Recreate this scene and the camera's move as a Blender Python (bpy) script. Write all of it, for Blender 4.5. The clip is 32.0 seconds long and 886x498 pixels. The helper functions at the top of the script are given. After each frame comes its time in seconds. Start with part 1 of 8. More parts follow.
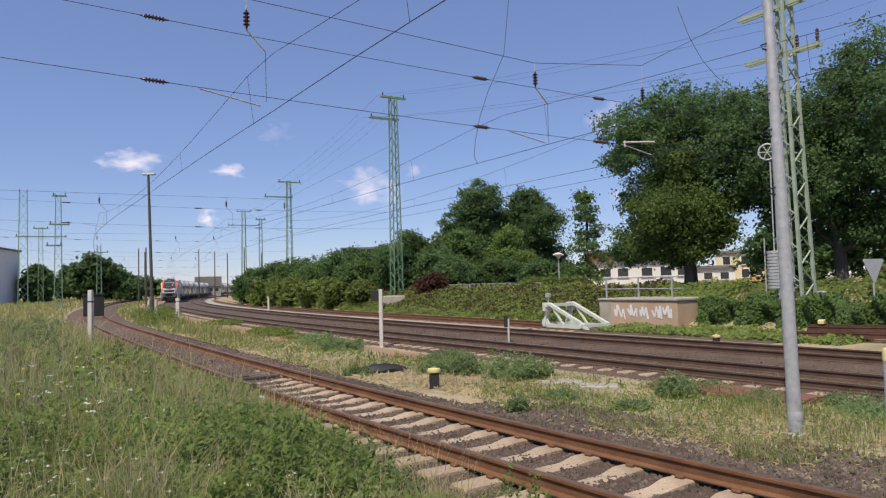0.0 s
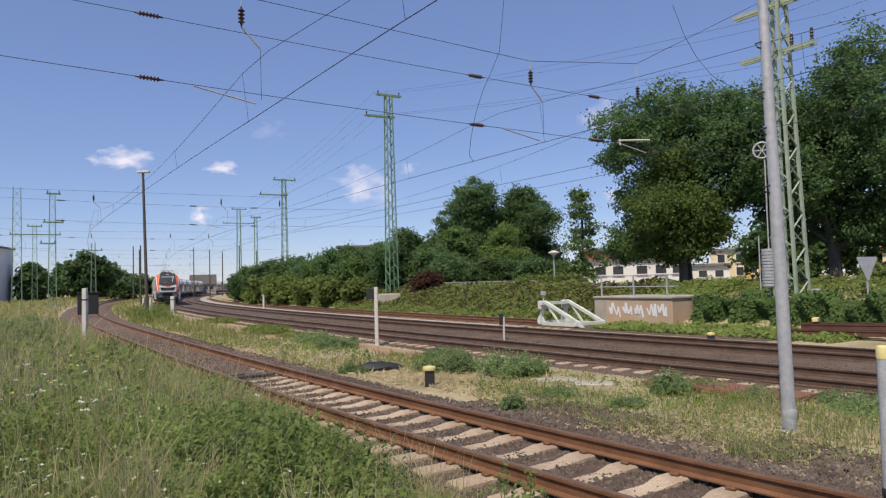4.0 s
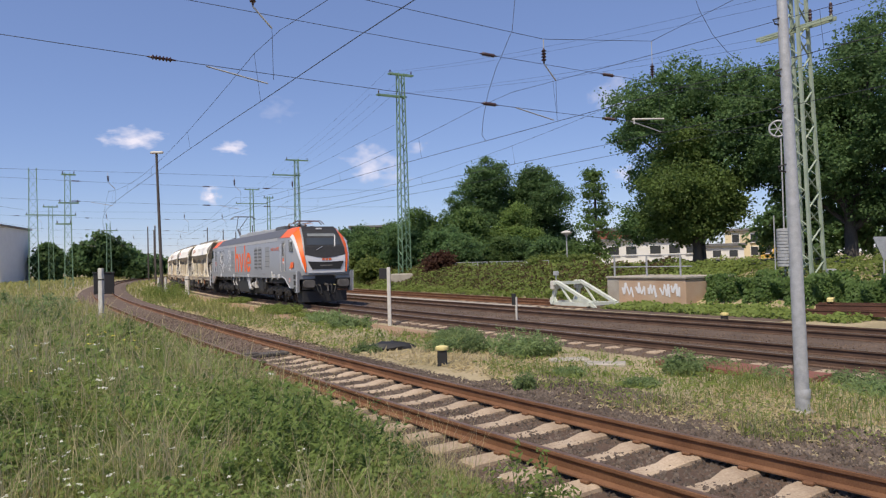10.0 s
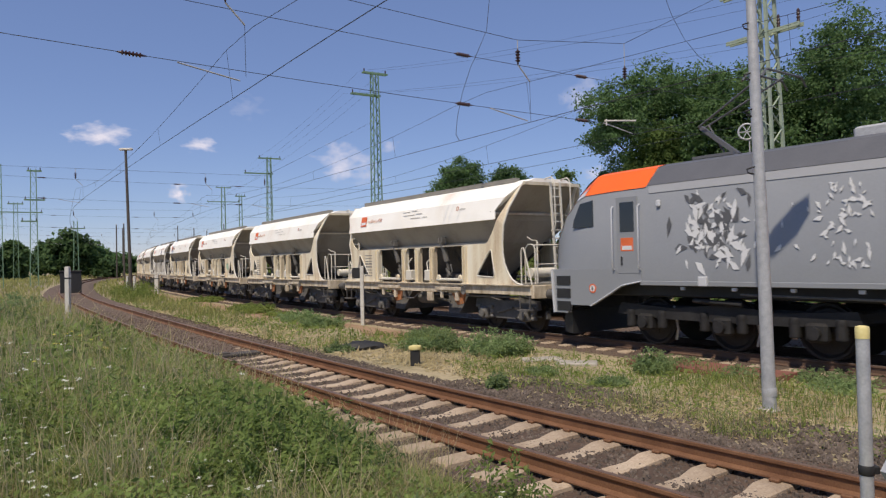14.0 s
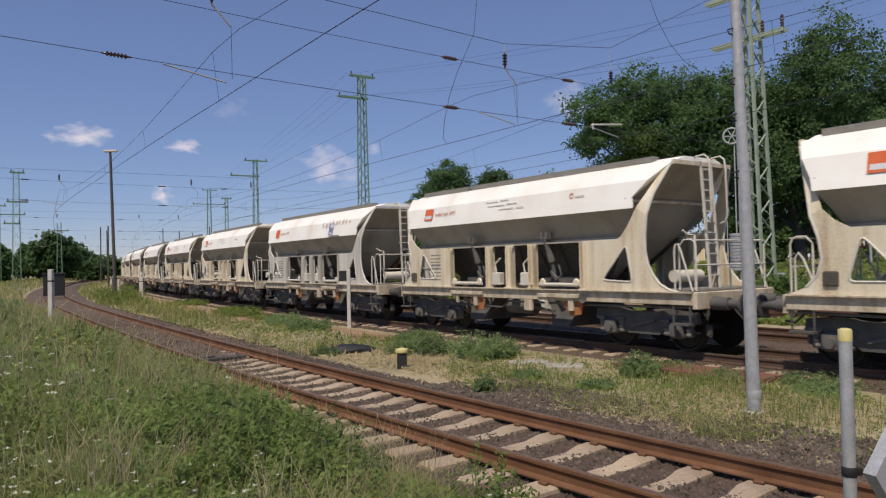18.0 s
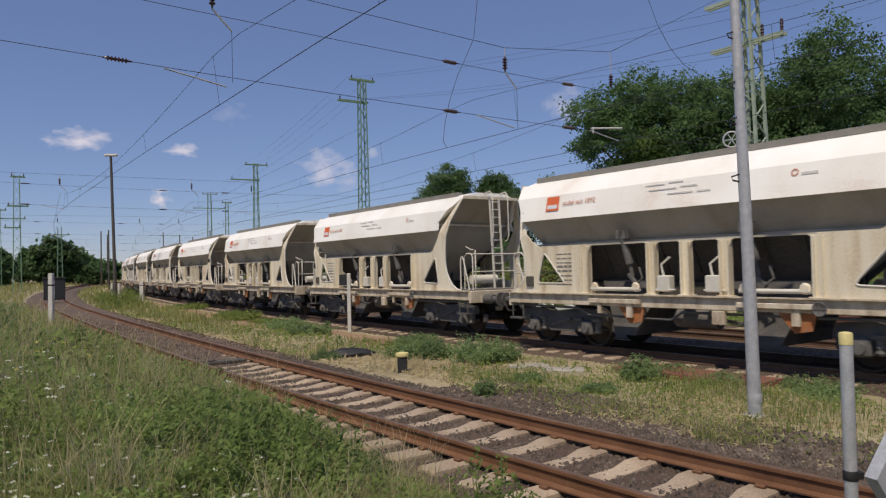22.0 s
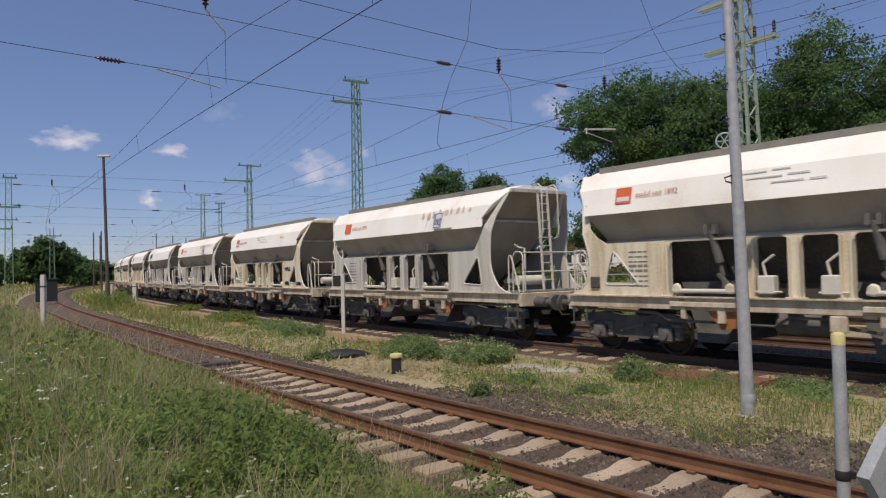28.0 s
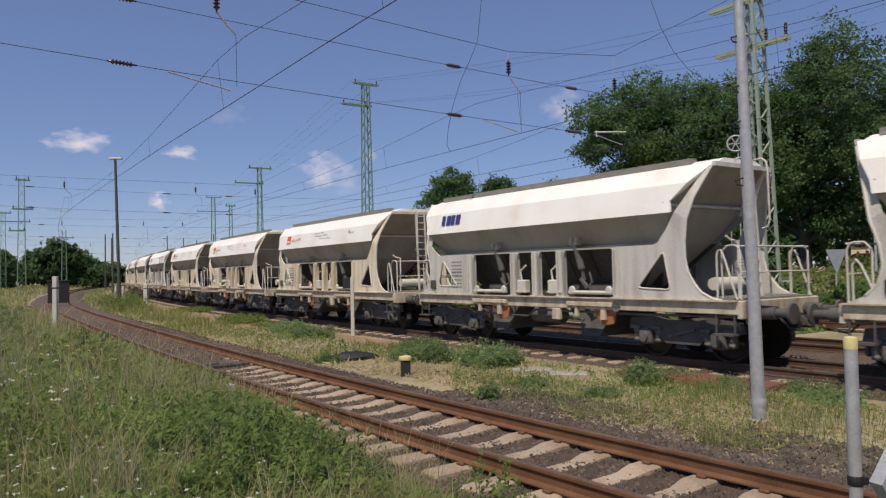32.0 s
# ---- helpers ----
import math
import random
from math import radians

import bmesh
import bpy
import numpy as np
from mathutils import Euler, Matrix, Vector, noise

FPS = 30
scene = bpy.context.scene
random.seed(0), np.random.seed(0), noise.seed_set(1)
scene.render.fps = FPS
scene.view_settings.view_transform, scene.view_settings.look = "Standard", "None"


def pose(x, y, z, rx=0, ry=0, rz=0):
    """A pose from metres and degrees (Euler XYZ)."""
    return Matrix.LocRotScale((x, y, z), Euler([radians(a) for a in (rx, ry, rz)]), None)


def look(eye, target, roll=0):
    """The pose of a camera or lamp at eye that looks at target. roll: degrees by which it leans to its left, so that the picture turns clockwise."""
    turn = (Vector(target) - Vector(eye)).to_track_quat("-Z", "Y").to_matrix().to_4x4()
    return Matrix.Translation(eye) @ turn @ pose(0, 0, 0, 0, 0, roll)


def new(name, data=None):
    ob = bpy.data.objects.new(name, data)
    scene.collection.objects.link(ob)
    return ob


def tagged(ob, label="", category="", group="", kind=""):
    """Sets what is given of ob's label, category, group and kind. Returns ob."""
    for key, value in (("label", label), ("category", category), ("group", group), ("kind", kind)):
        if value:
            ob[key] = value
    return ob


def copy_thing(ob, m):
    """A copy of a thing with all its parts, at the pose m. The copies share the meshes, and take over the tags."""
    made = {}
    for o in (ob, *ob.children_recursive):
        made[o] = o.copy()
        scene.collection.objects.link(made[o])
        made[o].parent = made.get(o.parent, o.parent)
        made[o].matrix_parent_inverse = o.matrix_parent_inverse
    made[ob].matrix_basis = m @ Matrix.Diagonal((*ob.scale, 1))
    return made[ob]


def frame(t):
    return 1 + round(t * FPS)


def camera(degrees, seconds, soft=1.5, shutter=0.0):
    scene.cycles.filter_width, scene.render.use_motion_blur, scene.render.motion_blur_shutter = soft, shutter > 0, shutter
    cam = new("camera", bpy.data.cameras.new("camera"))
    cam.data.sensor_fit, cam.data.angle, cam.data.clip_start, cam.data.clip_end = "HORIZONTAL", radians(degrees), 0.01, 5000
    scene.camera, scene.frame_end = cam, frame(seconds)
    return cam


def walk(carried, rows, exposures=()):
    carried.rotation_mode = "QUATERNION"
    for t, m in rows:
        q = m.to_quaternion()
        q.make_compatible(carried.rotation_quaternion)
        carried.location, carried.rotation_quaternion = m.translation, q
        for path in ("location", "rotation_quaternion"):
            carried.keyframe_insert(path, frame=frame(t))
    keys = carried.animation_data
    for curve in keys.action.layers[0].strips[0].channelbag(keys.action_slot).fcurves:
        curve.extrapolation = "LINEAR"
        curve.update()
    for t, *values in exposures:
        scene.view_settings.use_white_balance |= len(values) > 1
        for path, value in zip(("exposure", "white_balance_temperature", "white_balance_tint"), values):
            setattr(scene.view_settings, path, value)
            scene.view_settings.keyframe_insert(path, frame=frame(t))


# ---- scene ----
cam = camera(63.38, 32.0, soft=1.25, shutter=0.1)
EYE = (0.0, 0.0, 1.98)
# seconds and the camera's turn in degrees; the eye stays where it is
ROWS = [
    (0, 92.804, 1.441, -0.115),
    (0.5, 92.926, 1.344, -0.211),
    (1, 93.003, 1.291, -0.403),
    (1.5, 93.075, 1.336, -0.648),
    (2, 93.014, 1.401, -0.860),
    (2.5, 92.853, 1.424, -1.049),
    (3, 92.770, 1.344, -0.912),
    (3.5, 92.686, 1.359, -0.691),
    (5.5, 92.579, 1.730, -0.036),
    (6, 92.526, 1.717, 0.076),
    (6.5, 92.457, 1.701, 0.306),
    (7, 92.194, 1.676, 0.450),
    (7.5, 91.911, 1.656, 0.591),
    (8, 91.629, 1.641, 0.611),
    (8.5, 91.442, 1.599, 0.629),
    (9, 91.303, 1.559, 0.552),
    (9.5, 91.180, 1.513, 0.528),
    (10, 91.070, 1.466, 0.512),
    (10.5, 91.005, 1.443, 0.498),
    (11, 90.957, 1.403, 0.249),
    (11.5, 90.897, 1.268, -0.037),
    (12, 90.855, 1.268, -0.387),
    (12.5, 90.862, 1.252, -0.770),
    (13, 90.913, 1.294, -0.982),
    (13.5, 90.990, 1.295, -1.327),
    (14, 90.990, 1.247, -1.609),
    (14.5, 91.042, 1.236, -1.914),
    (16.5, 91.157, 1.176, -2.345),
    (17, 91.171, 1.177, -2.428),
    (17.5, 91.210, 1.155, -2.549),
    (18, 91.206, 1.197, -2.650),
    (18.5, 91.257, 1.199, -2.733),
    (19, 91.277, 1.185, -2.771),
    (19.5, 91.310, 1.187, -2.826),
    (20, 91.336, 1.181, -2.789),
    (20.5, 91.370, 1.171, -2.764),
    (21, 91.430, 1.155, -2.755),
    (21.5, 91.472, 1.213, -2.691),
    (22, 91.507, 1.246, -2.622),
    (22.5, 91.576, 1.173, -2.615),
    (23, 91.639, 1.123, -2.619),
    (23.5, 91.677, 0.436, -2.693),
    (24, 91.718, 0.472, -2.721),
    (24.5, 91.773, -0.145, -2.887),
    (25, 91.819, 0.745, -2.967),
    (25.5, 91.834, 0.901, -3.094),
    (27.5, 91.605, 1.223, -3.273),
    (28, 91.576, 1.291, -3.105),
    (28.5, 91.562, 1.282, -2.927),
    (29, 91.572, 1.291, -2.777),
    (29.5, 91.581, 1.232, -2.692),
    (30, 91.613, 1.204, -2.626),
    (30.5, 91.651, 1.235, -2.527),
    (31, 91.689, 1.216, -2.483),
    (31.5, 91.752, 1.204, -2.417),
    (32, 91.798, 1.148, -2.355),
]
EXPOSURES = [(t, e, 6600, 22) for t, e in ((0, 0.12), (9, 0.12), (12, 0.08), (13, 0.03), (14, -0.07), (17, -0.27), (19, -0.25), (23, -0.35), (27, -0.33), (32, -0.26))]
walk(cam, [(t, pose(*EYE, a, b, c)) for t, a, b, c in ROWS], EXPOSURES)

# ---- light ----
SUN_AZ, SUN_EL = 206.0, 58.0      # degrees clockwise from +y, degrees up
world = bpy.data.worlds.new("sky")
scene.world = world
world.use_nodes = True
wn, wl = world.node_tree.nodes, world.node_tree.links
wn.clear()
sky = wn.new("ShaderNodeTexSky")
sky.sky_type, sky.sun_disc = "NISHITA", False
sky.sun_elevation, sky.sun_rotation = radians(SUN_EL), radians(SUN_AZ)
sky.altitude, sky.air_density, sky.dust_density, sky.ozone_density = 2200, 1.22, 0.0, 5.0
wbg = wn.new("ShaderNodeBackground")
wbg.inputs["Strength"].default_value = 0.118
wout = wn.new("ShaderNodeOutputWorld")
haze = wn.new("ShaderNodeMixRGB")
haze.inputs[0].default_value, haze.inputs[2].default_value = 0.42, (1.45, 2.3, 4.4, 1)
wl.new(sky.outputs[0], haze.inputs[1])
wl.new(haze.outputs[0], wbg.inputs[0])
wl.new(wbg.outputs[0], wout.inputs[0])
sun = new("sun", bpy.data.lights.new("sun", "SUN"))
sun.data.energy, sun.data.angle, sun.data.color = 4.2, radians(0.53), (1.0, 0.95, 0.74)
_a, _e = radians(SUN_AZ), radians(SUN_EL)
SUN_FROM = Vector((math.sin(_a) * math.cos(_e), math.cos(_a) * math.cos(_e), math.sin(_e)))
sun.matrix_world = look(SUN_FROM * 200, (0, 0, 0))
scene.view_settings.exposure = 0.0


# ---- materials ----
def material(name, colors, rough=0.8, metal=0.0, scale=6.0, fine=60.0, bump=0.2, island=0.0, contrast=0.6, translucent=0.0, streak=None, spec=0.5, vary=False):
    """A grained surface: colours mixed by two noises (coarse stains, fine grain), a bump, and a shift piece by piece."""
    m = bpy.data.materials.new(name)
    m.use_nodes = True
    n, l = m.node_tree.nodes, m.node_tree.links
    n.clear()
    out, p = n.new("ShaderNodeOutputMaterial"), n.new("ShaderNodeBsdfPrincipled")
    tc = n.new("ShaderNodeTexCoord")
    src = tc.outputs["Object"]
    if streak:
        mp = n.new("ShaderNodeMapping")
        mp.inputs["Scale"].default_value = streak
        l.new(src, mp.inputs["Vector"])
        src = mp.outputs["Vector"]
    n1, n2 = n.new("ShaderNodeTexNoise"), n.new("ShaderNodeTexNoise")
    n1.inputs["Scale"].default_value, n1.inputs["Detail"].default_value = scale, 5
    n2.inputs["Scale"].default_value, n2.inputs["Detail"].default_value = fine, 4
    l.new(src, n1.inputs["Vector"])
    if vary:
        n1.noise_dimensions = "4D"
        seed, far_apart = n.new("ShaderNodeObjectInfo"), n.new("ShaderNodeMath")
        far_apart.operation = "MULTIPLY"
        far_apart.inputs[1].default_value = 40.0
        l.new(seed.outputs["Random"], far_apart.inputs[0])
        l.new(far_apart.outputs[0], n1.inputs["W"])
    l.new(tc.outputs["Object"], n2.inputs["Vector"])
    mx = n.new("ShaderNodeMath")
    mx.operation = "MULTIPLY_ADD"
    l.new(n2.outputs[0], mx.inputs[0])
    mx.inputs[1].default_value = 0.22 if vary else 0.45
    sc = n.new("ShaderNodeMath")
    sc.operation = "MULTIPLY"
    sc.inputs[1].default_value = 0.78 if vary else 0.55
    l.new(n1.outputs[0], sc.inputs[0])
    l.new(sc.outputs[0], mx.inputs[2])
    ramp = n.new("ShaderNodeValToRGB")
    els = ramp.color_ramp.elements
    lo, hi = 0.5 - 0.5 * (1 - contrast) - 0.08, 0.5 + 0.5 * (1 - contrast) + 0.08
    lo, hi = max(0.25, lo), min(0.75, hi)
    for i, c in enumerate(colors):
        pos = lo + (hi - lo) * i / max(1, len(colors) - 1)
        e = els[i] if i < 2 else els.new(pos)
        e.position = pos
        e.color = (*c, 1)
    l.new(mx.outputs[0], ramp.inputs[0])
    col = ramp.outputs[0]
    if island:
        oi, gi = n.new("ShaderNodeObjectInfo"), n.new("ShaderNodeNewGeometry")
        ad = n.new("ShaderNodeMath")
        ad.operation = "ADD"
        l.new(oi.outputs["Random"], ad.inputs[0])
        l.new(gi.outputs["Random Per Island"], ad.inputs[1])
        mr = n.new("ShaderNodeMapRange")
        mr.inputs[2].default_value = 2.0
        mr.inputs[3].default_value, mr.inputs[4].default_value = 1 - island, 1 + island
        l.new(ad.outputs[0], mr.inputs[0])
        hs = n.new("ShaderNodeHueSaturation")
        l.new(mr.outputs[0], hs.inputs["Value"])
        l.new(col, hs.inputs["Color"])
        col = hs.outputs[0]
    l.new(col, p.inputs["Base Color"])
    p.inputs["Roughness"].default_value, p.inputs["Metallic"].default_value = rough, metal
    p.inputs["Specular IOR Level"].default_value = spec
    if bump:
        b = n.new("ShaderNodeBump")
        b.inputs["Strength"].default_value, b.inputs["Distance"].default_value = bump, 0.02
        l.new(mx.outputs[0], b.inputs["Height"])
        l.new(b.outputs[0], p.inputs["Normal"])
    if translucent:
        t, mixs = n.new("ShaderNodeBsdfTranslucent"), n.new("ShaderNodeMixShader")
        l.new(col, t.inputs[0])
        mixs.inputs[0].default_value = translucent
        l.new(p.outputs[0], mixs.inputs[1])
        l.new(t.outputs[0], mixs.inputs[2])
        l.new(mixs.outputs[0], out.inputs[0])
    else:
        l.new(p.outputs[0], out.inputs[0])
    return m


M_GROUND = material("dry meadow soil", [(0.13, 0.125, 0.06), (0.25, 0.21, 0.115), (0.38, 0.31, 0.19), (0.46, 0.39, 0.26)], 0.95, scale=0.55, fine=9, bump=0.6)
M_BALLAST = material("rusty ballast stone", [(0.045, 0.028, 0.019), (0.09, 0.058, 0.04), (0.155, 0.105, 0.074)], 0.95, scale=1.2, fine=24, bump=0.9, contrast=0.5)
M_STONE = material("ballast stones", [(0.035, 0.026, 0.021), (0.095, 0.073, 0.058), (0.21, 0.168, 0.138)], 0.9, scale=3, fine=30, bump=0.5, island=0.65)
M_EARTH = material("brown earthy ballast", [(0.055, 0.037, 0.027), (0.11, 0.076, 0.054), (0.18, 0.13, 0.096)], 0.95, scale=1.0, fine=26, bump=0.8, island=0.3)
M_SANDY = material("sandy track shoulder", [(0.20, 0.12, 0.07), (0.30, 0.19, 0.11), (0.36, 0.25, 0.16)], 0.95, scale=0.8, fine=18, bump=0.5)
M_RAIL = material("rusty rail steel", [(0.10, 0.043, 0.022), (0.19, 0.092, 0.047), (0.28, 0.15, 0.082)], 0.75, 0.25, scale=2.5, fine=60, bump=0.25)
M_RAILHEAD = material("worn rail head", [(0.17, 0.10, 0.065), (0.27, 0.18, 0.125)], 0.5, 0.5, scale=4, fine=70, bump=0.1)
M_SHINYHEAD = material("polished rail head", [(0.26, 0.21, 0.17), (0.38, 0.33, 0.29)], 0.35, 0.6, scale=4, fine=70, bump=0.05)
M_DARKRAIL = material("dark brown rail steel", [(0.055, 0.032, 0.022), (0.105, 0.062, 0.042), (0.16, 0.10, 0.07)], 0.75, 0.2, scale=2.5, fine=60, bump=0.25)
M_SLEEPER = material("weathered concrete sleeper", [(0.20, 0.135, 0.088), (0.39, 0.30, 0.212), (0.53, 0.435, 0.325)], 0.9, scale=2.2, fine=40, bump=0.45, island=0.22)
M_GALV = material("galvanised steel", [(0.30, 0.31, 0.32), (0.42, 0.43, 0.44), (0.55, 0.56, 0.565)], 0.48, 0.2, scale=11, fine=70, bump=0.06)
M_MAST = material("pale green mast paint", [(0.20, 0.265, 0.195), (0.30, 0.365, 0.275), (0.40, 0.45, 0.36)], 0.6, scale=3, fine=40, bump=0.1)
M_MASTGREEN = material("weathered green mast paint", [(0.085, 0.17, 0.10), (0.14, 0.25, 0.15), (0.23, 0.33, 0.22)], 0.65, scale=3, fine=40, bump=0.1)
M_WIRE = material("oxidised copper wire", [(0.035, 0.04, 0.05), (0.06, 0.065, 0.075)], 0.6, 0.3, bump=0)
M_INSUL = material("brown glazed porcelain", [(0.03, 0.015, 0.016), (0.06, 0.028, 0.026)], 0.3, scale=8, bump=0.0)
M_WHITEPOST = material("white painted concrete post", [(0.42, 0.40, 0.36), (0.56, 0.54, 0.49), (0.66, 0.64, 0.59)], 0.85, scale=6, fine=50, bump=0.2)
M_YELLOW = material("faded yellow paint", [(0.60, 0.49, 0.17), (0.72, 0.63, 0.30)], 0.7, scale=9, fine=60, bump=0.1)
M_BLACK = material("black painted steel", [(0.012, 0.012, 0.013), (0.03, 0.03, 0.03)], 0.6, scale=7, bump=0.1)
M_CONCRETE = material("stained concrete", [(0.22, 0.20, 0.17), (0.36, 0.33, 0.28), (0.46, 0.42, 0.36)], 0.9, scale=1.5, fine=30, bump=0.3)
M_WALL = material("rust stained concrete wall", [(0.36, 0.20, 0.12), (0.46, 0.32, 0.22), (0.50, 0.42, 0.33)], 0.9, scale=0.9, fine=25, bump=0.3)
M_PALE = material("white graffiti paint", [(0.60, 0.60, 0.62), (0.75, 0.75, 0.76)], 0.7, scale=9, bump=0.05)
M_STOP = material("pale green buffer stop paint", [(0.40, 0.44, 0.38), (0.56, 0.60, 0.53), (0.64, 0.67, 0.60)], 0.7, scale=4, fine=40, bump=0.15)
M_REDPLATE = material("red oxide plate", [(0.17, 0.065, 0.045), (0.25, 0.10, 0.075)], 0.85, scale=2, fine=30, bump=0.2)
M_RUSTBEAM = material("rusty steel beams", [(0.06, 0.03, 0.022), (0.12, 0.055, 0.035), (0.17, 0.08, 0.05)], 0.85, 0.1, scale=3, fine=40, bump=0.3)
M_BARK = material("tree bark", [(0.04, 0.034, 0.03), (0.08, 0.07, 0.062), (0.12, 0.108, 0.096)], 0.95, scale=5, fine=30, bump=0.7, streak=(1, 1, 0.25))


def leaf(name, a, b, c):
    return material(name, [a, b, c], 0.55, scale=0.9, fine=8, bump=0, island=0.4, translucent=0.55, spec=0.2)


M_LEAF_DARK = leaf("dark tree leaves", (0.062, 0.118, 0.046), (0.11, 0.195, 0.073), (0.165, 0.262, 0.104))
M_LEAF_MID = leaf("mid green leaves", (0.070, 0.128, 0.040), (0.128, 0.21, 0.066), (0.19, 0.285, 0.098))
M_LEAF_IVY = leaf("ivy leaves", (0.11, 0.155, 0.04), (0.195, 0.258, 0.068), (0.30, 0.36, 0.115))
M_LEAF_MAPLE = leaf("light maple leaves", (0.095, 0.155, 0.042), (0.165, 0.25, 0.07), (0.24, 0.33, 0.105))
M_LIGHTLEAF = leaf("light herb leaves", (0.115, 0.165, 0.036), (0.20, 0.26, 0.066), (0.30, 0.35, 0.11))
M_LEAF_HERB = leaf("green meadow herb leaves", (0.105, 0.165, 0.046), (0.19, 0.27, 0.078), (0.29, 0.37, 0.125))
M_LEAF_BANK = leaf("light bramble leaves", (0.125, 0.185, 0.052), (0.23, 0.31, 0.09), (0.34, 0.42, 0.145))
M_GRASS = leaf("green grass", (0.13, 0.185, 0.044), (0.215, 0.28, 0.072), (0.31, 0.37, 0.12))
M_LIGHTGRASS = leaf("pale yellow green grass", (0.24, 0.26, 0.085), (0.36, 0.37, 0.13), (0.48, 0.465, 0.20))
M_SORREL = leaf("brown dry stalks", (0.14, 0.085, 0.045), (0.24, 0.155, 0.08), (0.34, 0.24, 0.13))
M_STRAW = leaf("dry straw grass", (0.34, 0.28, 0.155), (0.48, 0.405, 0.24), (0.60, 0.525, 0.34))
M_HERB = leaf("blue green weeds", (0.125, 0.19, 0.075), (0.205, 0.285, 0.12), (0.295, 0.375, 0.17))
M_FLOWER = material("white flower heads", [(0.50, 0.51, 0.42), (0.66, 0.66, 0.57)], 0.8, bump=0, translucent=0.2)
M_YFLOWER = material("yellow flower heads", [(0.55, 0.48, 0.06), (0.70, 0.62, 0.12)], 0.8, bump=0, translucent=0.2)


# ---- builders ----
class Shape:
    """Collects vertices and faces of one mesh."""

    def __init__(self):
        self.v, self.f, self.s = [], [], []

    def add(self, verts, faces, smooth=False):
        k = len(self.v)
        self.v += [tuple(p) for p in verts]
        self.f += [tuple(i + k for i in f) for f in faces]
        self.s += [smooth] * len(faces)
        return self

    def box(self, x0, x1, y0, y1, z0, z1, c=0.0):
        """A box with chamfered upright and level edges where c is given."""
        if c <= 0:
            v = [(x, y, z) for z in (z0, z1) for x, y in ((x0, y0), (x1, y0), (x1, y1), (x0, y1))]
            return self.add(v, [(3, 2, 1, 0), (4, 5, 6, 7), (0, 1, 5, 4), (1, 2, 6, 5), (2, 3, 7, 6), (3, 0, 4, 7)])
        rings = []
        for z, i in ((z0, c), (z0 + c, 0), (z1 - c, 0), (z1, c)):
            a, b, d, e = x0 + i, x1 - i, y0 + i, y1 - i
            rings.append([(a + c, d, z), (b - c, d, z), (b, d + c, z), (b, e - c, z), (b - c, e, z), (a + c, e, z), (a, e - c, z), (a, d + c, z)])
        return self.loft(rings, True)

    def loft(self, rings, caps=True, smooth=False, closed=True):
        n = len(rings[0])
        v = [p for r in rings for p in r]
        f = []
        for k in range(len(rings) - 1):
            for i in range(n if closed else n - 1):
                j = (i + 1) % n
                f.append((k * n + i, k * n + j, (k + 1) * n + j, (k + 1) * n + i))
        if caps:
            f.append(tuple(range(n - 1, -1, -1)))
            f.append(tuple(range((len(rings) - 1) * n, len(rings) * n)))
        return self.add(v, f, smooth)

    def tube(self, points, r, n=8, r1=None, caps=True):
        """A round bar along points, tapering from r to r1."""
        pts = [Vector(p) for p in points]
        r1 = r if r1 is None else r1
        rings = []
        up = None
        for i, p in enumerate(pts):
            d = (pts[min(i + 1, len(pts) - 1)] - pts[max(i - 1, 0)]).normalized()
            if up is None:
                up = Vector((0, 0, 1)) if abs(d.z) < 0.9 else Vector((1, 0, 0))
            a = d.cross(up).normalized()
            up = a.cross(d).normalized()
            rr = r + (r1 - r) * i / max(1, len(pts) - 1)
            rings.append([p + (a * math.cos(2 * math.pi * k / n) + up * math.sin(2 * math.pi * k / n)) * rr for k in range(n)])
        return self.loft(rings, caps, True)

    def bar(self, p, q, w, h=None):
        """A square bar from p to q."""
        p, q = Vector(p), Vector(q)
        h = w if h is None else h
        d = (q - p).normalized()
        up = Vector((0, 0, 1)) if abs(d.z) < 0.95 else Vector((1, 0, 0))
        a = d.cross(up).normalized()
        b = a.cross(d)
        ring = lambda c: [c + a * x * w / 2 + b * y * h / 2 for x, y in ((-1, -1), (1, -1), (1, 1), (-1, 1))]
        return self.loft([ring(p), ring(q)], True)

    def prism(self, outline, y0, y1):
        """A plate with an outline in x and z, between y0 and y1."""
        return self.loft([[(x, y0, z) for x, z in outline], [(x, y1, z) for x, z in outline]], True)

    def turned(self, profile, base=(0, 0, 0), n=16):
        """A turned body: radius and height pairs about the z axis."""
        b = Vector(base)
        return self.loft([[b + Vector((r * math.cos(2 * math.pi * k / n), r * math.sin(2 * math.pi * k / n), z)) for k in range(n)] for r, z in profile], True, True)

    def axle(self, x, z, y0, y1, profile, n=20):
        """A turned body about an axis along y: radius and y pairs."""
        return self.loft([[(x + r * math.cos(2 * math.pi * k / n), y, z + r * math.sin(2 * math.pi * k / n)) for k in range(n)] for r, y in profile], True, True)

    def mesh(self, name, mat):
        me = bpy.data.meshes.new(name)
        me.from_pydata(self.v, [], self.f)
        me.materials.append(mat)
        me.polygons.foreach_set("use_smooth", self.s)
        me.update()
        if any(self.s) and not all(self.s):
            me.set_sharp_from_angle(angle=radians(40))
        elif all(self.s) and self.s:
            me.set_sharp_from_angle(angle=radians(50))
        return me


def part(name, shape, mat, parent=None, label="", at=None):
    ob = new(name, shape.mesh(name, mat) if isinstance(shape, Shape) else shape)
    if at is not None:
        ob.matrix_basis = at
    ob.parent = parent
    if label:
        ob["label"] = label
    return ob


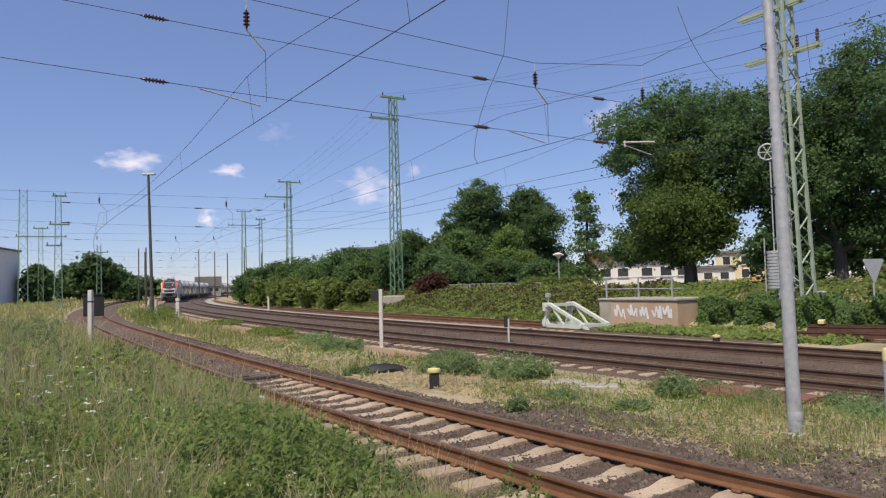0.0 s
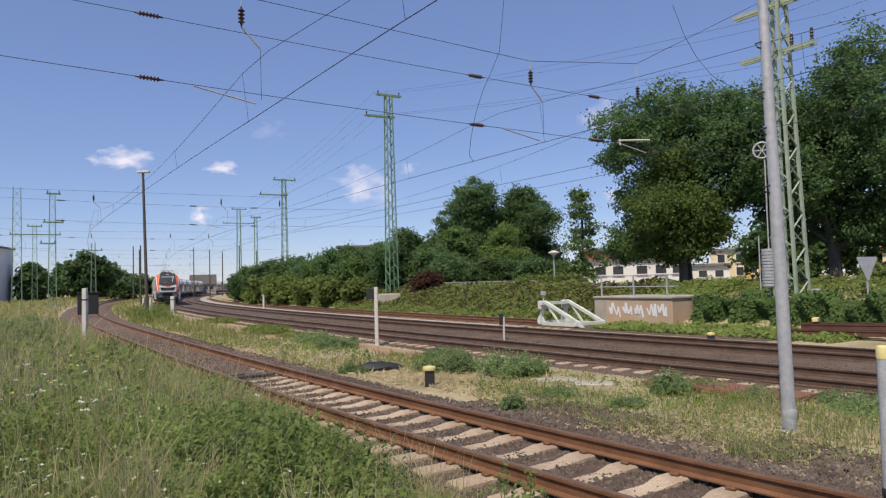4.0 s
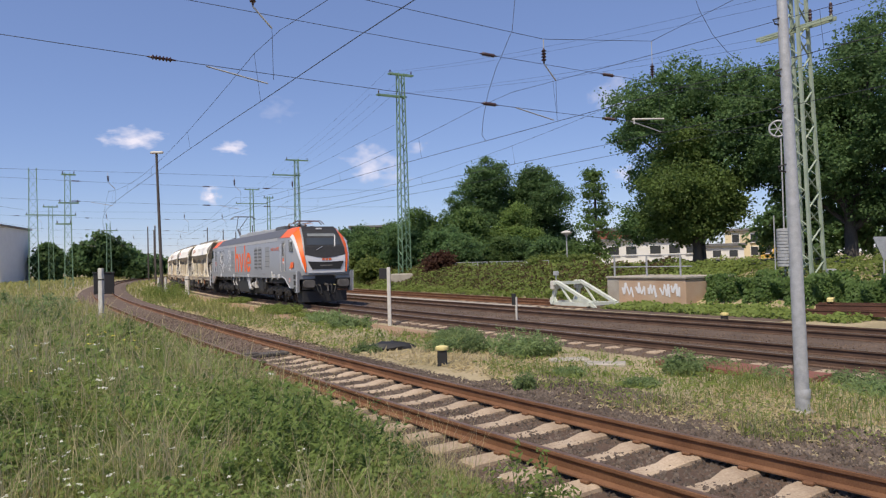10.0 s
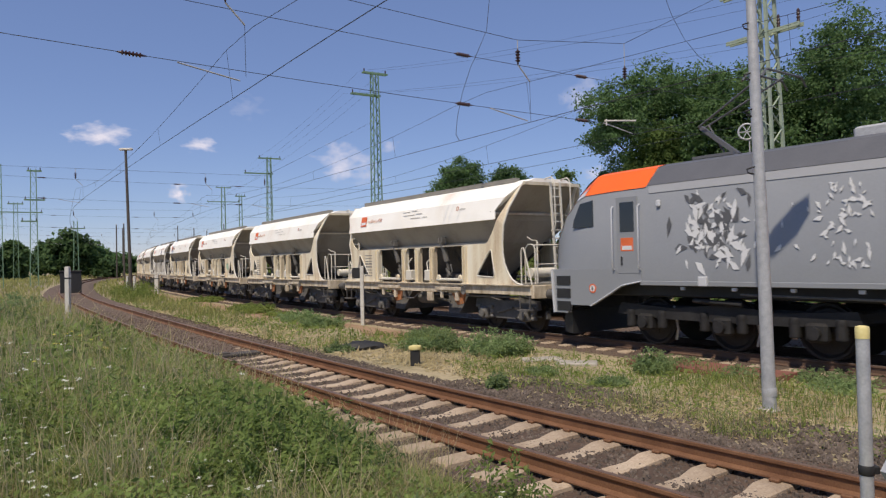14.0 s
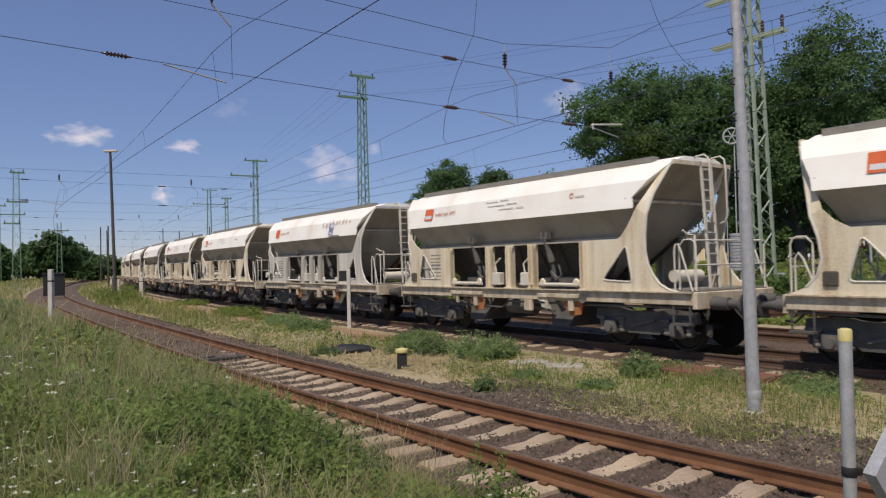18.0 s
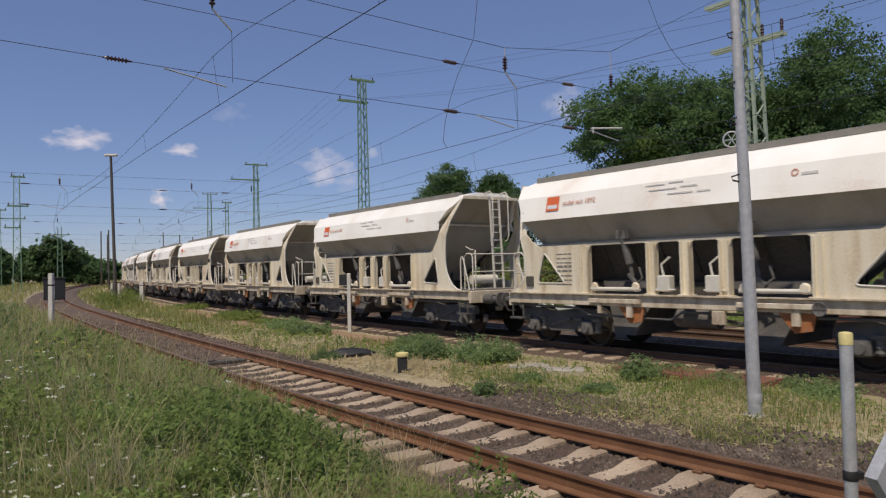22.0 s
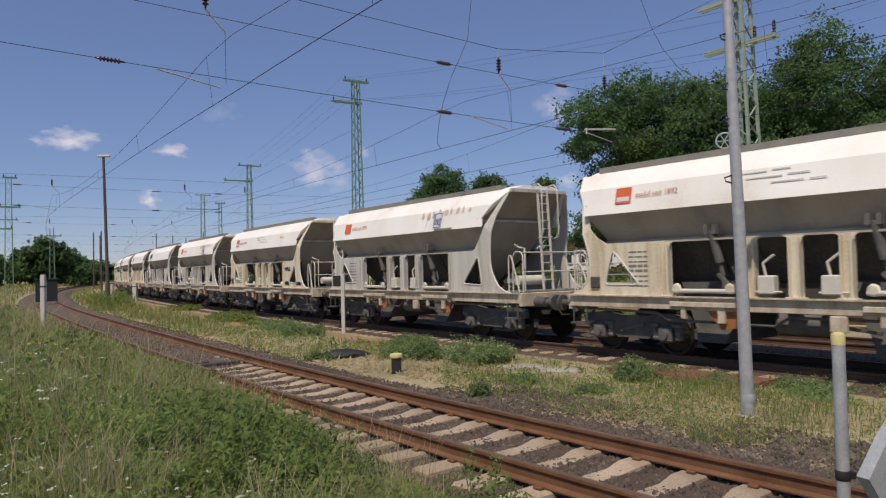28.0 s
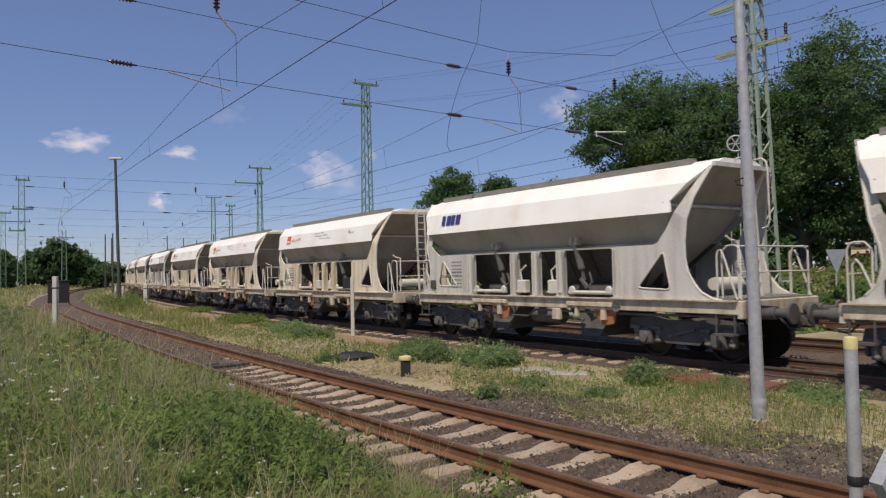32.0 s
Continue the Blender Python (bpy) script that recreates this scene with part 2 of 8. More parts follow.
def thing(name, label, category, at=None, group="", kind=""):
    ob = new(name)
    ob.empty_display_size = 0.2
    if at is not None:
        ob.matrix_basis = at
    return tagged(ob, label, category, group, kind)


def solid(name, shape, mat, label, category, group="", kind="", at=None):
    ob = part(name, shape, mat, None, "", at)
    return tagged(ob, label, category, group, kind)


def cards(name, centers, normals, sizes, mat, aspect=1.0, spin=None, rng=None):
    """Many small leaves, each a bent quad, as one mesh."""
    n = len(centers)
    rng = rng or np.random.default_rng(3)
    nrm = normals / (np.linalg.norm(normals, axis=1, keepdims=True) + 1e-9)
    ref = rng.normal(size=(n, 3))
    a = np.cross(nrm, ref)
    a /= np.linalg.norm(a, axis=1, keepdims=True) + 1e-9
    b = np.cross(nrm, a)
    s = np.asarray(sizes).reshape(-1, 1)
    v = np.empty((n, 4, 3))
    v[:, 0] = centers - a * s * aspect * 0.5
    v[:, 1] = centers - b * s * 0.42 + nrm * s * 0.12
    v[:, 2] = centers + a * s * aspect * 0.5
    v[:, 3] = centers + b * s * 0.42 + nrm * s * 0.12
    return raw_mesh(name, v.reshape(-1, 3), 4, mat)


def raw_mesh(name, verts, k, mat):
    """A mesh of separate faces of k corners each."""
    me = bpy.data.meshes.new(name)
    n = len(verts) // k
    me.vertices.add(len(verts))
    me.vertices.foreach_set("co", np.ascontiguousarray(verts, dtype=np.float32).ravel())
    me.loops.add(len(verts))
    me.loops.foreach_set("vertex_index", np.arange(len(verts), dtype=np.int32))
    me.polygons.add(n)
    me.polygons.foreach_set("loop_start", np.arange(0, len(verts), k, dtype=np.int32))
    me.materials.append(mat)
    me.update(calc_edges=True)
    return me


# ---- plan: the tracks' lines ----
def line(x0, y0, heading, knots, bends, back, ds=0.25):
    """A track's centre line: places, headings (left of +y) and lengths; bends in thousandths per metre, to the right."""
    s = np.arange(0, knots[-1], ds)
    th = radians(heading) - np.cumsum(np.interp(s, knots, bends)) * 1e-3 * ds
    x, y = x0 - np.cumsum(np.sin(th)) * ds, y0 + np.cumsum(np.cos(th)) * ds
    sb = np.arange(-back, 0, ds)
    d = (-math.sin(radians(heading)), math.cos(radians(heading)))
    pts = np.vstack([np.c_[x0 + sb * d[0], y0 + sb * d[1]], np.c_[x, y]])
    return np.r_[sb, s], pts, np.r_[np.full(len(sb), radians(heading)), th]


TS, TP, TH = line(8.717, 12.397, 34.1, [0, 25, 50, 80, 120, 170, 260, 420], [2.92, 2.14, 1.80, 1.73, 1.70, 1.69, 1.67, 1.67], 260)
NS, NP, NH = line(4.048, 4.267, 36.68, [0, 8, 16, 30, 45, 60, 75, 90, 110, 140, 200, 300], [9.0, 4.29, 3.2, -0.51, 2.75, 2.63, 1.5, 1.98, 2.29, 2.89, 3.5, 3.5], 30)


def on(s, off=0.0, z=0.0, lines=None):
    """The place s metres along the main line, off metres to its right."""
    a, p, h = lines or (TS, TP, TH)
    x, y, t = np.interp(s, a, p[:, 0]), np.interp(s, a, p[:, 1]), np.interp(s, a, h)
    return Vector((x + off * math.cos(t), y + off * math.sin(t), z))


def heading(s, lines=None):
    a, p, h = lines or (TS, TP, TH)
    return float(np.interp(s, a, h))


NEAR = (NS, NP, NH)


def near_z(s):
    return float(np.interp(s, [0, 30, 90, 200], [0.07, 0.07, 0.23, 0.31]))


def offsets(x, y, p, h):
    """Signed distance of many places from a line, to its right."""
    q, k = p[::4], h[::4]
    out = np.empty(len(x))
    for a in range(0, len(x), 4000):
        dx, dy = x[a:a + 4000, None] - q[None, :, 0], y[a:a + 4000, None] - q[None, :, 1]
        i = np.argmin(dx * dx + dy * dy, axis=1)
        j = np.arange(len(i))
        side = dx[j, i] * np.cos(k[i]) + dy[j, i] * np.sin(k[i])
        out[a:a + 4000] = np.sign(side) * np.hypot(dx[j, i], dy[j, i])
    return out


def ground_z(x, y):
    x, y = np.atleast_1d(np.asarray(x, float)), np.atleast_1d(np.asarray(y, float))
    d, e = offsets(x, y, TP, TH), offsets(x, y, NP, NH)
    z = np.interp(d, [-400, -14, -11.2, -10.2, -6.9, -5.0, -2.4, 6.5, 11.0, 14.5, 17, 40, 400], [0.35, 0.35, 0.15, -0.19, -0.19, -0.16, -0.24, -0.24, -0.2, 1.15, 1.45, 1.5, 1.5])
    bank = np.interp(e, [-8, -5, -3.2, -1.9], [0.42, 0.36, 0.12, -0.16])
    z = np.where(e < -1.9, np.maximum(bank, -0.3), z)
    bump = 0.05 * np.sin(x * 0.9 + 1.3 * np.sin(y * 0.35)) * np.cos(y * 0.7 + x * 0.21)
    return z + np.where((np.abs(e) > 2.4) & ((d < -2.6) | (d > 11)), bump, 0)


# ---- ground ----
def spread(near, far, n):
    u = np.linspace(-1, 1, n)
    return np.sign(u) * (near * np.abs(u) + (far - near) * np.abs(u) ** 5)


gx, gy = spread(60, 1800, 221), spread(60, 1800, 241) + 20
GX, GY = np.meshgrid(gx, gy)
gz = ground_z(GX.ravel(), GY.ravel())
w = len(gx)
gf = [(j * w + i, j * w + i + 1, (j + 1) * w + i + 1, (j + 1) * w + i) for j in range(len(gy) - 1) for i in range(w - 1)]
gm = bpy.data.meshes.new("ground")
gm.from_pydata(np.c_[GX.ravel(), GY.ravel(), gz].tolist(), [], gf)
gm.materials.append(M_GROUND)
gm.polygons.foreach_set("use_smooth", [True] * len(gf))
tagged(new("ground", gm), "dry meadow ground with bare sandy soil between tracks", "ground", kind="structure")


def ribbon(name, lines, a, b, section, mat, label, step=1.0, zf=None):
    """A strip with a cross section (offset, height) swept along a line."""
    sh = Shape()
    rings = []
    for s in np.arange(a, b, step):
        zz = zf(s) if zf else 0.0
        rings.append([on(s, o, z + zz, lines) for o, z in section])
    sh.loft(rings, False, False, False)
    return solid(name, sh, mat, label, "ballast", kind="structure")


BED = [(-2.4, -0.46), (-1.75, -0.236), (-0.9, -0.228), (0, -0.238), (0.9, -0.228), (1.75, -0.236), (2.4, -0.46)]
RISE = ([14.6, 15.6, 22, 40], [0, 0.046, 0.062, 0.07])
ribbon("ballast_near", NEAR, -12, 15.9, BED, M_BALLAST, "rust-brown ballast bed of the curved siding", 0.8, lambda s: near_z(s) + float(np.interp(s, *RISE)))
ribbon("ballast_curve", NEAR, 15.0, 290, BED, M_EARTH, "brown earthy ballast that buries the siding's sleepers", 0.8, lambda s: near_z(s) + float(np.interp(s, *RISE)) + 0.004)
MAINBED = [(-2.4, -0.46), (-1.8, -0.25), (-1.2, -0.21), (-0.85, -0.178), (0, -0.166), (0.85, -0.168), (1.4, -0.172)]
ribbon("ballast_main", None, -40, 330, MAINBED + [(2.25, -0.19), (3.2, -0.175), (3.7, -0.168), (4.5, -0.165), (5.3, -0.168), (5.9, -0.18), (6.3, -0.24), (6.9, -0.46)], M_EARTH, "rust-brown ballast bed under two main tracks")
ribbon("ballast_siding", None, 8, 330, [(6.9, -0.30), (8.0, -0.2), (10.2, -0.2), (11.3, -0.3)], M_EARTH, "overgrown ballast of the siding with buffer stop")
ribbon("sandy_path", None, 12, 330, [(-4.3, -0.36), (-3.7, -0.185), (-2.3, -0.19), (-1.9, -0.3)], M_SANDY, "orange sandy cable path along the main track")
ribbon("cess_path", None, 20, 330, [(6.2, -0.3), (6.5, -0.17), (7.3, -0.165), (7.6, -0.3)], M_CONCRETE, "pale cable trough cover along the tracks")


# ---- track ----
RAIL = [(-0.075, -0.17), (0.075, -0.17), (0.075, -0.155), (0.012, -0.135), (0.012, -0.05), (0.036, -0.035), (0.036, -0.006), (0.028, 0.0), (-0.028, 0.0), (-0.036, -0.006), (-0.036, -0.035), (-0.012, -0.05), (-0.012, -0.135), (-0.075, -0.155)]


def sweep_rail(lines, a, b, off, zf, step=1.0):
    sh, head = Shape(), Shape()
    rings, top = [], []
    for s in np.arange(a, b, step):
        zz = zf(s)
        rings.append([on(s, off + o, z + zz, lines) for o, z in RAIL])
        top.append([on(s, off + o, zz + 0.0015, lines) for o in (-0.03, 0.03)])
    sh.loft(rings, True)
    head.loft(top, False, False, False)
    return sh, head


def sleeper_shape():
    """A concrete sleeper: high under the rails, waisted in the middle."""
    sh = Shape()
    rings = []
    for y, w, h in ((-1.3, 0.13, -0.02), (-1.27, 0.145, 0.0), (-0.5, 0.145, 0.0), (-0.25, 0.11, -0.035), (0.25, 0.11, -0.035), (0.5, 0.145, 0.0), (1.27, 0.145, 0.0), (1.3, 0.13, -0.02)):
        rings.append([(-w - 0.02, y, -0.21), (w + 0.02, y, -0.21), (w, y, h - 0.015), (w - 0.02, y, h), (-w + 0.02, y, h), (-w, y, h - 0.015)])
    return sh.loft(rings, True)


SLEEPER = sleeper_shape().mesh("sleeper", M_SLEEPER)
CLIP = Shape().box(-0.05, 0.05, -0.14, -0.08, 0.0, 0.035, 0.01).box(-0.05, 0.05, 0.08, 0.14, 0.0, 0.035, 0.01).mesh("rail_clip", M_RAIL)


def track(name, lines, a, b, shift, zf, label, sleepers, clips=0, pitch=0.65, steel=None, worn=None):
    t = thing(name, label, "railway track", kind="structure")
    for side in (-0.7535, 0.7535):
        sh, head = sweep_rail(lines, a, b, shift + side, zf, 1.0)
        r = part("rail", sh, steel or M_RAIL, t)
        part("rail_head", head, worn or M_RAILHEAD, r, "worn paler running surface")
    rng = random.Random(5)
    for k in range(sleepers):
        s = a + 0.3 + k * pitch
        p = on(s, shift, zf(s) - 0.176 - rng.uniform(0, 0.012), lines)
        m = Matrix.Translation(p) @ Matrix.Rotation(heading(s, lines) + math.pi / 2 + rng.gauss(0, 0.012), 4, "Z")
        o = part("sleeper", SLEEPER, None, t, at=m)
        if k < clips:
            for side in (-0.7535, 0.7535):
                part("rail_clip", CLIP, None, o, at=Matrix.Translation((0, side, 0.0)))
    return t


track("track_near", NEAR, -6, 285, 0, near_z, "rusty curved siding track on concrete sleepers", 150, 45)
track("track_main", None, -30, 325, 0, lambda s: 0.0, "main line track with rusty rails on sleepers", 150, steel=M_DARKRAIL, worn=M_SHINYHEAD)
track("track_second", None, -30, 325, 4.5, lambda s: 0.0, "second main track with rusty rails", 110, steel=M_DARKRAIL, worn=M_SHINYHEAD)
track("track_siding", None, 17.5, 325, 9.0, lambda s: -0.02, "overgrown siding track ending at a buffer stop", 40)
p = on(15.1, 0, 0, NEAR)
solid("rotten_timber", Shape().box(-0.62, 0.62, -0.2, 0.2, -0.08, 0.0, 0.02).box(-0.58, -0.1, -0.12, 0.15, 0.0, 0.03, 0.01), M_BARK, "dark rotten timber lying between the siding's rails", "timber", at=Matrix.Translation((p.x, p.y, near_z(15) - 0.13)) @ Matrix.Rotation(heading(15.1, NEAR) + 0.08, 4, "Z"))
# loose stones of the near ballast
rng = np.random.default_rng(11)


def stones(name, n, s0, s1, o0, o1, lines, z, label, size=(0.018, 0.045), mat=None):
    s, o = rng.uniform(s0, s1, n), rng.uniform(o0, o1, n)
    a, p, h = lines
    x, y, t = np.interp(s, a, p[:, 0]), np.interp(s, a, p[:, 1]), np.interp(s, a, h)
    c = np.c_[x + o * np.cos(t), y + o * np.sin(t), np.full(n, 0.0)]
    c[:, 2] = z(s, o) + rng.uniform(-0.01, 0.015, n)
    r = rng.uniform(*size, n)[:, None]
    tet = np.array([(1, 0, -0.3), (-0.5, 0.87, -0.3), (-0.5, -0.87, -0.3), (-0.2, -0.15, 0.55), (0.4, 0.25, 0.5)])
    ang = rng.uniform(0, 6.28, n)
    ca, sa = np.cos(ang)[:, None], np.sin(ang)[:, None]
    v = np.empty((n, 5, 3))
    jit = 1 + rng.normal(0, 0.22, (n, 5, 1))
    base = tet[None] * jit
    v[:, :, 0] = c[:, None, 0] + r * (base[:, :, 0] * ca - base[:, :, 1] * sa)
    v[:, :, 1] = c[:, None, 1] + r * (base[:, :, 0] * sa + base[:, :, 1] * ca)
    v[:, :, 2] = c[:, None, 2] + r * base[:, :, 2]
    tri = [(0, 1, 4), (0, 4, 3), (1, 2, 3), (1, 3, 4), (2, 0, 3)]
    idx = np.array(tri).ravel()
    me = raw_mesh(name, v[:, idx].reshape(-1, 3), 3, mat or M_STONE)
    return tagged(new(name, me), label, "stones", kind="stuff")


bed_z = lambda s, o: np.interp(np.abs(o), [0, 1.75, 2.3, 3.2], [-0.236, -0.232, -0.31, -0.25]) + 0.07 + np.interp(s, *RISE)
stones("ballast_stones", 30000, -1, 15.5, -2.1, 2.5, NEAR, bed_z, "loose grey and brown ballast stones beside rusty rails", (0.016, 0.042))
stones("far_ballast_stones", 14000, 15.5, 60, -2.0, 2.0, NEAR, bed_z, "loose brown ballast stones along the curve", (0.02, 0.045), M_EARTH)
stones("main_ballast_stones", 26000, -6, 40, -2.1, 6.4, (TS, TP, TH), lambda s, o: np.interp(o, [q[0] for q in MAINBED] + [2.25, 6.0], [q[1] for q in MAINBED] + [-0.19, -0.18]), "loose rust-brown stones between main rails", (0.025, 0.05), M_EARTH)
stones("gravel_patch", 9000, -4, 9, 1.7, 3.4, NEAR, lambda s, o: np.full(len(s), -0.25) + 0.07, "loose grey gravel beside the siding", (0.018, 0.05))
stones("verge_gravel", 5000, -4, 7, -2.9, -1.5, NEAR, lambda s, o: np.interp(o, [-2.9, -1.9, -1.5], [0.08, -0.15, -0.16]), "grey gravel at the bank's foot", (0.012, 0.03))


# ---- posts, masts and wires ----
def lattice_mast(name, base, height, w0, w1, turn, label, bays=14, arms=(), lean=(0, 0), paint=None, leg=0.07, brace=0.06):
    """A four-legged lattice mast: angle legs, zigzag braces, arms near the top."""
    t = thing(name, label, "lattice mast", Matrix.Translation(base) @ Matrix.Rotation(turn, 4, "Z"), "lattice masts")
    lv = Vector((lean[0], lean[1], 0))
    paint = paint or M_MASTGREEN
    pt = lambda sx, sy, z: Vector((sx * (w0 + (w1 - w0) * z / height) / 2, sy * (w0 + (w1 - w0) * z / height) / 2, z)) + lv * (z / height)
    for sx, sy in ((-1, -1), (1, -1), (1, 1), (-1, 1)):
        part("leg", Shape().bar(pt(sx, sy, -0.4), pt(sx, sy, height), leg * w0 / 0.8), paint, t)
    for (ax, ay), (bx, by) in (((-1, -1), (1, -1)), ((1, -1), (1, 1)), ((1, 1), (-1, 1)), ((-1, 1), (-1, -1))):
        for k in range(bays):
            z0, z1 = 0.2 + (height - 0.3) * k / bays, 0.2 + (height - 0.3) * (k + 1) / bays
            p, q = (pt(ax, ay, z0), pt(bx, by, z1)) if k % 2 else (pt(bx, by, z0), pt(ax, ay, z1))
            part("brace", Shape().bar(p, q, brace * w0 / 0.8, 0.025), paint, t)
    for z, x0, x1 in arms:
        sh = Shape()
        for y in (-0.14, 0.14):
            sh.bar((x0, y, z), (x1, y, z), 0.06, 0.14)
        part("cross_arm", sh, paint, t)
        for x in (x0 + 0.15, x1 - 0.15):
            part("pin_insulator", Shape().turned([(0.03, 0), (0.06, 0.05), (0.04, 0.12), (0.07, 0.2), (0.03, 0.3)], (x, 0, z + 0.06), 8), M_INSUL, t)
    part("footing", Shape().box(-w0 * 0.8, w0 * 0.8, -w0 * 0.8, w0 * 0.8, -0.5, 0.12, 0.05), M_CONCRETE, t, "weathered concrete footing")
    return t


def gz_at(x, y):
    return float(ground_z([x], [y])[0])


span_dir = Vector((math.cos(radians(32.5)), math.sin(radians(32.5)), 0))
GREEN = "pale green lattice steel mast"
MAST_R = Vector((14.73, 28.92, 0))
NEAR_MAST = lattice_mast("lattice_mast", (14.43, 29.06, 0.1), 18.0, 0.92, 0.5, radians(32), GREEN + " behind the ivy hedge", 26, (), (-0.5, 0), M_MAST, 0.10, 0.06)
for z, y0, y1 in ((10.9, -1.6, 1.65), (12.9, -1.0, 1.9)):
    part("cross_arm", Shape().bar((-0.42, y0, z), (-0.42, y1, z), 0.07, 0.16).bar((-0.16, y0, z), (-0.16, y1, z), 0.07, 0.16), M_MAST, NEAR_MAST, "long cross arm of two channels")
    for y in (y0 + 0.12, y0 + 0.95):
        part("pin_insulator", Shape().turned([(0.03, 0), (0.075, 0.06), (0.045, 0.14), (0.08, 0.2), (0.045, 0.27), (0.08, 0.33), (0.045, 0.4), (0.07, 0.46), (0.03, 0.55)], (-0.3, y, z + 0.08), 10), M_INSUL, NEAR_MAST)
lattice_mast("lattice_mast", (-3.8, 61.0, 0.2), 18.0, 0.82, 0.5, radians(30), GREEN + " standing in bushes", 32, ((16.0, -2.2, 0.5), (17.9, -1.1, 1.2)))
lattice_mast("lattice_mast", (-19.8, 94.0, 0.3), 15.8, 0.8, 0.45, radians(27), GREEN + " beyond the hedge", 22, ((13.6, -3.2, 0.5), (15.6, -1.4, 1.6)))
lattice_mast("lattice_mast", (-40.7, 148.4, 0.3), 18.0, 1.0, 0.6, radians(24), GREEN + " far down the line", 14, ((14.9, -3.2, 3.2), (17.8, -1.4, 1.6)))
lattice_mast("lattice_mast", (-29.2, 116.5, 0.3), 13.2, 0.6, 0.4, radians(24), GREEN + " slender and far off", 12, ((12.9, -0.8, 0.8),))
lattice_mast("lattice_mast", (-37.7, 64.8, 0.2), 11.3, 0.8, 0.6, radians(30), "grey-green lattice steel mast beside the meadow", 12)
lattice_mast("lattice_mast", (-41.4, 77.7, 0.2), 12.6, 0.8, 0.5, radians(30), "dark weathered lattice mast with cross arms", 12, ((9.3, -0.9, 1.1), (12.4, -0.6, 0.8), (7.0, -1.2, 0.4)))
lattice_mast("lattice_mast", (-58.4, 104.8, 0.2), 11.6, 0.7, 0.5, radians(30), GREEN + " beside far tracks", 10, ((10.2, -3.2, 3.4), (11.4, -1.0, 1.0)))
lattice_mast("lattice_mast", (-55.9, 117.4, 0.2), 9.6, 0.8, 0.5, radians(30), GREEN + " before far trees", 10, ((8.4, -0.8, 1.4),))


def far_post(x, y, h, r, label):
    g = gz_at(x, y)
    t = thing("line_pole", label, "pole", Matrix.Translation((x, y, g)), "plain line poles")
    part("shaft", Shape().tube([(0, 0, -0.3), (0, 0, h)], r, 8, r * 0.7), M_BARK if r > 0.14 else M_GALV, t)
    part("cap", Shape().turned([(r * 0.9, 0), (r, 0.05), (r * 0.4, 0.12)], (0, 0, h), 8), M_GALV, t)


for x, y, h in ((-54.3, 129, 9.9), (-45.6, 111, 9.0), (-66, 160, 11), (-58, 172, 12), (-52, 165, 11), (-47, 158, 10), (-40, 146, 9.5), (-37.5, 150, 8)):
    far_post(x, y, h, 0.145, "slim dark line pole far along the tracks")

# lamp post with a flat head
lp = Vector((-22.3, 55.5, gz_at(-22.3, 55.5)))
lamp = thing("street_lamp", "tall brown wooden lamp post with a flat white luminaire", "lamp post", Matrix.Translation(lp))
part("shaft", Shape().tube([(0, 0, -0.4), (-0.28, 0, 11.2)], 0.135, 10, 0.09), M_BARK, lamp)
part("luminaire", Shape().box(-0.75, 0.25, -0.16, 0.16, 11.15, 11.32, 0.05), M_WHITEPOST, lamp, "flat white luminaire head")
part("base_stub", Shape().box(-0.34, -0.2, -0.12, 0.12, -0.2, 1.5, 0.02), M_WHITEPOST, lamp, "white painted concrete stub")
part("base_stub", Shape().box(0.2, 0.34, -0.12, 0.12, -0.2, 1.5, 0.02), M_WHITEPOST, lamp, "white painted concrete stub")

# bare grey pole between the tracks
pb = Vector((4.715, 9.75, gz_at(4.7, 9.76)))
pole = thing("steel_pole", "tall grey galvanised tubular steel pole standing in grass", "pole", Matrix.Translation(pb))
part("shaft", Shape().tube([(0, 0, -0.3), (-0.03, 0, 2.2), (-0.08, 0, 4.6), (-0.12, 0, 6.8), (-0.16, 0, 9.0)], 0.094, 20, 0.05), M_GALV, pole)
part("collar", Shape().turned([(0.095, 0.20), (0.099, 0.22), (0.099, 0.30), (0.094, 0.32)], (0, 0, 0), 20), M_GALV, pole)
part("lamp_arm", Shape().tube([(-0.15, 0, 8.3), (-0.12, -0.02, 8.5), (0.06, -0.1, 8.52)], 0.03, 8), M_GALV, pole)
part("lamp_head", Shape().loft([[(-0.16 + u * 0.82 - w * 0.438 * q, -u * 0.4 - w * 0.9 * q, 8.48 + u * 0.15 + h) for q, h in ((-1, 0), (1, 0), (0.7, 0.13), (-0.7, 0.13))] for u, w in ((0.12, 0.06), (0.3, 0.15), (0.7, 0.17), (0.95, 0.08))], True), M_GALV, pole, "long tilted lamp head")
part("footing", Shape().turned([(0.17, -0.3), (0.16, 0.02), (0.13, 0.04)], (0, 0, 0), 16), M_CONCRETE, pole, "pale concrete footing")
for z in (3.3, 4.1, 4.6, 5.3):
    part("step_hook", Shape().tube([(-0.12, -0.02, z + 0.06), (-0.24, -0.03, z + 0.02), (-0.22, -0.03, z - 0.03), (-0.10, 0, z - 0.05)], 0.012, 6), M_BLACK, pole)


def white_post(x, y, h, w, label, cap=False, z=None):
    g = gz_at(x, y) if z is None else z
    t = thing("marker_post", label, "post", Matrix.Translation((x, y, g)), "white marker posts")
    part("shaft", Shape().box(-w / 2, w / 2, -w / 2, w / 2, -0.3, h, 0.015), M_WHITEPOST, t)
    if cap:
        part("band", Shape().box(-w * 0.54, w * 0.54, -w * 0.54, w * 0.54, h * 0.8, h * 0.8 + 0.06, 0.01), M_BLACK, t, "dark band")
    return t


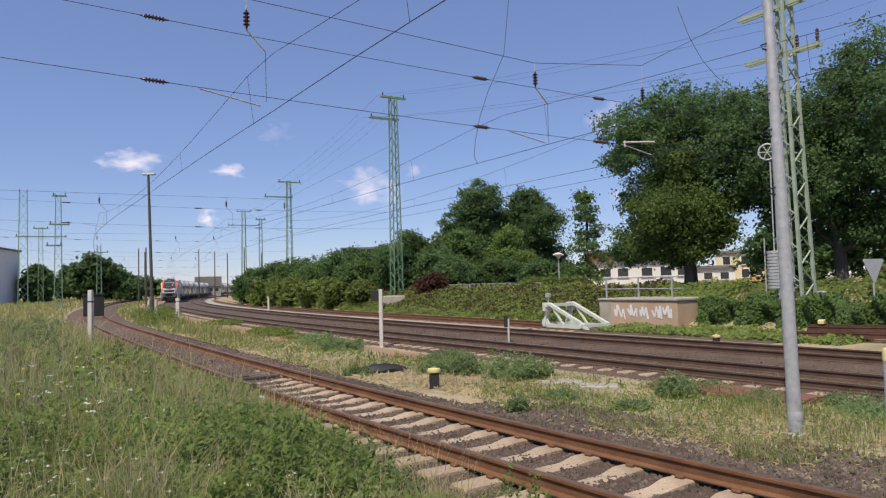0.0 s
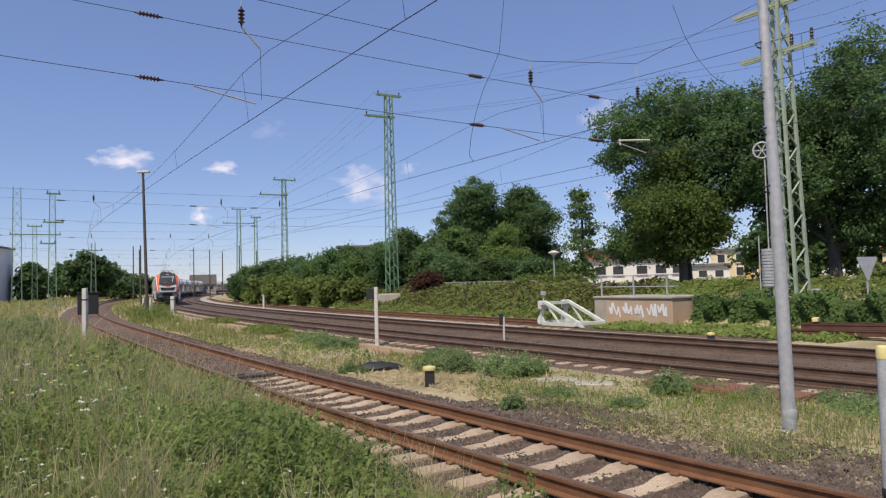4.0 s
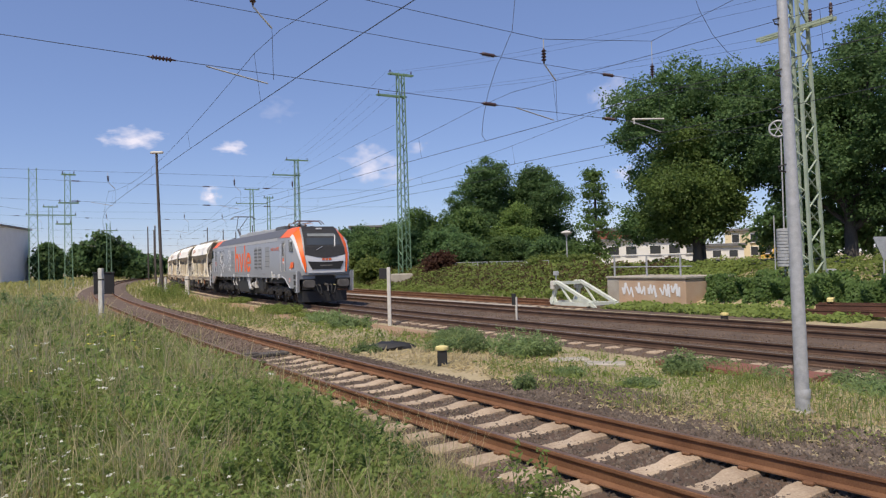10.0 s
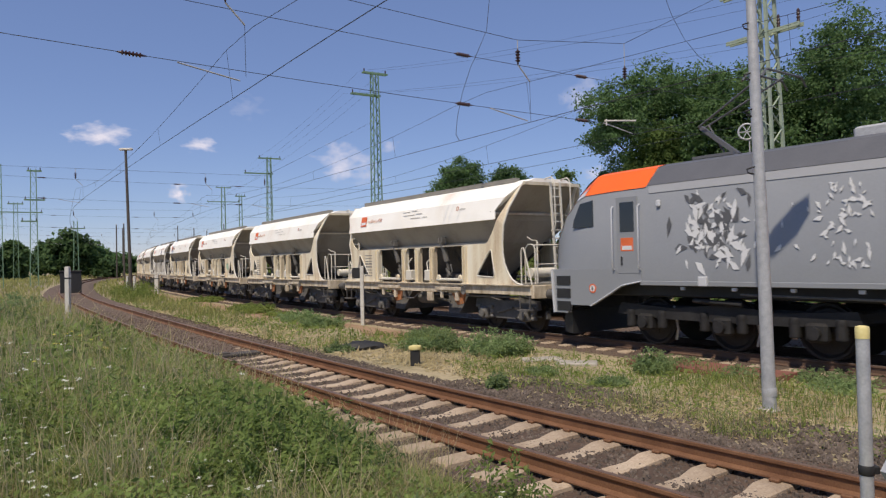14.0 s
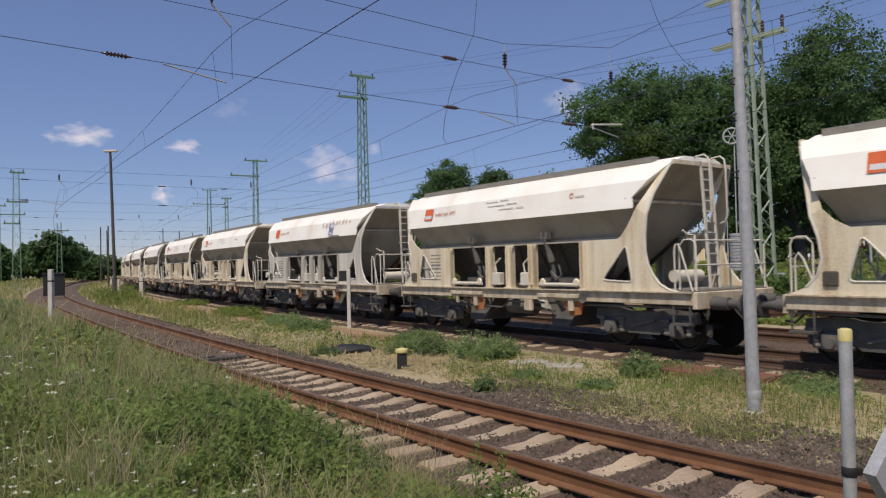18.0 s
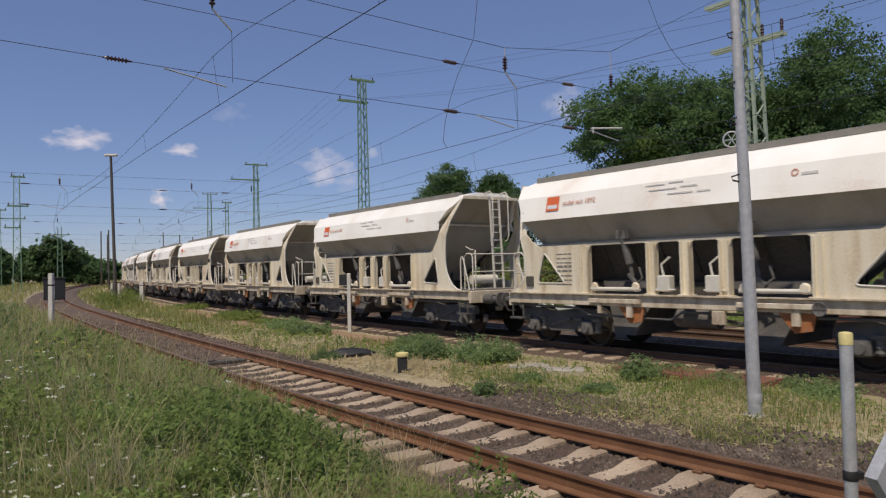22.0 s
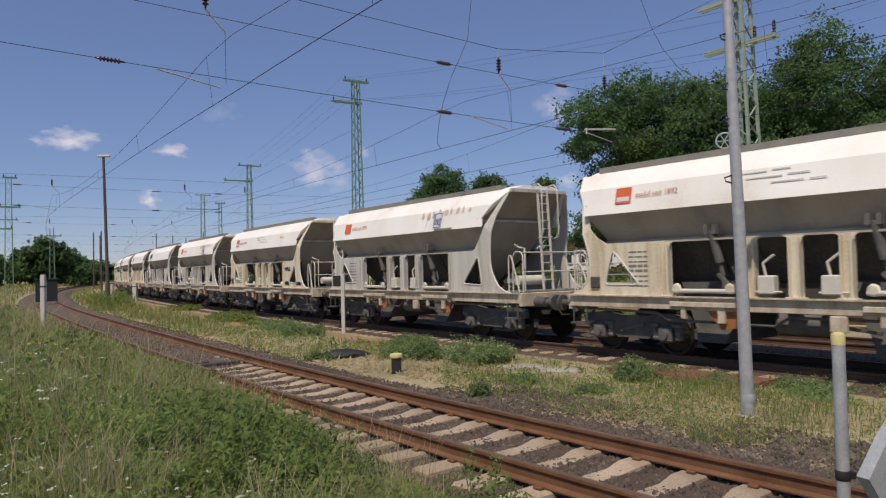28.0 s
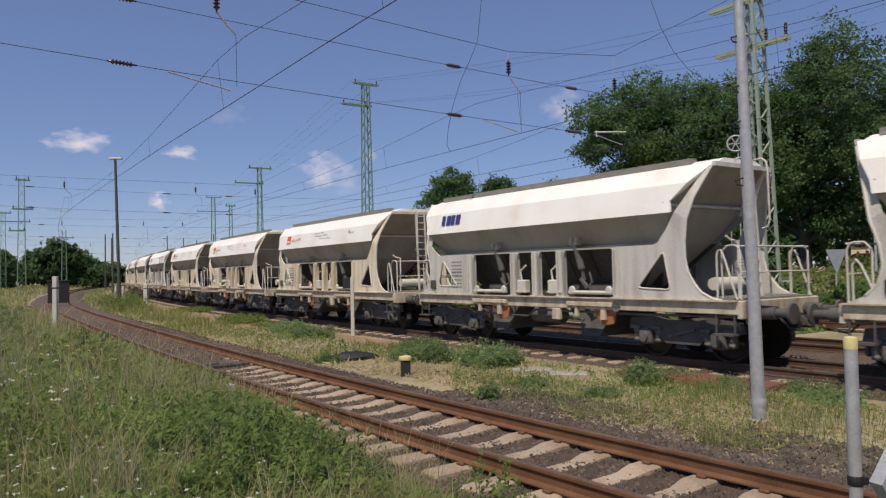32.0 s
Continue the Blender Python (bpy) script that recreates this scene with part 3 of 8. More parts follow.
white_post(-12.2, 25.0, 2.15, 0.15, "weathered white concrete marker post in tall grass", True)
cp = white_post(-2.2, 25.83, 2.1, 0.13, "slim white concrete marker post with a black board")
part("board", Shape().box(-0.34, -0.07, -0.03, 0.03, 1.68, 2.06, 0.01), M_BLACK, cp, "black square board")
p = on(64.4, 6.8)
white_post(p.x, p.y, 1.4, 0.16, "small white concrete post beside the second track")
white_post(-21.6, 58.9, 1.6, 0.3, "white stub post near the tall lamp", True)
p = on(14.9, 2.25)
sign = thing("signal_post", "short white post with a small black square board", "post", Matrix.Translation((p.x, p.y, -0.2)))
part("shaft", Shape().tube([(0, 0, -0.1), (0, 0, 0.85)], 0.04, 10), M_WHITEPOST, sign)
part("board", Shape().box(-0.16, -0.02, -0.03, 0.03, 0.55, 0.98, 0.01), M_BLACK, sign, "black board")

# yellow-capped ground signals
for x, y, h, z in ((-0.2, 14.96, 0.34, None), (*on(9.4, 6.8).xy, 0.24, -0.24)):
    g = gz_at(x, y) if z is None else z
    t = thing("ground_marker", "low concrete ground marker with a faded yellow cap", "track marker", Matrix.Translation((x, y, g)), "yellow ground markers")
    part("body", Shape().box(-0.1, 0.1, -0.1, 0.1, -0.1, h - 0.03, 0.02), M_BLACK, t, "dark grey body")
    part("cap", Shape().turned([(0.13, h - 0.03), (0.145, h + 0.0), (0.13, h + 0.05), (0.05, h + 0.065)], (0, 0, 0), 14), M_YELLOW, t, "faded yellow cap")

# bollard close to the camera
bz = gz_at(2.2, 3.57)
boll = thing("marker_bollard", "grey steel marker tube with a yellow cap, close by", "bollard", Matrix.Translation((2.21, 3.57, bz)))
part("tube", Shape().tube([(0, 0, -0.2), (0, 0, 1.56 - bz)], 0.032, 20), M_GALV, boll)
part("cap", Shape().turned([(0.0335, 1.545 - bz), (0.034, 1.595 - bz), (0.031, 1.605 - bz), (0.016, 1.61 - bz)], (0, 0, 0), 20), M_YELLOW, boll, "yellow plastic cap")
part("strap", Shape().turned([(0.034, 0.86 - bz), (0.038, 0.87 - bz), (0.038, 0.90 - bz), (0.034, 0.91 - bz)], (0, 0, 0), 20), M_BLACK, boll, "dark clamp strap")
part("clamp", Shape().box(0.024, 0.06, -0.02, 0.02, 0.865 - bz, 0.905 - bz, 0.004), M_BLACK, boll)
panel = thing("leaning_board", "grey leaning metal board with a white edge beside the bollard", "board", Matrix.Translation((1.99, 3.05, 0)) @ Matrix.Rotation(radians(20), 4, "Z"))
part("plate", Shape().prism([(-0.02, 1.03), (0.12, 1.20), (0.6, 1.62), (0.6, 0.25), (0.2, 0.25), (0.10, 0.86)], -0.03, 0.03), M_GALV, panel)
part("white_edge", Shape().prism([(0.10, 0.85), (0.30, 1.0), (0.6, 1.0), (0.6, 0.25), (0.21, 0.25)], -0.036, -0.031), M_WHITEPOST, panel, "white painted lower edge")


# ---- overhead line ----
def wire(name, pts, r=0.008, label="dark overhead wire", parent=None, sag=0.0):
    pts = [Vector(p) for p in pts]
    if sag and len(pts) == 2:
        a, b = pts
        pts = [a.lerp(b, k / 10) - Vector((0, 0, sag * 4 * (k / 10) * (1 - k / 10))) for k in range(11)]
    sh = Shape().tube(pts, r, 5)
    if parent:
        return part(name, sh, M_WIRE, parent)
    return solid(name, sh, M_WIRE, label, "wire", "overhead wires")


def insulator(name, p, q, parent, r=0.06, discs=6):
    """A row of glazed discs between two places."""
    p, q = Vector(p), Vector(q)
    n = (q - p).length
    prof = [(0.015, 0)]
    for k in range(discs):
        a = n * (0.14 + 0.72 * k / discs)
        w = n * 0.72 / discs
        prof += [(r * 0.45, a), (r, a + w * 0.35), (r * 0.95, a + w * 0.55), (r * 0.45, a + w * 0.7)]
    prof += [(0.015, n)]
    sh = Shape().turned(prof, (0, 0, 0), 10)
    m = Matrix.Translation(p) @ (q - p).to_track_quat("Z", "Y").to_matrix().to_4x4()
    return part(name, sh, M_INSUL, parent, "brown ribbed porcelain", at=m)


def cross_span(origin, along, lines_at, left, right, z_lo, z_up, z_head, label, low=-11.0):
    """A head span over the tracks: two sagging span wires with insulators, a head wire, hangers, arms; lines_at: place to head height and hanger length."""
    t = thing("head_span", label, "overhead span")
    at = lambda u, z: Vector((origin.x + along.x * u, origin.y + along.y * u, z))
    sag = lambda u: 0.00097 * (u - low) ** 2
    us = np.linspace(left, right, 17)
    for z in (z_lo, z_up):
        part("span_wire", Shape().tube([at(u, z + sag(u)) for u in us], 0.008, 5), M_WIRE, t)
        for u in sorted(lines_at):
            v = u - 2.05
            insulator("insulator", at(v - 0.3, z + sag(v - 0.3)), at(v + 0.3, z + sag(v + 0.3)), t, 0.058, 6)
    heads = [at(left, z_head + 2.6)]
    for u in sorted(lines_at):
        zt, drop = lines_at[u]
        heads.append(at(u, zt))
        insulator("hanger_insulator", at(u, zt - drop), at(u, zt - drop - 0.5), t, 0.08, 4)
        part("hanger", Shape().tube([at(u, zt), at(u, zt - drop)], 0.014, 5), M_GALV, t)
        if drop < 0.5:
            part("hanger_arm", Shape().tube([at(u, zt - drop - 0.5), at(u + 0.1, zt - drop - 0.6), at(u + 0.45, zt - drop - 0.95)], 0.022, 6), M_GALV, t)
            part("dropper", Shape().tube([at(u + 0.45, zt - drop - 0.95), at(u + 0.46, z_lo)], 0.006, 4), M_WIRE, t)
        part("steady_arm", Shape().tube([at(u - 1.1, z_lo + sag(u)), at(u + 0.32, z_lo - 0.24 + sag(u))], 0.018, 6), M_GALV, t)
    heads.append(at(right, z_head + 4.5))
    part("head_wire", Shape().tube(heads, 0.009, 5), M_WIRE, t)
    return t


S1 = cross_span(MAST_R, span_dir, {-22.75: (8.85, 0.25), -13.92: (8.6, 0.25), -9.22: (9.21, 0.75)}, -48, 0, 6.42, 7.83, 9.2, "head span with brown insulators over three tracks")

part("registration_arm", Shape().tube([(5.7, 21.9, 6.2), (6.75, 22.2, 6.25)], 0.03, 6).bar((5.75, 21.9, 6.25), (5.75, 21.9, 6.05), 0.03), M_WHITEPOST, S1, "pale registration arm")
part("jumper_cable", Shape().tube([(2.85, 27, 12.9), (2.6, 27, 10.7), (2.25, 27, 9.9), (1.95, 27, 9.27), (1.62, 27, 8.3), (1.42, 27, 7.4), (1.35, 27, 6.75), (1.5, 27, 6.5)], 0.011, 6), M_WIRE, S1, "drooping jumper cable")
part("jumper_cable", Shape().tube([(9.3, 27, 12.4), (9.7, 27, 11.2), (10.15, 27, 10.3), (10.7, 27, 9.6), (11.3, 27, 9.2)], 0.009, 6), M_WIRE, S1, "drooping jumper cable")


def catenary(name, lines, shift, s0, s1, spans, z_c, z_m, label, zf=None):
    """Contact wire and carrying wire with droppers along one track."""
    t = thing(name, label, "catenary")
    pc, pm = [], []
    for s in np.arange(s0, s1, 2.0):
        k = max(i for i, v in enumerate(spans) if v <= s)
        a, b = spans[k], spans[min(k + 1, len(spans) - 1)] if k + 1 < len(spans) else spans[k] + 60
        f = (s - a) / (b - a)
        zig = 0.25 * (1 - 2 * f) * (1 if k % 2 else -1)
        zc = z_c(s) if callable(z_c) else z_c
        pc.append(on(s, shift + zig, zc, lines))
        pm.append(on(s, shift + zig * 0.4, zc + (z_m - 0.3) - (z_m - 0.62) * 4 * f * (1 - f), lines))
    part("contact_wire", Shape().tube(pc, 0.009, 5), M_WIRE, t)
    part("carrying_wire", Shape().tube(pm, 0.0065, 5), M_WIRE, t)
    for i in range(2, len(pc), 4):
        part("dropper", Shape().tube([pc[i], pm[i]], 0.0045, 4), M_WIRE, t)
    return t


catenary("catenary", NEAR, 0.15, -28, 280, [-30, 15, 52, 88, 148, 210, 290], 6.15, 1.6, "contact and carrying wires over the siding track")
catenary("catenary", None, 0.0, -50, 320, [-56, 12.5, 48.8, 86, 146, 210, 290], 6.05, 1.6, "contact and carrying wires over the main track")
catenary("catenary", None, 4.5, -50, 320, [-56, 12, 48.8, 86, 146, 210, 290], 6.05, 1.6, "contact and carrying wires over the second track")
for s, left, lab in ((48.8, -52, "head span with insulators on the second mast row"), (86.4, -50, "head span far down the line"), (146, -50, "head span beyond the curve")):
    o = on(s, 14.05)
    h = heading(s)
    cross_span(Vector((o.x, o.y, 0)), Vector((math.cos(h), math.sin(h), 0)), {-22.8: (9.0, 0.25), -14.05: (9.0, 0.25), -9.55: (9.0, 0.25), -30.0: (9.0, 0.25)}, left, 0, 6.7, 8.1, 9.6, lab)
# long feeder wires on the mast tops
tops = [Vector((14.3, 28.92, 12.6)), Vector((-5.0, 60.4, 18.2)), Vector((-21.0, 93.4, 16.0)), Vector((-41, 148, 18.2))]
for dx, dz, dx2 in ((0.0, 0.0, 0.0), (0.6, -1.9, 0.6), (-1.4, -1.9, -1.4), (2.0, 0.0, 2.0)):
    pts = []
    seq = [Vector((30, 2, 14.0))] + tops
    for a, b in zip(seq[:-1], seq[1:]):
        for k in range(8):
            q = a.lerp(b, k / 8)
            pts.append(q + Vector((dx, 0, dz - 1.6 * (k / 8) * (1 - k / 8))))
    pts.append(seq[-1] + Vector((dx, 0, dz)))
    wire("feeder_wire", pts, 0.006, "long feeder wire between lattice mast tops")


# ---- rolling stock: x points forward, the near side is -y, z is up from the rail ----
M_CREAM = material("dirty cream wagon paint", [(0.30, 0.19, 0.10), (0.55, 0.44, 0.30), (0.70, 0.62, 0.46), (0.76, 0.70, 0.56), (0.78, 0.74, 0.62)], 0.75, scale=1.9, fine=22, bump=0.08, streak=(1.8, 1.8, 0.26), island=0.07, contrast=0.68, vary=True)
M_PALEGREY = material("dirty pale grey wagon paint", [(0.26, 0.20, 0.15), (0.44, 0.41, 0.36), (0.56, 0.54, 0.49), (0.62, 0.605, 0.56), (0.65, 0.635, 0.60)], 0.75, scale=1.9, fine=22, bump=0.08, streak=(1.8, 1.8, 0.26), island=0.07, contrast=0.68, vary=True)
M_SOLE = material("grimy cream underframe paint", [(0.20, 0.14, 0.09), (0.43, 0.35, 0.25), (0.61, 0.53, 0.41), (0.69, 0.62, 0.51)], 0.8, scale=2.2, fine=25, bump=0.12, streak=(2.4, 2.4, 1.0), island=0.08, contrast=0.6, vary=True)
M_WHITE = material("chalky white hopper paint", [(0.72, 0.60, 0.50), (0.86, 0.83, 0.76), (0.91, 0.895, 0.84), (0.93, 0.92, 0.875)], 0.6, scale=0.8, fine=26, bump=0.03, streak=(1.2, 1.2, 0.7), island=0.03, contrast=0.62, vary=True)
# shade below the white flanks is put into this grey
M_HOPPER = material("hopper plates greyed for shade", [(0.27, 0.23, 0.175), (0.39, 0.355, 0.29), (0.45, 0.42, 0.35)], 0.75, scale=0.9, fine=20, bump=0.08, streak=(1.5, 1.5, 0.3), island=0.05, vary=True)
# near-black brown: the shade inside the wagon openings is painted in
M_FUNNEL = material("dark brown steel, funnel shade included", [(0.04, 0.035, 0.03), (0.08, 0.07, 0.058), (0.13, 0.112, 0.092)], 0.85, scale=1.1, fine=16, bump=0.2, streak=(1.5, 1.5, 0.3))
M_RAILING = material("pale handrail paint", [(0.58, 0.54, 0.46), (0.72, 0.69, 0.61)], 0.6, scale=5, fine=40, bump=0.05)
M_AXLE = material("dusty grey cast steel", [(0.06, 0.057, 0.053), (0.12, 0.115, 0.107), (0.20, 0.19, 0.175)], 0.85, scale=4, fine=30, bump=0.35)
M_WALKWAY = material("grey roof walkway grid", [(0.16, 0.15, 0.13), (0.26, 0.25, 0.22)], 0.85, scale=3, fine=40, bump=0.3)
M_BOGIE = material("oily grey bogie steel", [(0.05, 0.047, 0.045), (0.095, 0.09, 0.086), (0.16, 0.152, 0.145)], 0.8, 0.05, scale=3, fine=30, bump=0.3)
M_LOCOBOGIE = material("black oily bogie steel", [(0.008, 0.008, 0.008), (0.017, 0.016, 0.016), (0.035, 0.034, 0.033)], 0.7, 0.05, scale=3, fine=30, bump=0.3)
M_WHEEL = material("dark brown wheel steel", [(0.02, 0.016, 0.014), (0.05, 0.04, 0.034)], 0.6, 0.4, scale=5, fine=40, bump=0.15)
M_RUSTY = material("orange rusty chute", [(0.20, 0.06, 0.02), (0.38, 0.13, 0.04), (0.30, 0.20, 0.12)], 0.85, scale=2.5, fine=25, bump=0.2)
M_GREY = material("satin grey locomotive paint", [(0.225, 0.238, 0.255), (0.25, 0.264, 0.282), (0.27, 0.284, 0.302)], 0.38, scale=0.8, fine=30, bump=0.015)
M_SILVER = material("silver metallic paint", [(0.56, 0.57, 0.59), (0.64, 0.65, 0.67)], 0.34, 0.12, scale=1.5, bump=0.01)
M_SHOULDER = material("light grey shoulder paint", [(0.40, 0.41, 0.43), (0.46, 0.47, 0.49)], 0.4, scale=1.5, bump=0.01)
M_DARKROOF = material("dark grey locomotive roof", [(0.085, 0.088, 0.095), (0.12, 0.122, 0.13)], 0.5, scale=2, fine=30, bump=0.05)
M_ORANGE = material("bright orange paint", [(0.90, 0.125, 0.008), (0.95, 0.15, 0.012)], 0.4, scale=2, bump=0.01)
M_DECAL = material("white decal film", [(0.62, 0.63, 0.64), (0.72, 0.73, 0.74)], 0.5, scale=4, bump=0.0)
M_NAVY = material("dark blue lettering paint", [(0.03, 0.03, 0.16), (0.05, 0.05, 0.22)], 0.6, scale=6, bump=0.0)
M_INK = material("faded grey lettering", [(0.16, 0.15, 0.14), (0.25, 0.24, 0.22)], 0.8, scale=9, bump=0.0)
M_PALEINK = material("washed grey lettering", [(0.50, 0.49, 0.46), (0.62, 0.60, 0.56)], 0.8, scale=9, bump=0.0)
M_WASHED = material("washed-out red spray", [(0.62, 0.42, 0.36), (0.74, 0.60, 0.52)], 0.8, scale=7, fine=30, bump=0.0)
M_FADED = material("faded red lettering", [(0.48, 0.20, 0.13), (0.60, 0.32, 0.24)], 0.8, scale=9, bump=0.0)
M_LOGO = material("red orange logo paint", [(0.66, 0.12, 0.03), (0.76, 0.17, 0.06)], 0.6, scale=5, bump=0.0)
M_GLASS = material("dark cab glass", [(0.010, 0.012, 0.014), (0.016, 0.018, 0.02)], 0.06, scale=1, bump=0.0, spec=0.8)
M_SCREEN = material("grey tinted windscreen", [(0.035, 0.042, 0.045), (0.055, 0.062, 0.065)], 0.04, scale=1, bump=0.0, spec=0.9)
M_SCREENBAND = material("pale grey screen band", [(0.16, 0.175, 0.17), (0.22, 0.235, 0.23)], 0.3, scale=3, bump=0.0)
M_LAMP = material("clear headlight lens", [(0.5, 0.5, 0.5), (0.65, 0.65, 0.65)], 0.15, scale=6, bump=0.0)
M_HOSE = material("silver corrugated hose", [(0.42, 0.42, 0.42), (0.58, 0.58, 0.57)], 0.4, 0.3, scale=9, fine=50, bump=0.1)


def lettering(name, text, size, mat, parent, x, z, y, label=""):
    """Flat letters of the built-in font on a near side wall."""
    cu = bpy.data.curves.new(name, "FONT")
    cu.body, cu.size, cu.extrude, cu.resolution_u = text, size, 0.0015, 2
    tmp = new(name, cu)
    dg = bpy.context.evaluated_depsgraph_get()
    me = bpy.data.meshes.new_from_object(tmp.evaluated_get(dg))
    bpy.data.objects.remove(tmp)
    me.materials.clear()
    me.materials.append(mat)
    ob = part(name, me, None, parent, label, pose(x, y, z, 90, 0, 0))
    return ob


def wheelset(r, gauge=1.5):
    sh = Shape()
    for s in (-1, 1):
        prof = [(0.09, s * 0.60), (0.20, s * 0.63), (r * 0.80, s * 0.67), (r * 0.9, s * 0.66), (r + 0.03, s * 0.675), (r + 0.028, s * 0.70), (r, s * 0.715), (r - 0.004, s * 0.80), (r * 0.9, s * 0.80), (r * 0.8, s * 0.74), (0.2, s * 0.74), (0.1, s * 0.80)]
        sh.axle(0, 0, 0, 0, prof if s > 0 else prof, 22)
    sh.axle(0, 0, 0, 0, [(0.085, -1.0), (0.085, 1.0)], 12)
    for s in (-1, 1):
        for k in range(4):
            a = k * math.pi / 2
            sh.box(0.24 * math.cos(a) - 0.04, 0.24 * math.cos(a) + 0.04, s * 0.742 - 0.012, s * 0.742 + 0.012, 0.24 * math.sin(a) - 0.04, 0.24 * math.sin(a) + 0.04)
    return sh


WHEEL_MESH = wheelset(0.46).mesh("wheelset", M_WHEEL)
LOCO_WHEEL_MESH = wheelset(0.535).mesh("wheelset", M_WHEEL)
SPINNERS, LOCO_SPINNERS = [], []


def bogie(parent, x, name="bogie"):
    """A two-axle freight bogie with cast side frames, springs and axle boxes."""
    b = part(name, Shape().box(-0.2, 0.2, -1.0, 1.0, 0.55, 0.85, 0.04), M_BOGIE, parent, "oily cast steel bogie", at=Matrix.Translation((x, 0, 0)))
    for s in (-1, 1):
        y0, y1 = (-1.10, -0.96) if s < 0 else (0.96, 1.10)
        sh = Shape().prism([(-1.4, 0.62), (-1.35, 0.86), (-0.75, 0.92), (-0.35, 0.84), (0.35, 0.84), (0.75, 0.92), (1.35, 0.86), (1.4, 0.62), (1.1, 0.60), (0.7, 0.60), (0.42, 0.34), (-0.42, 0.34), (-0.7, 0.60), (-1.1, 0.60)], y0, y1)
        part("side_frame", sh, M_BOGIE, b)
        for ax in (-0.9, 0.9):
            part("axle_box", Shape().box(ax - 0.17, ax + 0.17, s * 1.08 - 0.13, s * 1.08 + 0.13, 0.30, 0.64, 0.04).axle(ax, 0.46, 0, 0, [(0.11, s * 1.08 - 0.19), (0.11, s * 1.08 + 0.19)], 10), M_AXLE, b, "dusty grey axle box")
            sh = Shape()
            for dx in (-0.28, 0.28):
                sh.turned([(0.08, 0.34), (0.10, 0.38), (0.08, 0.43), (0.10, 0.48), (0.08, 0.53), (0.10, 0.58), (0.08, 0.64)], (ax + dx, s * 1.06, 0), 8)
                sh.box(ax + dx - 0.12, ax + dx + 0.12, s * 1.08 - 0.1, s * 1.08 + 0.1, 0.62, 0.70, 0.01)
            part("springs", sh, M_AXLE, b, "paired coil springs")
        part("brake_rod", Shape().tube([(-1.3, s * 0.9, 0.5), (1.3, s * 0.9, 0.42)], 0.03, 6).bar((-0.3, s * 1.13, 0.5), (0.35, s * 1.13, 0.66), 0.05), M_AXLE, b)
    for ax in (-0.9, 0.9):
        w = part("wheelset", WHEEL_MESH, None, b, "dark steel wheelset", at=Matrix.Translation((ax, 0, 0.46)))
        SPINNERS.append(w)
        for dx in (-0.53, 0.53):
            part("brake_block", Shape().box(ax + dx - 0.04, ax + dx + 0.04, -0.85, -0.68, 0.36, 0.6, 0.02), M_BOGIE, b)
    return b


def pierced(outer, holes, y, thick=0.04):
    """A plate with rounded holes cut through it; y gives its place across for a height."""
    from mathutils.geometry import tessellate_polygon
    loops = [outer] + holes
    pts = [q for lp in loops for q in lp]
    n = len(pts)
    tris = tessellate_polygon([[Vector((x, z, 0)) for x, z in lp] for lp in loops])
    sh = Shape()
    v = [(x, y(z) - thick / 2, z) for x, z in pts] + [(x, y(z) + thick / 2, z) for x, z in pts]
    f = []
    for a, b, c in tris:
        (ax, az), (bx, bz), (cx, cz) = pts[a], pts[b], pts[c]
        if (bx - ax) * (cz - az) - (bz - az) * (cx - ax) < 0:
            b, c = c, b
        f += [(a, b, c), (c + n, b + n, a + n)]
    k = 0
    for lp in loops:
        m = len(lp)
        f += [(k + i, k + (i + 1) % m, n + k + (i + 1) % m, n + k + i) for i in range(m)]
        k += m
    return sh.add(v, f)


def rounded(corners, r, n=5):
    """A polygon with its corners rounded."""
    out = []
    m = len(corners)
    for i in range(m):
        p, a, b = Vector(corners[i]), Vector(corners[i - 1]), Vector(corners[(i + 1) % m])
        u, w = p + (a - p).normalized() * r, p + (b - p).normalized() * r
        for k in range(n):
            f = k / (n - 1)
            q = u * (1 - f) ** 2 + p * 2 * f * (1 - f) + w * f * f
            out.append((q.x, q.y))
    return out


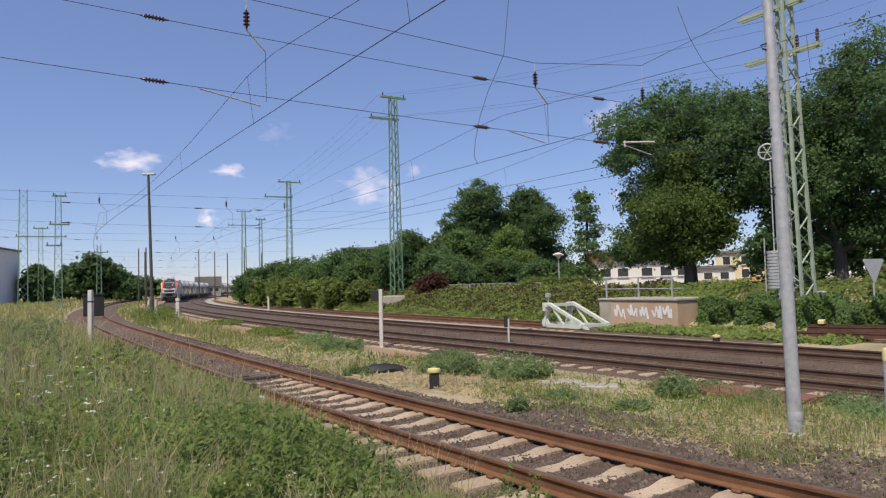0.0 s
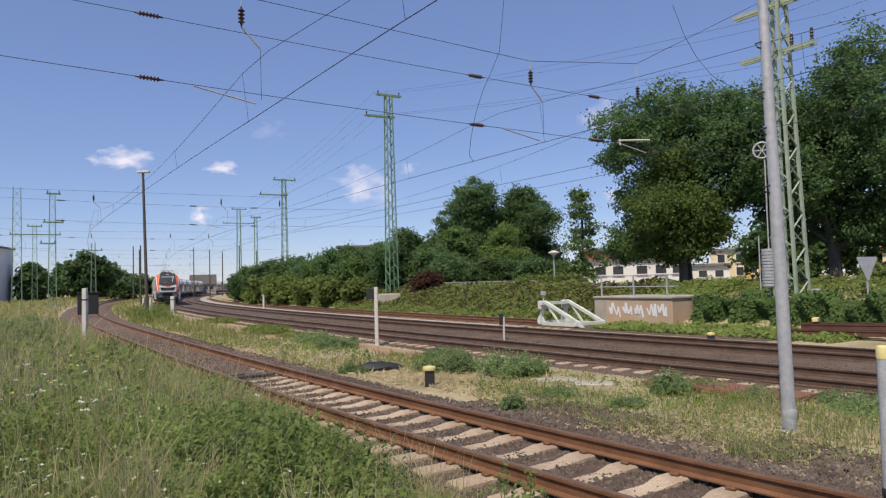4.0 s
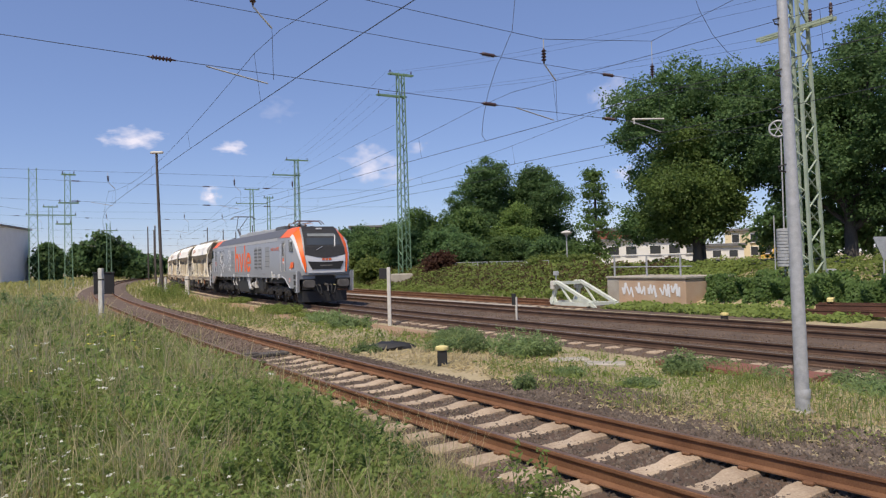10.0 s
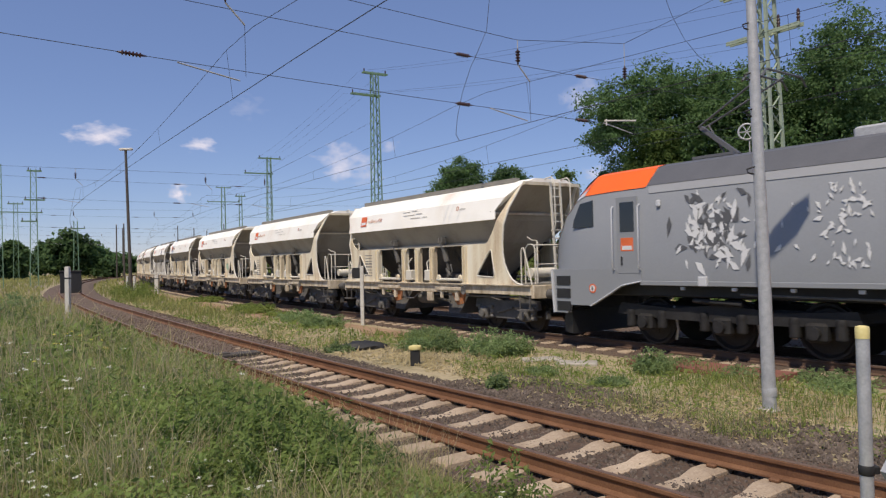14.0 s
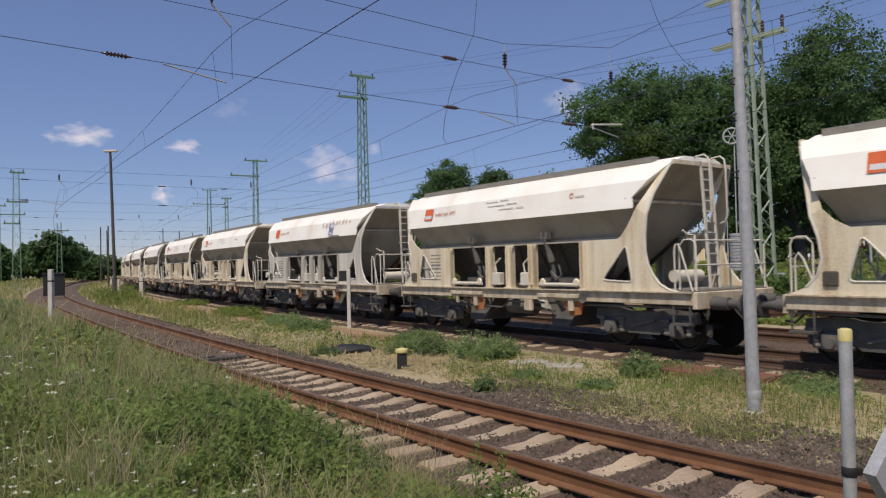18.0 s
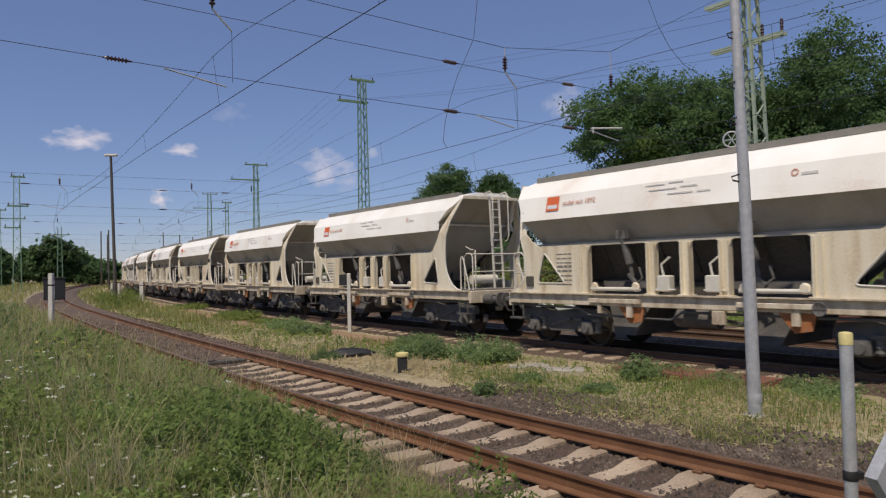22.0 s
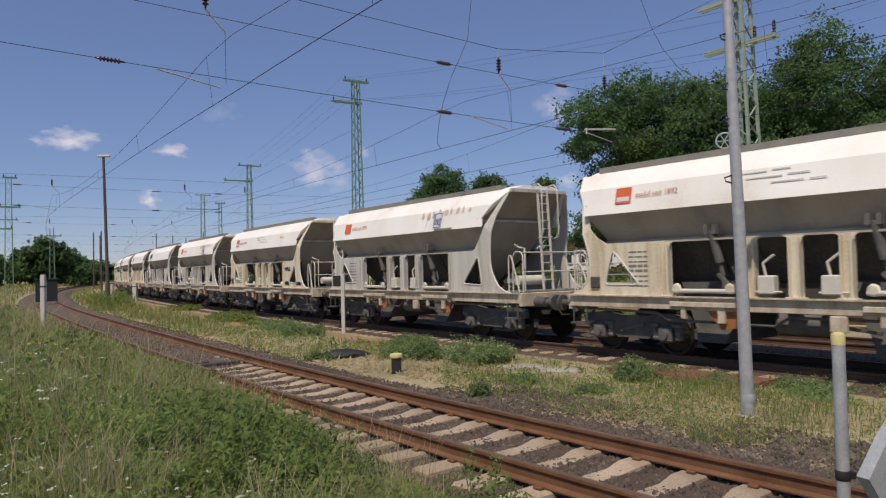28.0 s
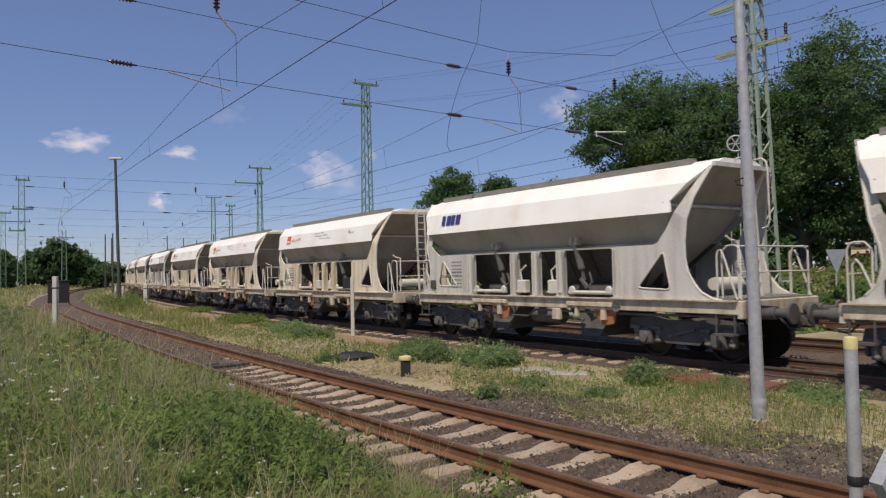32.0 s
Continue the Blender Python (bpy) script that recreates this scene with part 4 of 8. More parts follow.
def hopper_wagon(marks):
    t = thing("hopper_wagon", "four-axle hopper wagon, chalky white top, cream frame", "freight wagon", group="hopper wagons of the train")
    paint = M_CREAM if marks == "red" else M_PALEGREY
    XA, XB = -5.39, 4.84
    # upper hopper: white flanks that end in inward leaning plates
    for s in (-1, 1):
        top, fold, low = (s * 1.02, 4.10), (s * 1.444, 3.36), (s * 1.50, 3.12)
        sh = Shape()
        n = 10
        rings = []
        for k in range(n + 1):
            f = k / n
            xt, xf, xl = XA - 0.0 + (XB - XA) * f, XA + 0.35 + (XB - XA - 1.15) * f, XA + 0.40 + (XB - XA - 1.15) * f
            dent = 0.008 * math.sin(5 * k) * s
            rings.append([(xt, top[0] + 0, top[1]), ((xt + xf) / 2, s * 1.36 + dent, 3.72), (xf, fold[0] + dent, fold[1]), (xl, low[0], low[1]), (xl, low[0] - s * 0.05, low[1] + 0.02), (xf, fold[0] - s * 0.05, fold[1]), (xt, top[0] - s * 0.05, top[1] - 0.03)])
        sh.loft(rings, True)
        part("hopper_flank", sh, M_WHITE, t, "chalky white upper hopper flank")
        # lower hopper, folded inwards under the flank; its grey holds the overhang's shade
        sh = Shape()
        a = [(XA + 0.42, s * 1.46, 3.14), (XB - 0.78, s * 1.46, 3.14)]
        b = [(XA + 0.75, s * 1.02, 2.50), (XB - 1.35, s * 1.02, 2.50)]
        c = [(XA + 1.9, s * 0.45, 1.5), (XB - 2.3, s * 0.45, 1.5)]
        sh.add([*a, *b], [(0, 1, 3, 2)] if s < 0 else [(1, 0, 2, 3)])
        part("hopper_slope", sh, M_HOPPER, t, "slope plate under the flank, greyed for shade")
        # lower funnel takes the darker colour that stands for the shade inside
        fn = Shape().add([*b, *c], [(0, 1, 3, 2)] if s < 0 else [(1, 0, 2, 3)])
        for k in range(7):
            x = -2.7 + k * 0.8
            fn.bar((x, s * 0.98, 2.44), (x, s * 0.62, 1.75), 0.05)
        part("funnel", fn, M_FUNNEL, t, "ribbed funnel plates, darkened for inner shade")
        part("slope_rail", Shape().bar((XA + 0.7, s * 1.06, 2.50), (XB - 1.3, s * 1.06, 2.50), 0.08, 0.06), M_HOPPER, t)
    # end plates of the hopper, in the same grey with shade mixed in
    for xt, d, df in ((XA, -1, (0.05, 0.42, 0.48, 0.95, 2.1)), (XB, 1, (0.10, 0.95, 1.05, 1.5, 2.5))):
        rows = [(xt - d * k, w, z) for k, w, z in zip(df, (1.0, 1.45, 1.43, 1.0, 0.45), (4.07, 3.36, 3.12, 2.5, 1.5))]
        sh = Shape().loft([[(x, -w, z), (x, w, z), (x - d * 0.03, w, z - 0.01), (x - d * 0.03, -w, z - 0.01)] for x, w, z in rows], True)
        part("hopper_end", sh, M_HOPPER, t, "inward leaning end plate, greyed for shade")
        part("end_rib", Shape().bar((xt, -1.03, 4.08), (xt, 1.03, 4.08), 0.07, 0.09).bar((xt - d * df[1] + d * 0.03, -1.4, 3.3), (xt - d * df[1] + d * 0.03, 1.4, 3.3), 0.06), paint, t)
    FRONT = [(2.56, 1.30), (5.2, 1.30), (4.98, 1.34), (4.74, 1.46), (4.58, 1.64), (4.44, 1.88), (4.38, 2.16), (4.38, 2.50), (4.44, 2.95), (4.56, 3.40), (4.68, 3.72), (4.82, 4.03), (4.70, 4.03), (4.42, 3.56), (4.16, 3.12), (3.92, 2.75), (3.72, 2.52), (3.60, 2.46), (2.56, 2.46)]
    REAR = [(-5.5, 1.30), (-2.84, 1.30), (-2.84, 2.46), (-4.4, 2.46), (-4.66, 2.6), (-4.86, 2.8), (-5.30, 4.0), (-5.38, 4.0), (-5.06, 2.7), (-4.93, 2.3), (-4.88, 1.95), (-4.96, 1.64), (-5.16, 1.44)]
    lean_in = lambda z: float(np.interp(z, [1.3, 2.4, 3.15, 4.0], [1.43, 1.43, 1.44, 1.06]))
    for s in (-1, 1):
        for outer, tri, run in ((FRONT, [(3.14, 1.54), (4.02, 1.50), (3.86, 2.33)], FRONT[1:12]), (REAR, [(-4.46, 1.54), (-3.5, 1.54), (-4.22, 2.32)], REAR[7:])):
            hole = rounded(tri, 0.13)
            pl = part("side_plate", pierced(outer, [hole], lambda z: s * lean_in(z)), paint, t, "swept cream end plate with a triangular opening")
            rim = Shape().tube([(x, s * (lean_in(z) + 0.02), z) for x, z in hole + hole[:1]], 0.022, 6)
            rim.tube([(x, s * (lean_in(z) + 0.01), z) for x, z in run], 0.028, 6)
            # rim tubes are paler than the plate they edge
            part("plate_rim", rim, M_RAILING, pl, "paler rim")
    part("roof_hatch", Shape().loft([[(x, -0.98, 4.08), (x, -0.55, 4.24), (x, 0.55, 4.24), (x, 0.98, 4.08)] for x in np.linspace(XA + 0.05, XB - 0.05, 6)], True), M_WHITE, t, "ridged white roof")
    part("walkway", Shape().box(XA + 0.25, XB - 0.75, -0.74, -0.54, 4.18, 4.31).box(XA + 0.25, XB - 0.75, 0.54, 0.74, 4.18, 4.31), M_WALKWAY, t, "dark grey roof flap rim")
    # underframe
    for s in (-1, 1):
        part("sole_bar", Shape().box(-5.54, 5.54, s * 1.40 - 0.05, s * 1.40 + 0.05, 1.03, 1.28, 0.012), M_SOLE, t, "grimy cream sole bar")
        part("sole_flange", Shape().box(-5.54, 5.54, s * 1.47 - 0.06, s * 1.47 + 0.06, 1.28, 1.31), M_SOLE, t)
        for x, w in ((-2.86, 0.10), (-0.97, 0.10), (-0.12, 0.10), (0.77, 0.10), (2.58, 0.10)):
            sh = Shape().box(x - w, x + w, s * 1.40 - 0.015, s * 1.40 + 0.015, 1.30, 2.42).box(x - w, x - w + 0.03, s * 1.40 - 0.09, s * 1.40 + 0.09, 1.30, 2.40).box(x + w - 0.03, x + w, s * 1.40 - 0.09, s * 1.40 + 0.09, 1.30, 2.40)
            sh.prism([(x - w - 0.11, 2.44), (x - w - 0.04, 2.40), (x - w, 2.29), (x + w, 2.29), (x + w + 0.04, 2.40), (x + w + 0.11, 2.44)], s * 1.40 - 0.02, s * 1.40 + 0.02)
            sh.box(x - w - 0.06, x + w + 0.06, s * 1.40 - 0.1, s * 1.40 + 0.1, 1.30, 1.33)
            part("side_post", sh, paint, t)
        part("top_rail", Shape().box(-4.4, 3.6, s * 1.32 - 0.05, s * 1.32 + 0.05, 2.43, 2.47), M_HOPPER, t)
        for x in (-1.82, 1.18):
            part("discharge_ram", Shape().tube([(x, s * 1.32, 2.62), (x + 0.10, s * 1.22, 1.98)], 0.09, 10).tube([(x + 0.10, s * 1.22, 2.0), (x + 0.14, s * 1.18, 1.7)], 0.045, 8).bar((x + 0.05, s * 1.2, 1.75), (x + 0.32, s * 1.25, 1.5), 0.07).tube([(x + 0.3, s * 1.3, 1.5), (x + 0.5, s * 1.3, 1.66), (x + 0.42, s * 1.3, 1.9)], 0.025, 6), M_AXLE, t, "grey pneumatic ram")
            part("ram_bracket", Shape().box(x - 0.13, x - 0.05, s * 1.33 - 0.07, s * 1.33 + 0.07, 2.55, 2.74).box(x + 0.05, x + 0.13, s * 1.33 - 0.07, s * 1.33 + 0.07, 2.55, 2.74), M_AXLE, t)
        for x0, x1 in ((-2.66, -1.28), (1.08, 2.44)):
            part("discharge_shaft", Shape().tube([(x0, s * 1.46, 1.42), (x1, s * 1.46, 1.42)], 0.045, 8), M_RAILING, t, "pale discharge shaft")
            part("shaft_tray", Shape().box(x0 - 0.05, x1 + 0.05, s * 1.47 - 0.07, s * 1.47 + 0.07, 1.10, 1.20, 0.01).box(x0 + 0.2, x0 + 0.3, s * 1.47 - 0.03, s * 1.47 + 0.03, 0.86, 1.12).box(x1 - 0.35, x1 - 0.2, s * 1.47 - 0.03, s * 1.47 + 0.03, 0.80, 1.12), M_SOLE, t)
            for x in (x0 + 0.1, x1 - 0.1):
                part("shaft_bearing", Shape().turned([(0.08, -0.04), (0.11, 0), (0.08, 0.04)], (0, 0, 0), 10), paint, t, at=pose(x, s * 1.46, 1.47, 90, 0, 0))
        for x in (-0.66, 0.5):
            part("valve_box", Shape().box(x - 0.16, x + 0.16, s * 1.38 - 0.1, s * 1.38 + 0.1, 1.38, 1.72, 0.02).tube([(x, s * 1.44, 1.7), (x - 0.05, s * 1.44, 1.95), (x + 0.15, s * 1.42, 2.1)], 0.025, 6).tube([(x - 0.2, s * 1.45, 1.42), (x + 0.3, s * 1.45, 1.42)], 0.02, 6), M_RAILING, t, "cream valve box with pipes")
        part("hanging_box", Shape().box(0.46, 0.74, s * 1.42 - 0.05, s * 1.42 + 0.05, 0.74, 1.02, 0.015), M_SOLE, t, "dirty box hung below the sole bar")
        for x, m in ((-1.55, M_RUSTY), (2.15, M_RUSTY)):
            part("chute_flap", Shape().prism([(x - 0.35, 1.02), (x + 0.35, 1.02), (x + 0.28, 0.72), (x - 0.05, 0.66)], s * 1.40 - 0.02, s * 1.40 + 0.02), m, t, "rust-orange chute flap")
        for k, x in enumerate((-5.25, 5.25)):
            part("step_board", Shape().box(x - 0.22, x + 0.22, s * 1.42 - 0.1, s * 1.42 + 0.1, 0.62, 0.66).bar((x - 0.2, s * 1.42, 0.62), (x - 0.2, s * 1.42, 1.05), 0.03).bar((x + 0.2, s * 1.42, 0.62), (x + 0.2, s * 1.42, 1.05), 0.03), M_BOGIE, t)
    for x, a in ((-2.1, 0), (1.3, 0)):
        part("outlet_chute", Shape().loft([[(x - 0.9, -0.66, 1.6), (x + 0.9, -0.66, 1.6), (x + 0.9, 0.66, 1.6), (x - 0.9, 0.66, 1.6)], [(x - 0.4, -0.9, 0.62), (x + 0.4, -0.9, 0.62), (x + 0.4, 0.9, 0.62), (x - 0.4, 0.9, 0.62)], [(x - 0.3, -1.0, 0.35), (x + 0.3, -1.0, 0.35), (x + 0.3, 1.0, 0.35), (x - 0.3, 1.0, 0.35)]], True), M_BOGIE, t, "dark steel outlet chute")
    # added plate and saddle in the shade colour, closing the view through
    part("centre_plate", Shape().box(-3.3, 2.7, -0.03, 0.03, 1.15, 2.9), M_FUNNEL, t, "added centre plate, darkened for inner shade")
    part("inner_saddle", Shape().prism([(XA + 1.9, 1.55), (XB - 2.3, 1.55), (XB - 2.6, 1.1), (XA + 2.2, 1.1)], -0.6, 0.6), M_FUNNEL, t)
    part("centre_sill", Shape().box(-5.5, 5.5, -0.3, 0.3, 0.95, 1.2, 0.02), M_BOGIE, t)
    for d in (-1, 1):
        part("headstock", Shape().box(d * 5.56 - 0.06, d * 5.56 + 0.06, -1.42, 1.42, 0.95, 1.30, 0.015), M_SOLE, t, "grimy cream headstock")
        for s in (-1, 1):
            part("buffer", Shape().loft([[(d * x, s * 0.88 + r * math.cos(k * math.pi / 6), 1.06 + r * math.sin(k * math.pi / 6)) for k in range(12)] for x, r in ((5.62, 0.14), (6.0, 0.13), (6.0, 0.09), (6.28, 0.09), (6.29, 0.2), (6.34, 0.2))], True, True), M_BOGIE, t, "dark steel buffer")
        part("coupling_hook", Shape().bar((d * 5.6, 0, 1.0), (d * 6.0, 0, 0.98), 0.09).bar((d * 5.95, 0, 0.98), (d * 6.2, 0, 0.78), 0.06), M_BOGIE, t)
        part("brake_hose", Shape().tube([(d * 5.65, -0.3, 1.0), (d * 5.95, -0.32, 0.7), (d * 6.18, -0.25, 0.72)], 0.025, 6), M_BLACK, t)
        part("platform", Shape().box(min(d * 4.5, d * 5.5), max(d * 4.5, d * 5.5), -1.3, 1.3, 1.30, 1.34), M_WALKWAY, t, "grid end platform")
    # ladder and rails at the leading end, rails at the other
    lx = 4.98
    for y in (-0.08, 0.27):
        part("ladder_rail", Shape().bar((lx - 0.12, y, 4.14), (lx + 0.05, y, 1.34), 0.05), M_RAILING, t)
    for k in range(11):
        z = 1.62 + k * 0.235
        x = lx + 0.05 - 0.17 * (z - 1.34) / 2.8
        part("rung", Shape().bar((x, -0.08, z), (x, 0.27, z), 0.034), M_RAILING, t)
    for y in (-0.2, 0.39):
        part("grab_rail", Shape().tube([(lx - 0.3, y, 4.15), (lx - 0.16, y, 4.24), (lx + 0.05, y, 4.26), (lx + 0.15, y, 4.18), (lx + 0.18, y, 4.0), (lx + 0.2, y, 2.95), (lx + 0.15, y, 2.8), (lx + 0.02, y, 2.76)], 0.02, 6), M_RAILING, t)

    def hoop(x0, x1, y, h, h1=None):
        z, h1 = 1.32, h if h1 is None else h1
        r = 0.12
        sh = Shape().tube([(x0, y, z), (x0, y, z + h - r), (x0 + (0.05 if x1 > x0 else -0.05), y, z + h - 0.03), (x0 + (r if x1 > x0 else -r), y, z + h), (x1 - (r if x1 > x0 else -r), y, z + h1), (x1, y, z + h1 - r), (x1, y, z)], 0.019, 6)
        part("handrail", sh, M_RAILING, t, "cream tubular handrail")

    for s in (-1, 1):
        part("handrail", Shape().tube([(5.06, s * 1.36, 1.32), (5.06, s * 1.36, 2.18), (5.09, s * 1.36, 2.29), (5.15, s * 1.36, 2.30), (5.21, s * 1.36, 2.18), (5.48, s * 1.36, 1.32)], 0.02, 6), M_RAILING, t, "leaning hoop handrail")
        hoop(5.5, 5.1, s * 1.25, 1.06)
        hoop(-5.5, -5.1, s * 1.30, 1.02)
        part("handrail", Shape().tube([(-5.02, s * 1.30, 1.32), (-5.28, s * 1.30, 1.95), (-5.36, s * 1.30, 2.05), (-5.42, s * 1.30, 1.95), (-5.42, s * 1.30, 1.32)], 0.02, 6), M_RAILING, t, "leaning hoop handrail")
    part("handrail", Shape().tube([(5.5, -1.25, 2.36), (5.52, 0, 2.36), (5.5, 1.25, 2.36)], 0.022, 6).tube([(5.5, -1.25, 1.85), (5.5, 1.25, 1.85)], 0.018, 6), M_RAILING, t, "cream tubular handrail")
    part("handrail", Shape().tube([(-5.5, -1.3, 2.32), (-5.5, 1.3, 2.32)], 0.022, 6).tube([(-5.5, -1.3, 1.8), (-5.5, 1.3, 1.8)], 0.018, 6), M_RAILING, t, "cream tubular handrail")
    part("air_tank", Shape().tube([(4.35, -0.45, 1.60), (4.35, 0.5, 1.60)], 0.14, 12), M_RAILING, t, "pale air tank")
    part("brake_crank", Shape().tube([(5.3, -1.0, 1.32), (5.3, -1.0, 2.48), (5.22, -1.12, 2.5), (5.2, -1.25, 2.58)], 0.022, 6), M_RAILING, t)
    part("valve_case", Shape().box(-4.86, -4.6, -1.5, -1.42, 1.46, 1.72, 0.02), M_FUNNEL, t, "dark valve case")
    part("brake_pipe", Shape().tube([(-5.4, -1.3, 0.98), (-3.2, -1.32, 0.95), (-2.9, -1.3, 0.8), (-0.6, -1.3, 0.78), (-0.3, -1.32, 0.95), (3.0, -1.32, 0.95), (5.4, -1.3, 0.98)], 0.03, 6), M_AXLE, t)
    part("brake_cylinder", Shape().tube([(-0.7, -0.9, 0.8), (0.3, -0.9, 0.8)], 0.2, 12).bar((0.3, -0.95, 0.8), (1.1, -1.0, 0.72), 0.06), M_AXLE, t, "grey brake cylinder")
    part("hand_wheel", Shape().turned([(0.12, -0.012), (0.135, 0.0), (0.12, 0.012), (0.105, 0.0)], (0, 0, 0), 14).bar((-0.12, 0, 0), (0.12, 0, 0), 0.02).bar((0, -0.12, 0), (0, 0.12, 0), 0.02), M_AXLE, t, "dark hand wheel", at=pose(2.62, -1.56, 1.12, 90, 0, 0))
    bogie(t, 4.0)
    bogie(t, -4.0)
    # markings on the near flank; the flank leans back as it rises
    lean = 13.1

    def on_flank(name, shape, mat, x, z, label=""):
        part(name, shape, mat, t, label, at=pose(x, -1.376 - (3.72 - z) * 0.233, z, -lean, 0, 0))

    plate = lambda w, h: Shape().box(0, w, -0.002, 0.002, 0, h)
    if marks == "red":
        on_flank("logo_plate", plate(0.42, 0.36), M_LOGO, -4.1, 3.33, "red-orange square logo plate")
        on_flank("logo_bar", Shape().box(0.04, 0.38, -0.004, -0.002, 0.05, 0.15), M_DECAL, -4.1, 3.33)
        lettering("slogan", "mobil seit 1892", 0.17, M_FADED, t, -3.5, 3.49, -1.46, "faded red slogan").matrix_basis = pose(-3.55, -1.448, 3.44, 90 - lean, 0, 0)
        for k, (w, x, z) in enumerate(((0.5, -1.1, 3.64), (0.35, -0.5, 3.66), (0.7, -1.0, 3.53), (0.4, -0.2, 3.55), (0.6, -0.5, 3.42), (0.3, 0.2, 3.42))):
            on_flank("text_bar", plate(w, 0.022), M_PALEINK, x, z, "faded grey writing")
        on_flank("emblem_ring", pierced([(0.07 * math.cos(k * math.pi / 7), 0.07 * math.sin(k * math.pi / 7)) for k in range(14)], [[(0.045 * math.cos(k * math.pi / 7), 0.045 * math.sin(k * math.pi / 7)) for k in range(14)]], lambda z: 0.0, 0.004), M_FADED, 2.2, 3.56, "small faded emblem ring")
        on_flank("text_bar", plate(0.3, 0.05), M_PALEINK, 2.32, 3.5, "small faded writing")
    elif marks == "frame":
        on_flank("logo_plate", plate(0.42, 0.36), M_LOGO, -4.1, 3.33, "red-orange square logo plate")
        lettering("slogan", "mobil seit 1892", 0.17, M_FADED, t, -3.5, 3.49, -1.46, "faded red slogan").matrix_basis = pose(-3.55, -1.448, 3.44, 90 - lean, 0, 0)
        on_flank("emblem_board", plate(0.44, 0.48), M_DECAL, 1.7, 3.2, "white framed emblem board")
        for dx, z, w, h in ((0.02, 0.02, 0.40, 0.02), (0.02, 0.44, 0.40, 0.02), (0.02, 0.04, 0.02, 0.40), (0.40, 0.04, 0.02, 0.40), (0.07, 0.10, 0.035, 0.32), (0.13, 0.10, 0.03, 0.2), (0.185, 0.10, 0.035, 0.2), (0.235, 0.10, 0.03, 0.2), (0.30, 0.06, 0.03, 0.24), (0.345, 0.06, 0.03, 0.24)):
            on_flank("emblem_bar", Shape().box(0, w, -0.005, -0.002, z, z + h), M_NAVY, 1.7 + dx, 3.2, "dark blue framed emblem")
        rg = random.Random(3)
        for k in range(9):
            a, b = rg.uniform(0.1, 0.26), rg.uniform(0.1, 0.24)
            on_flank("spray_patch", Shape().prism([(0, 0), (a * 0.6, -0.03), (a, b * 0.4), (a * 0.7, b), (a * 0.2, b * 0.7)], -0.002, 0.002), M_WASHED, 1.0 + k * 0.3, 3.52 + 0.1 * rg.random(), "washed-out red spray paint")
        on_flank("text_bar", plate(0.9, 0.05), M_INK, 1.8, 3.13, "grey writing")
    else:
        for k, w in enumerate((0.16, 0.2, 0.18, 0.2)):
            on_flank("emblem_bar", plate(w, 0.3), M_NAVY, -4.25 + 0.235 * k, 3.36, "dark blue company emblem")
    sh = Shape()
    for k in range(8):
        z, x = 1.50 + k * 0.105, -3.78
        for w in ((0.14, 0.2, 0.1), (0.22, 0.12, 0.1), (0.1, 0.1, 0.24))[k % 3]:
            sh.box(x, x + w, -1.456, -1.452, z, z + (0.055 if k in (3, 4) else 0.03))
            x += w + 0.03
    part("stencilled_data", sh, M_INK, t, "grey stencilled data")
    return t


# ---- locomotive ----
def loco_section(x, w, zs, zt, ws, zr, wr, zp):
    return [(x, -w, zs), (x, -w, zt), (x, -ws, zr), (x, -wr, zp), (x, wr, zp), (x, ws, zr), (x, w, zt), (x, w, zs)]


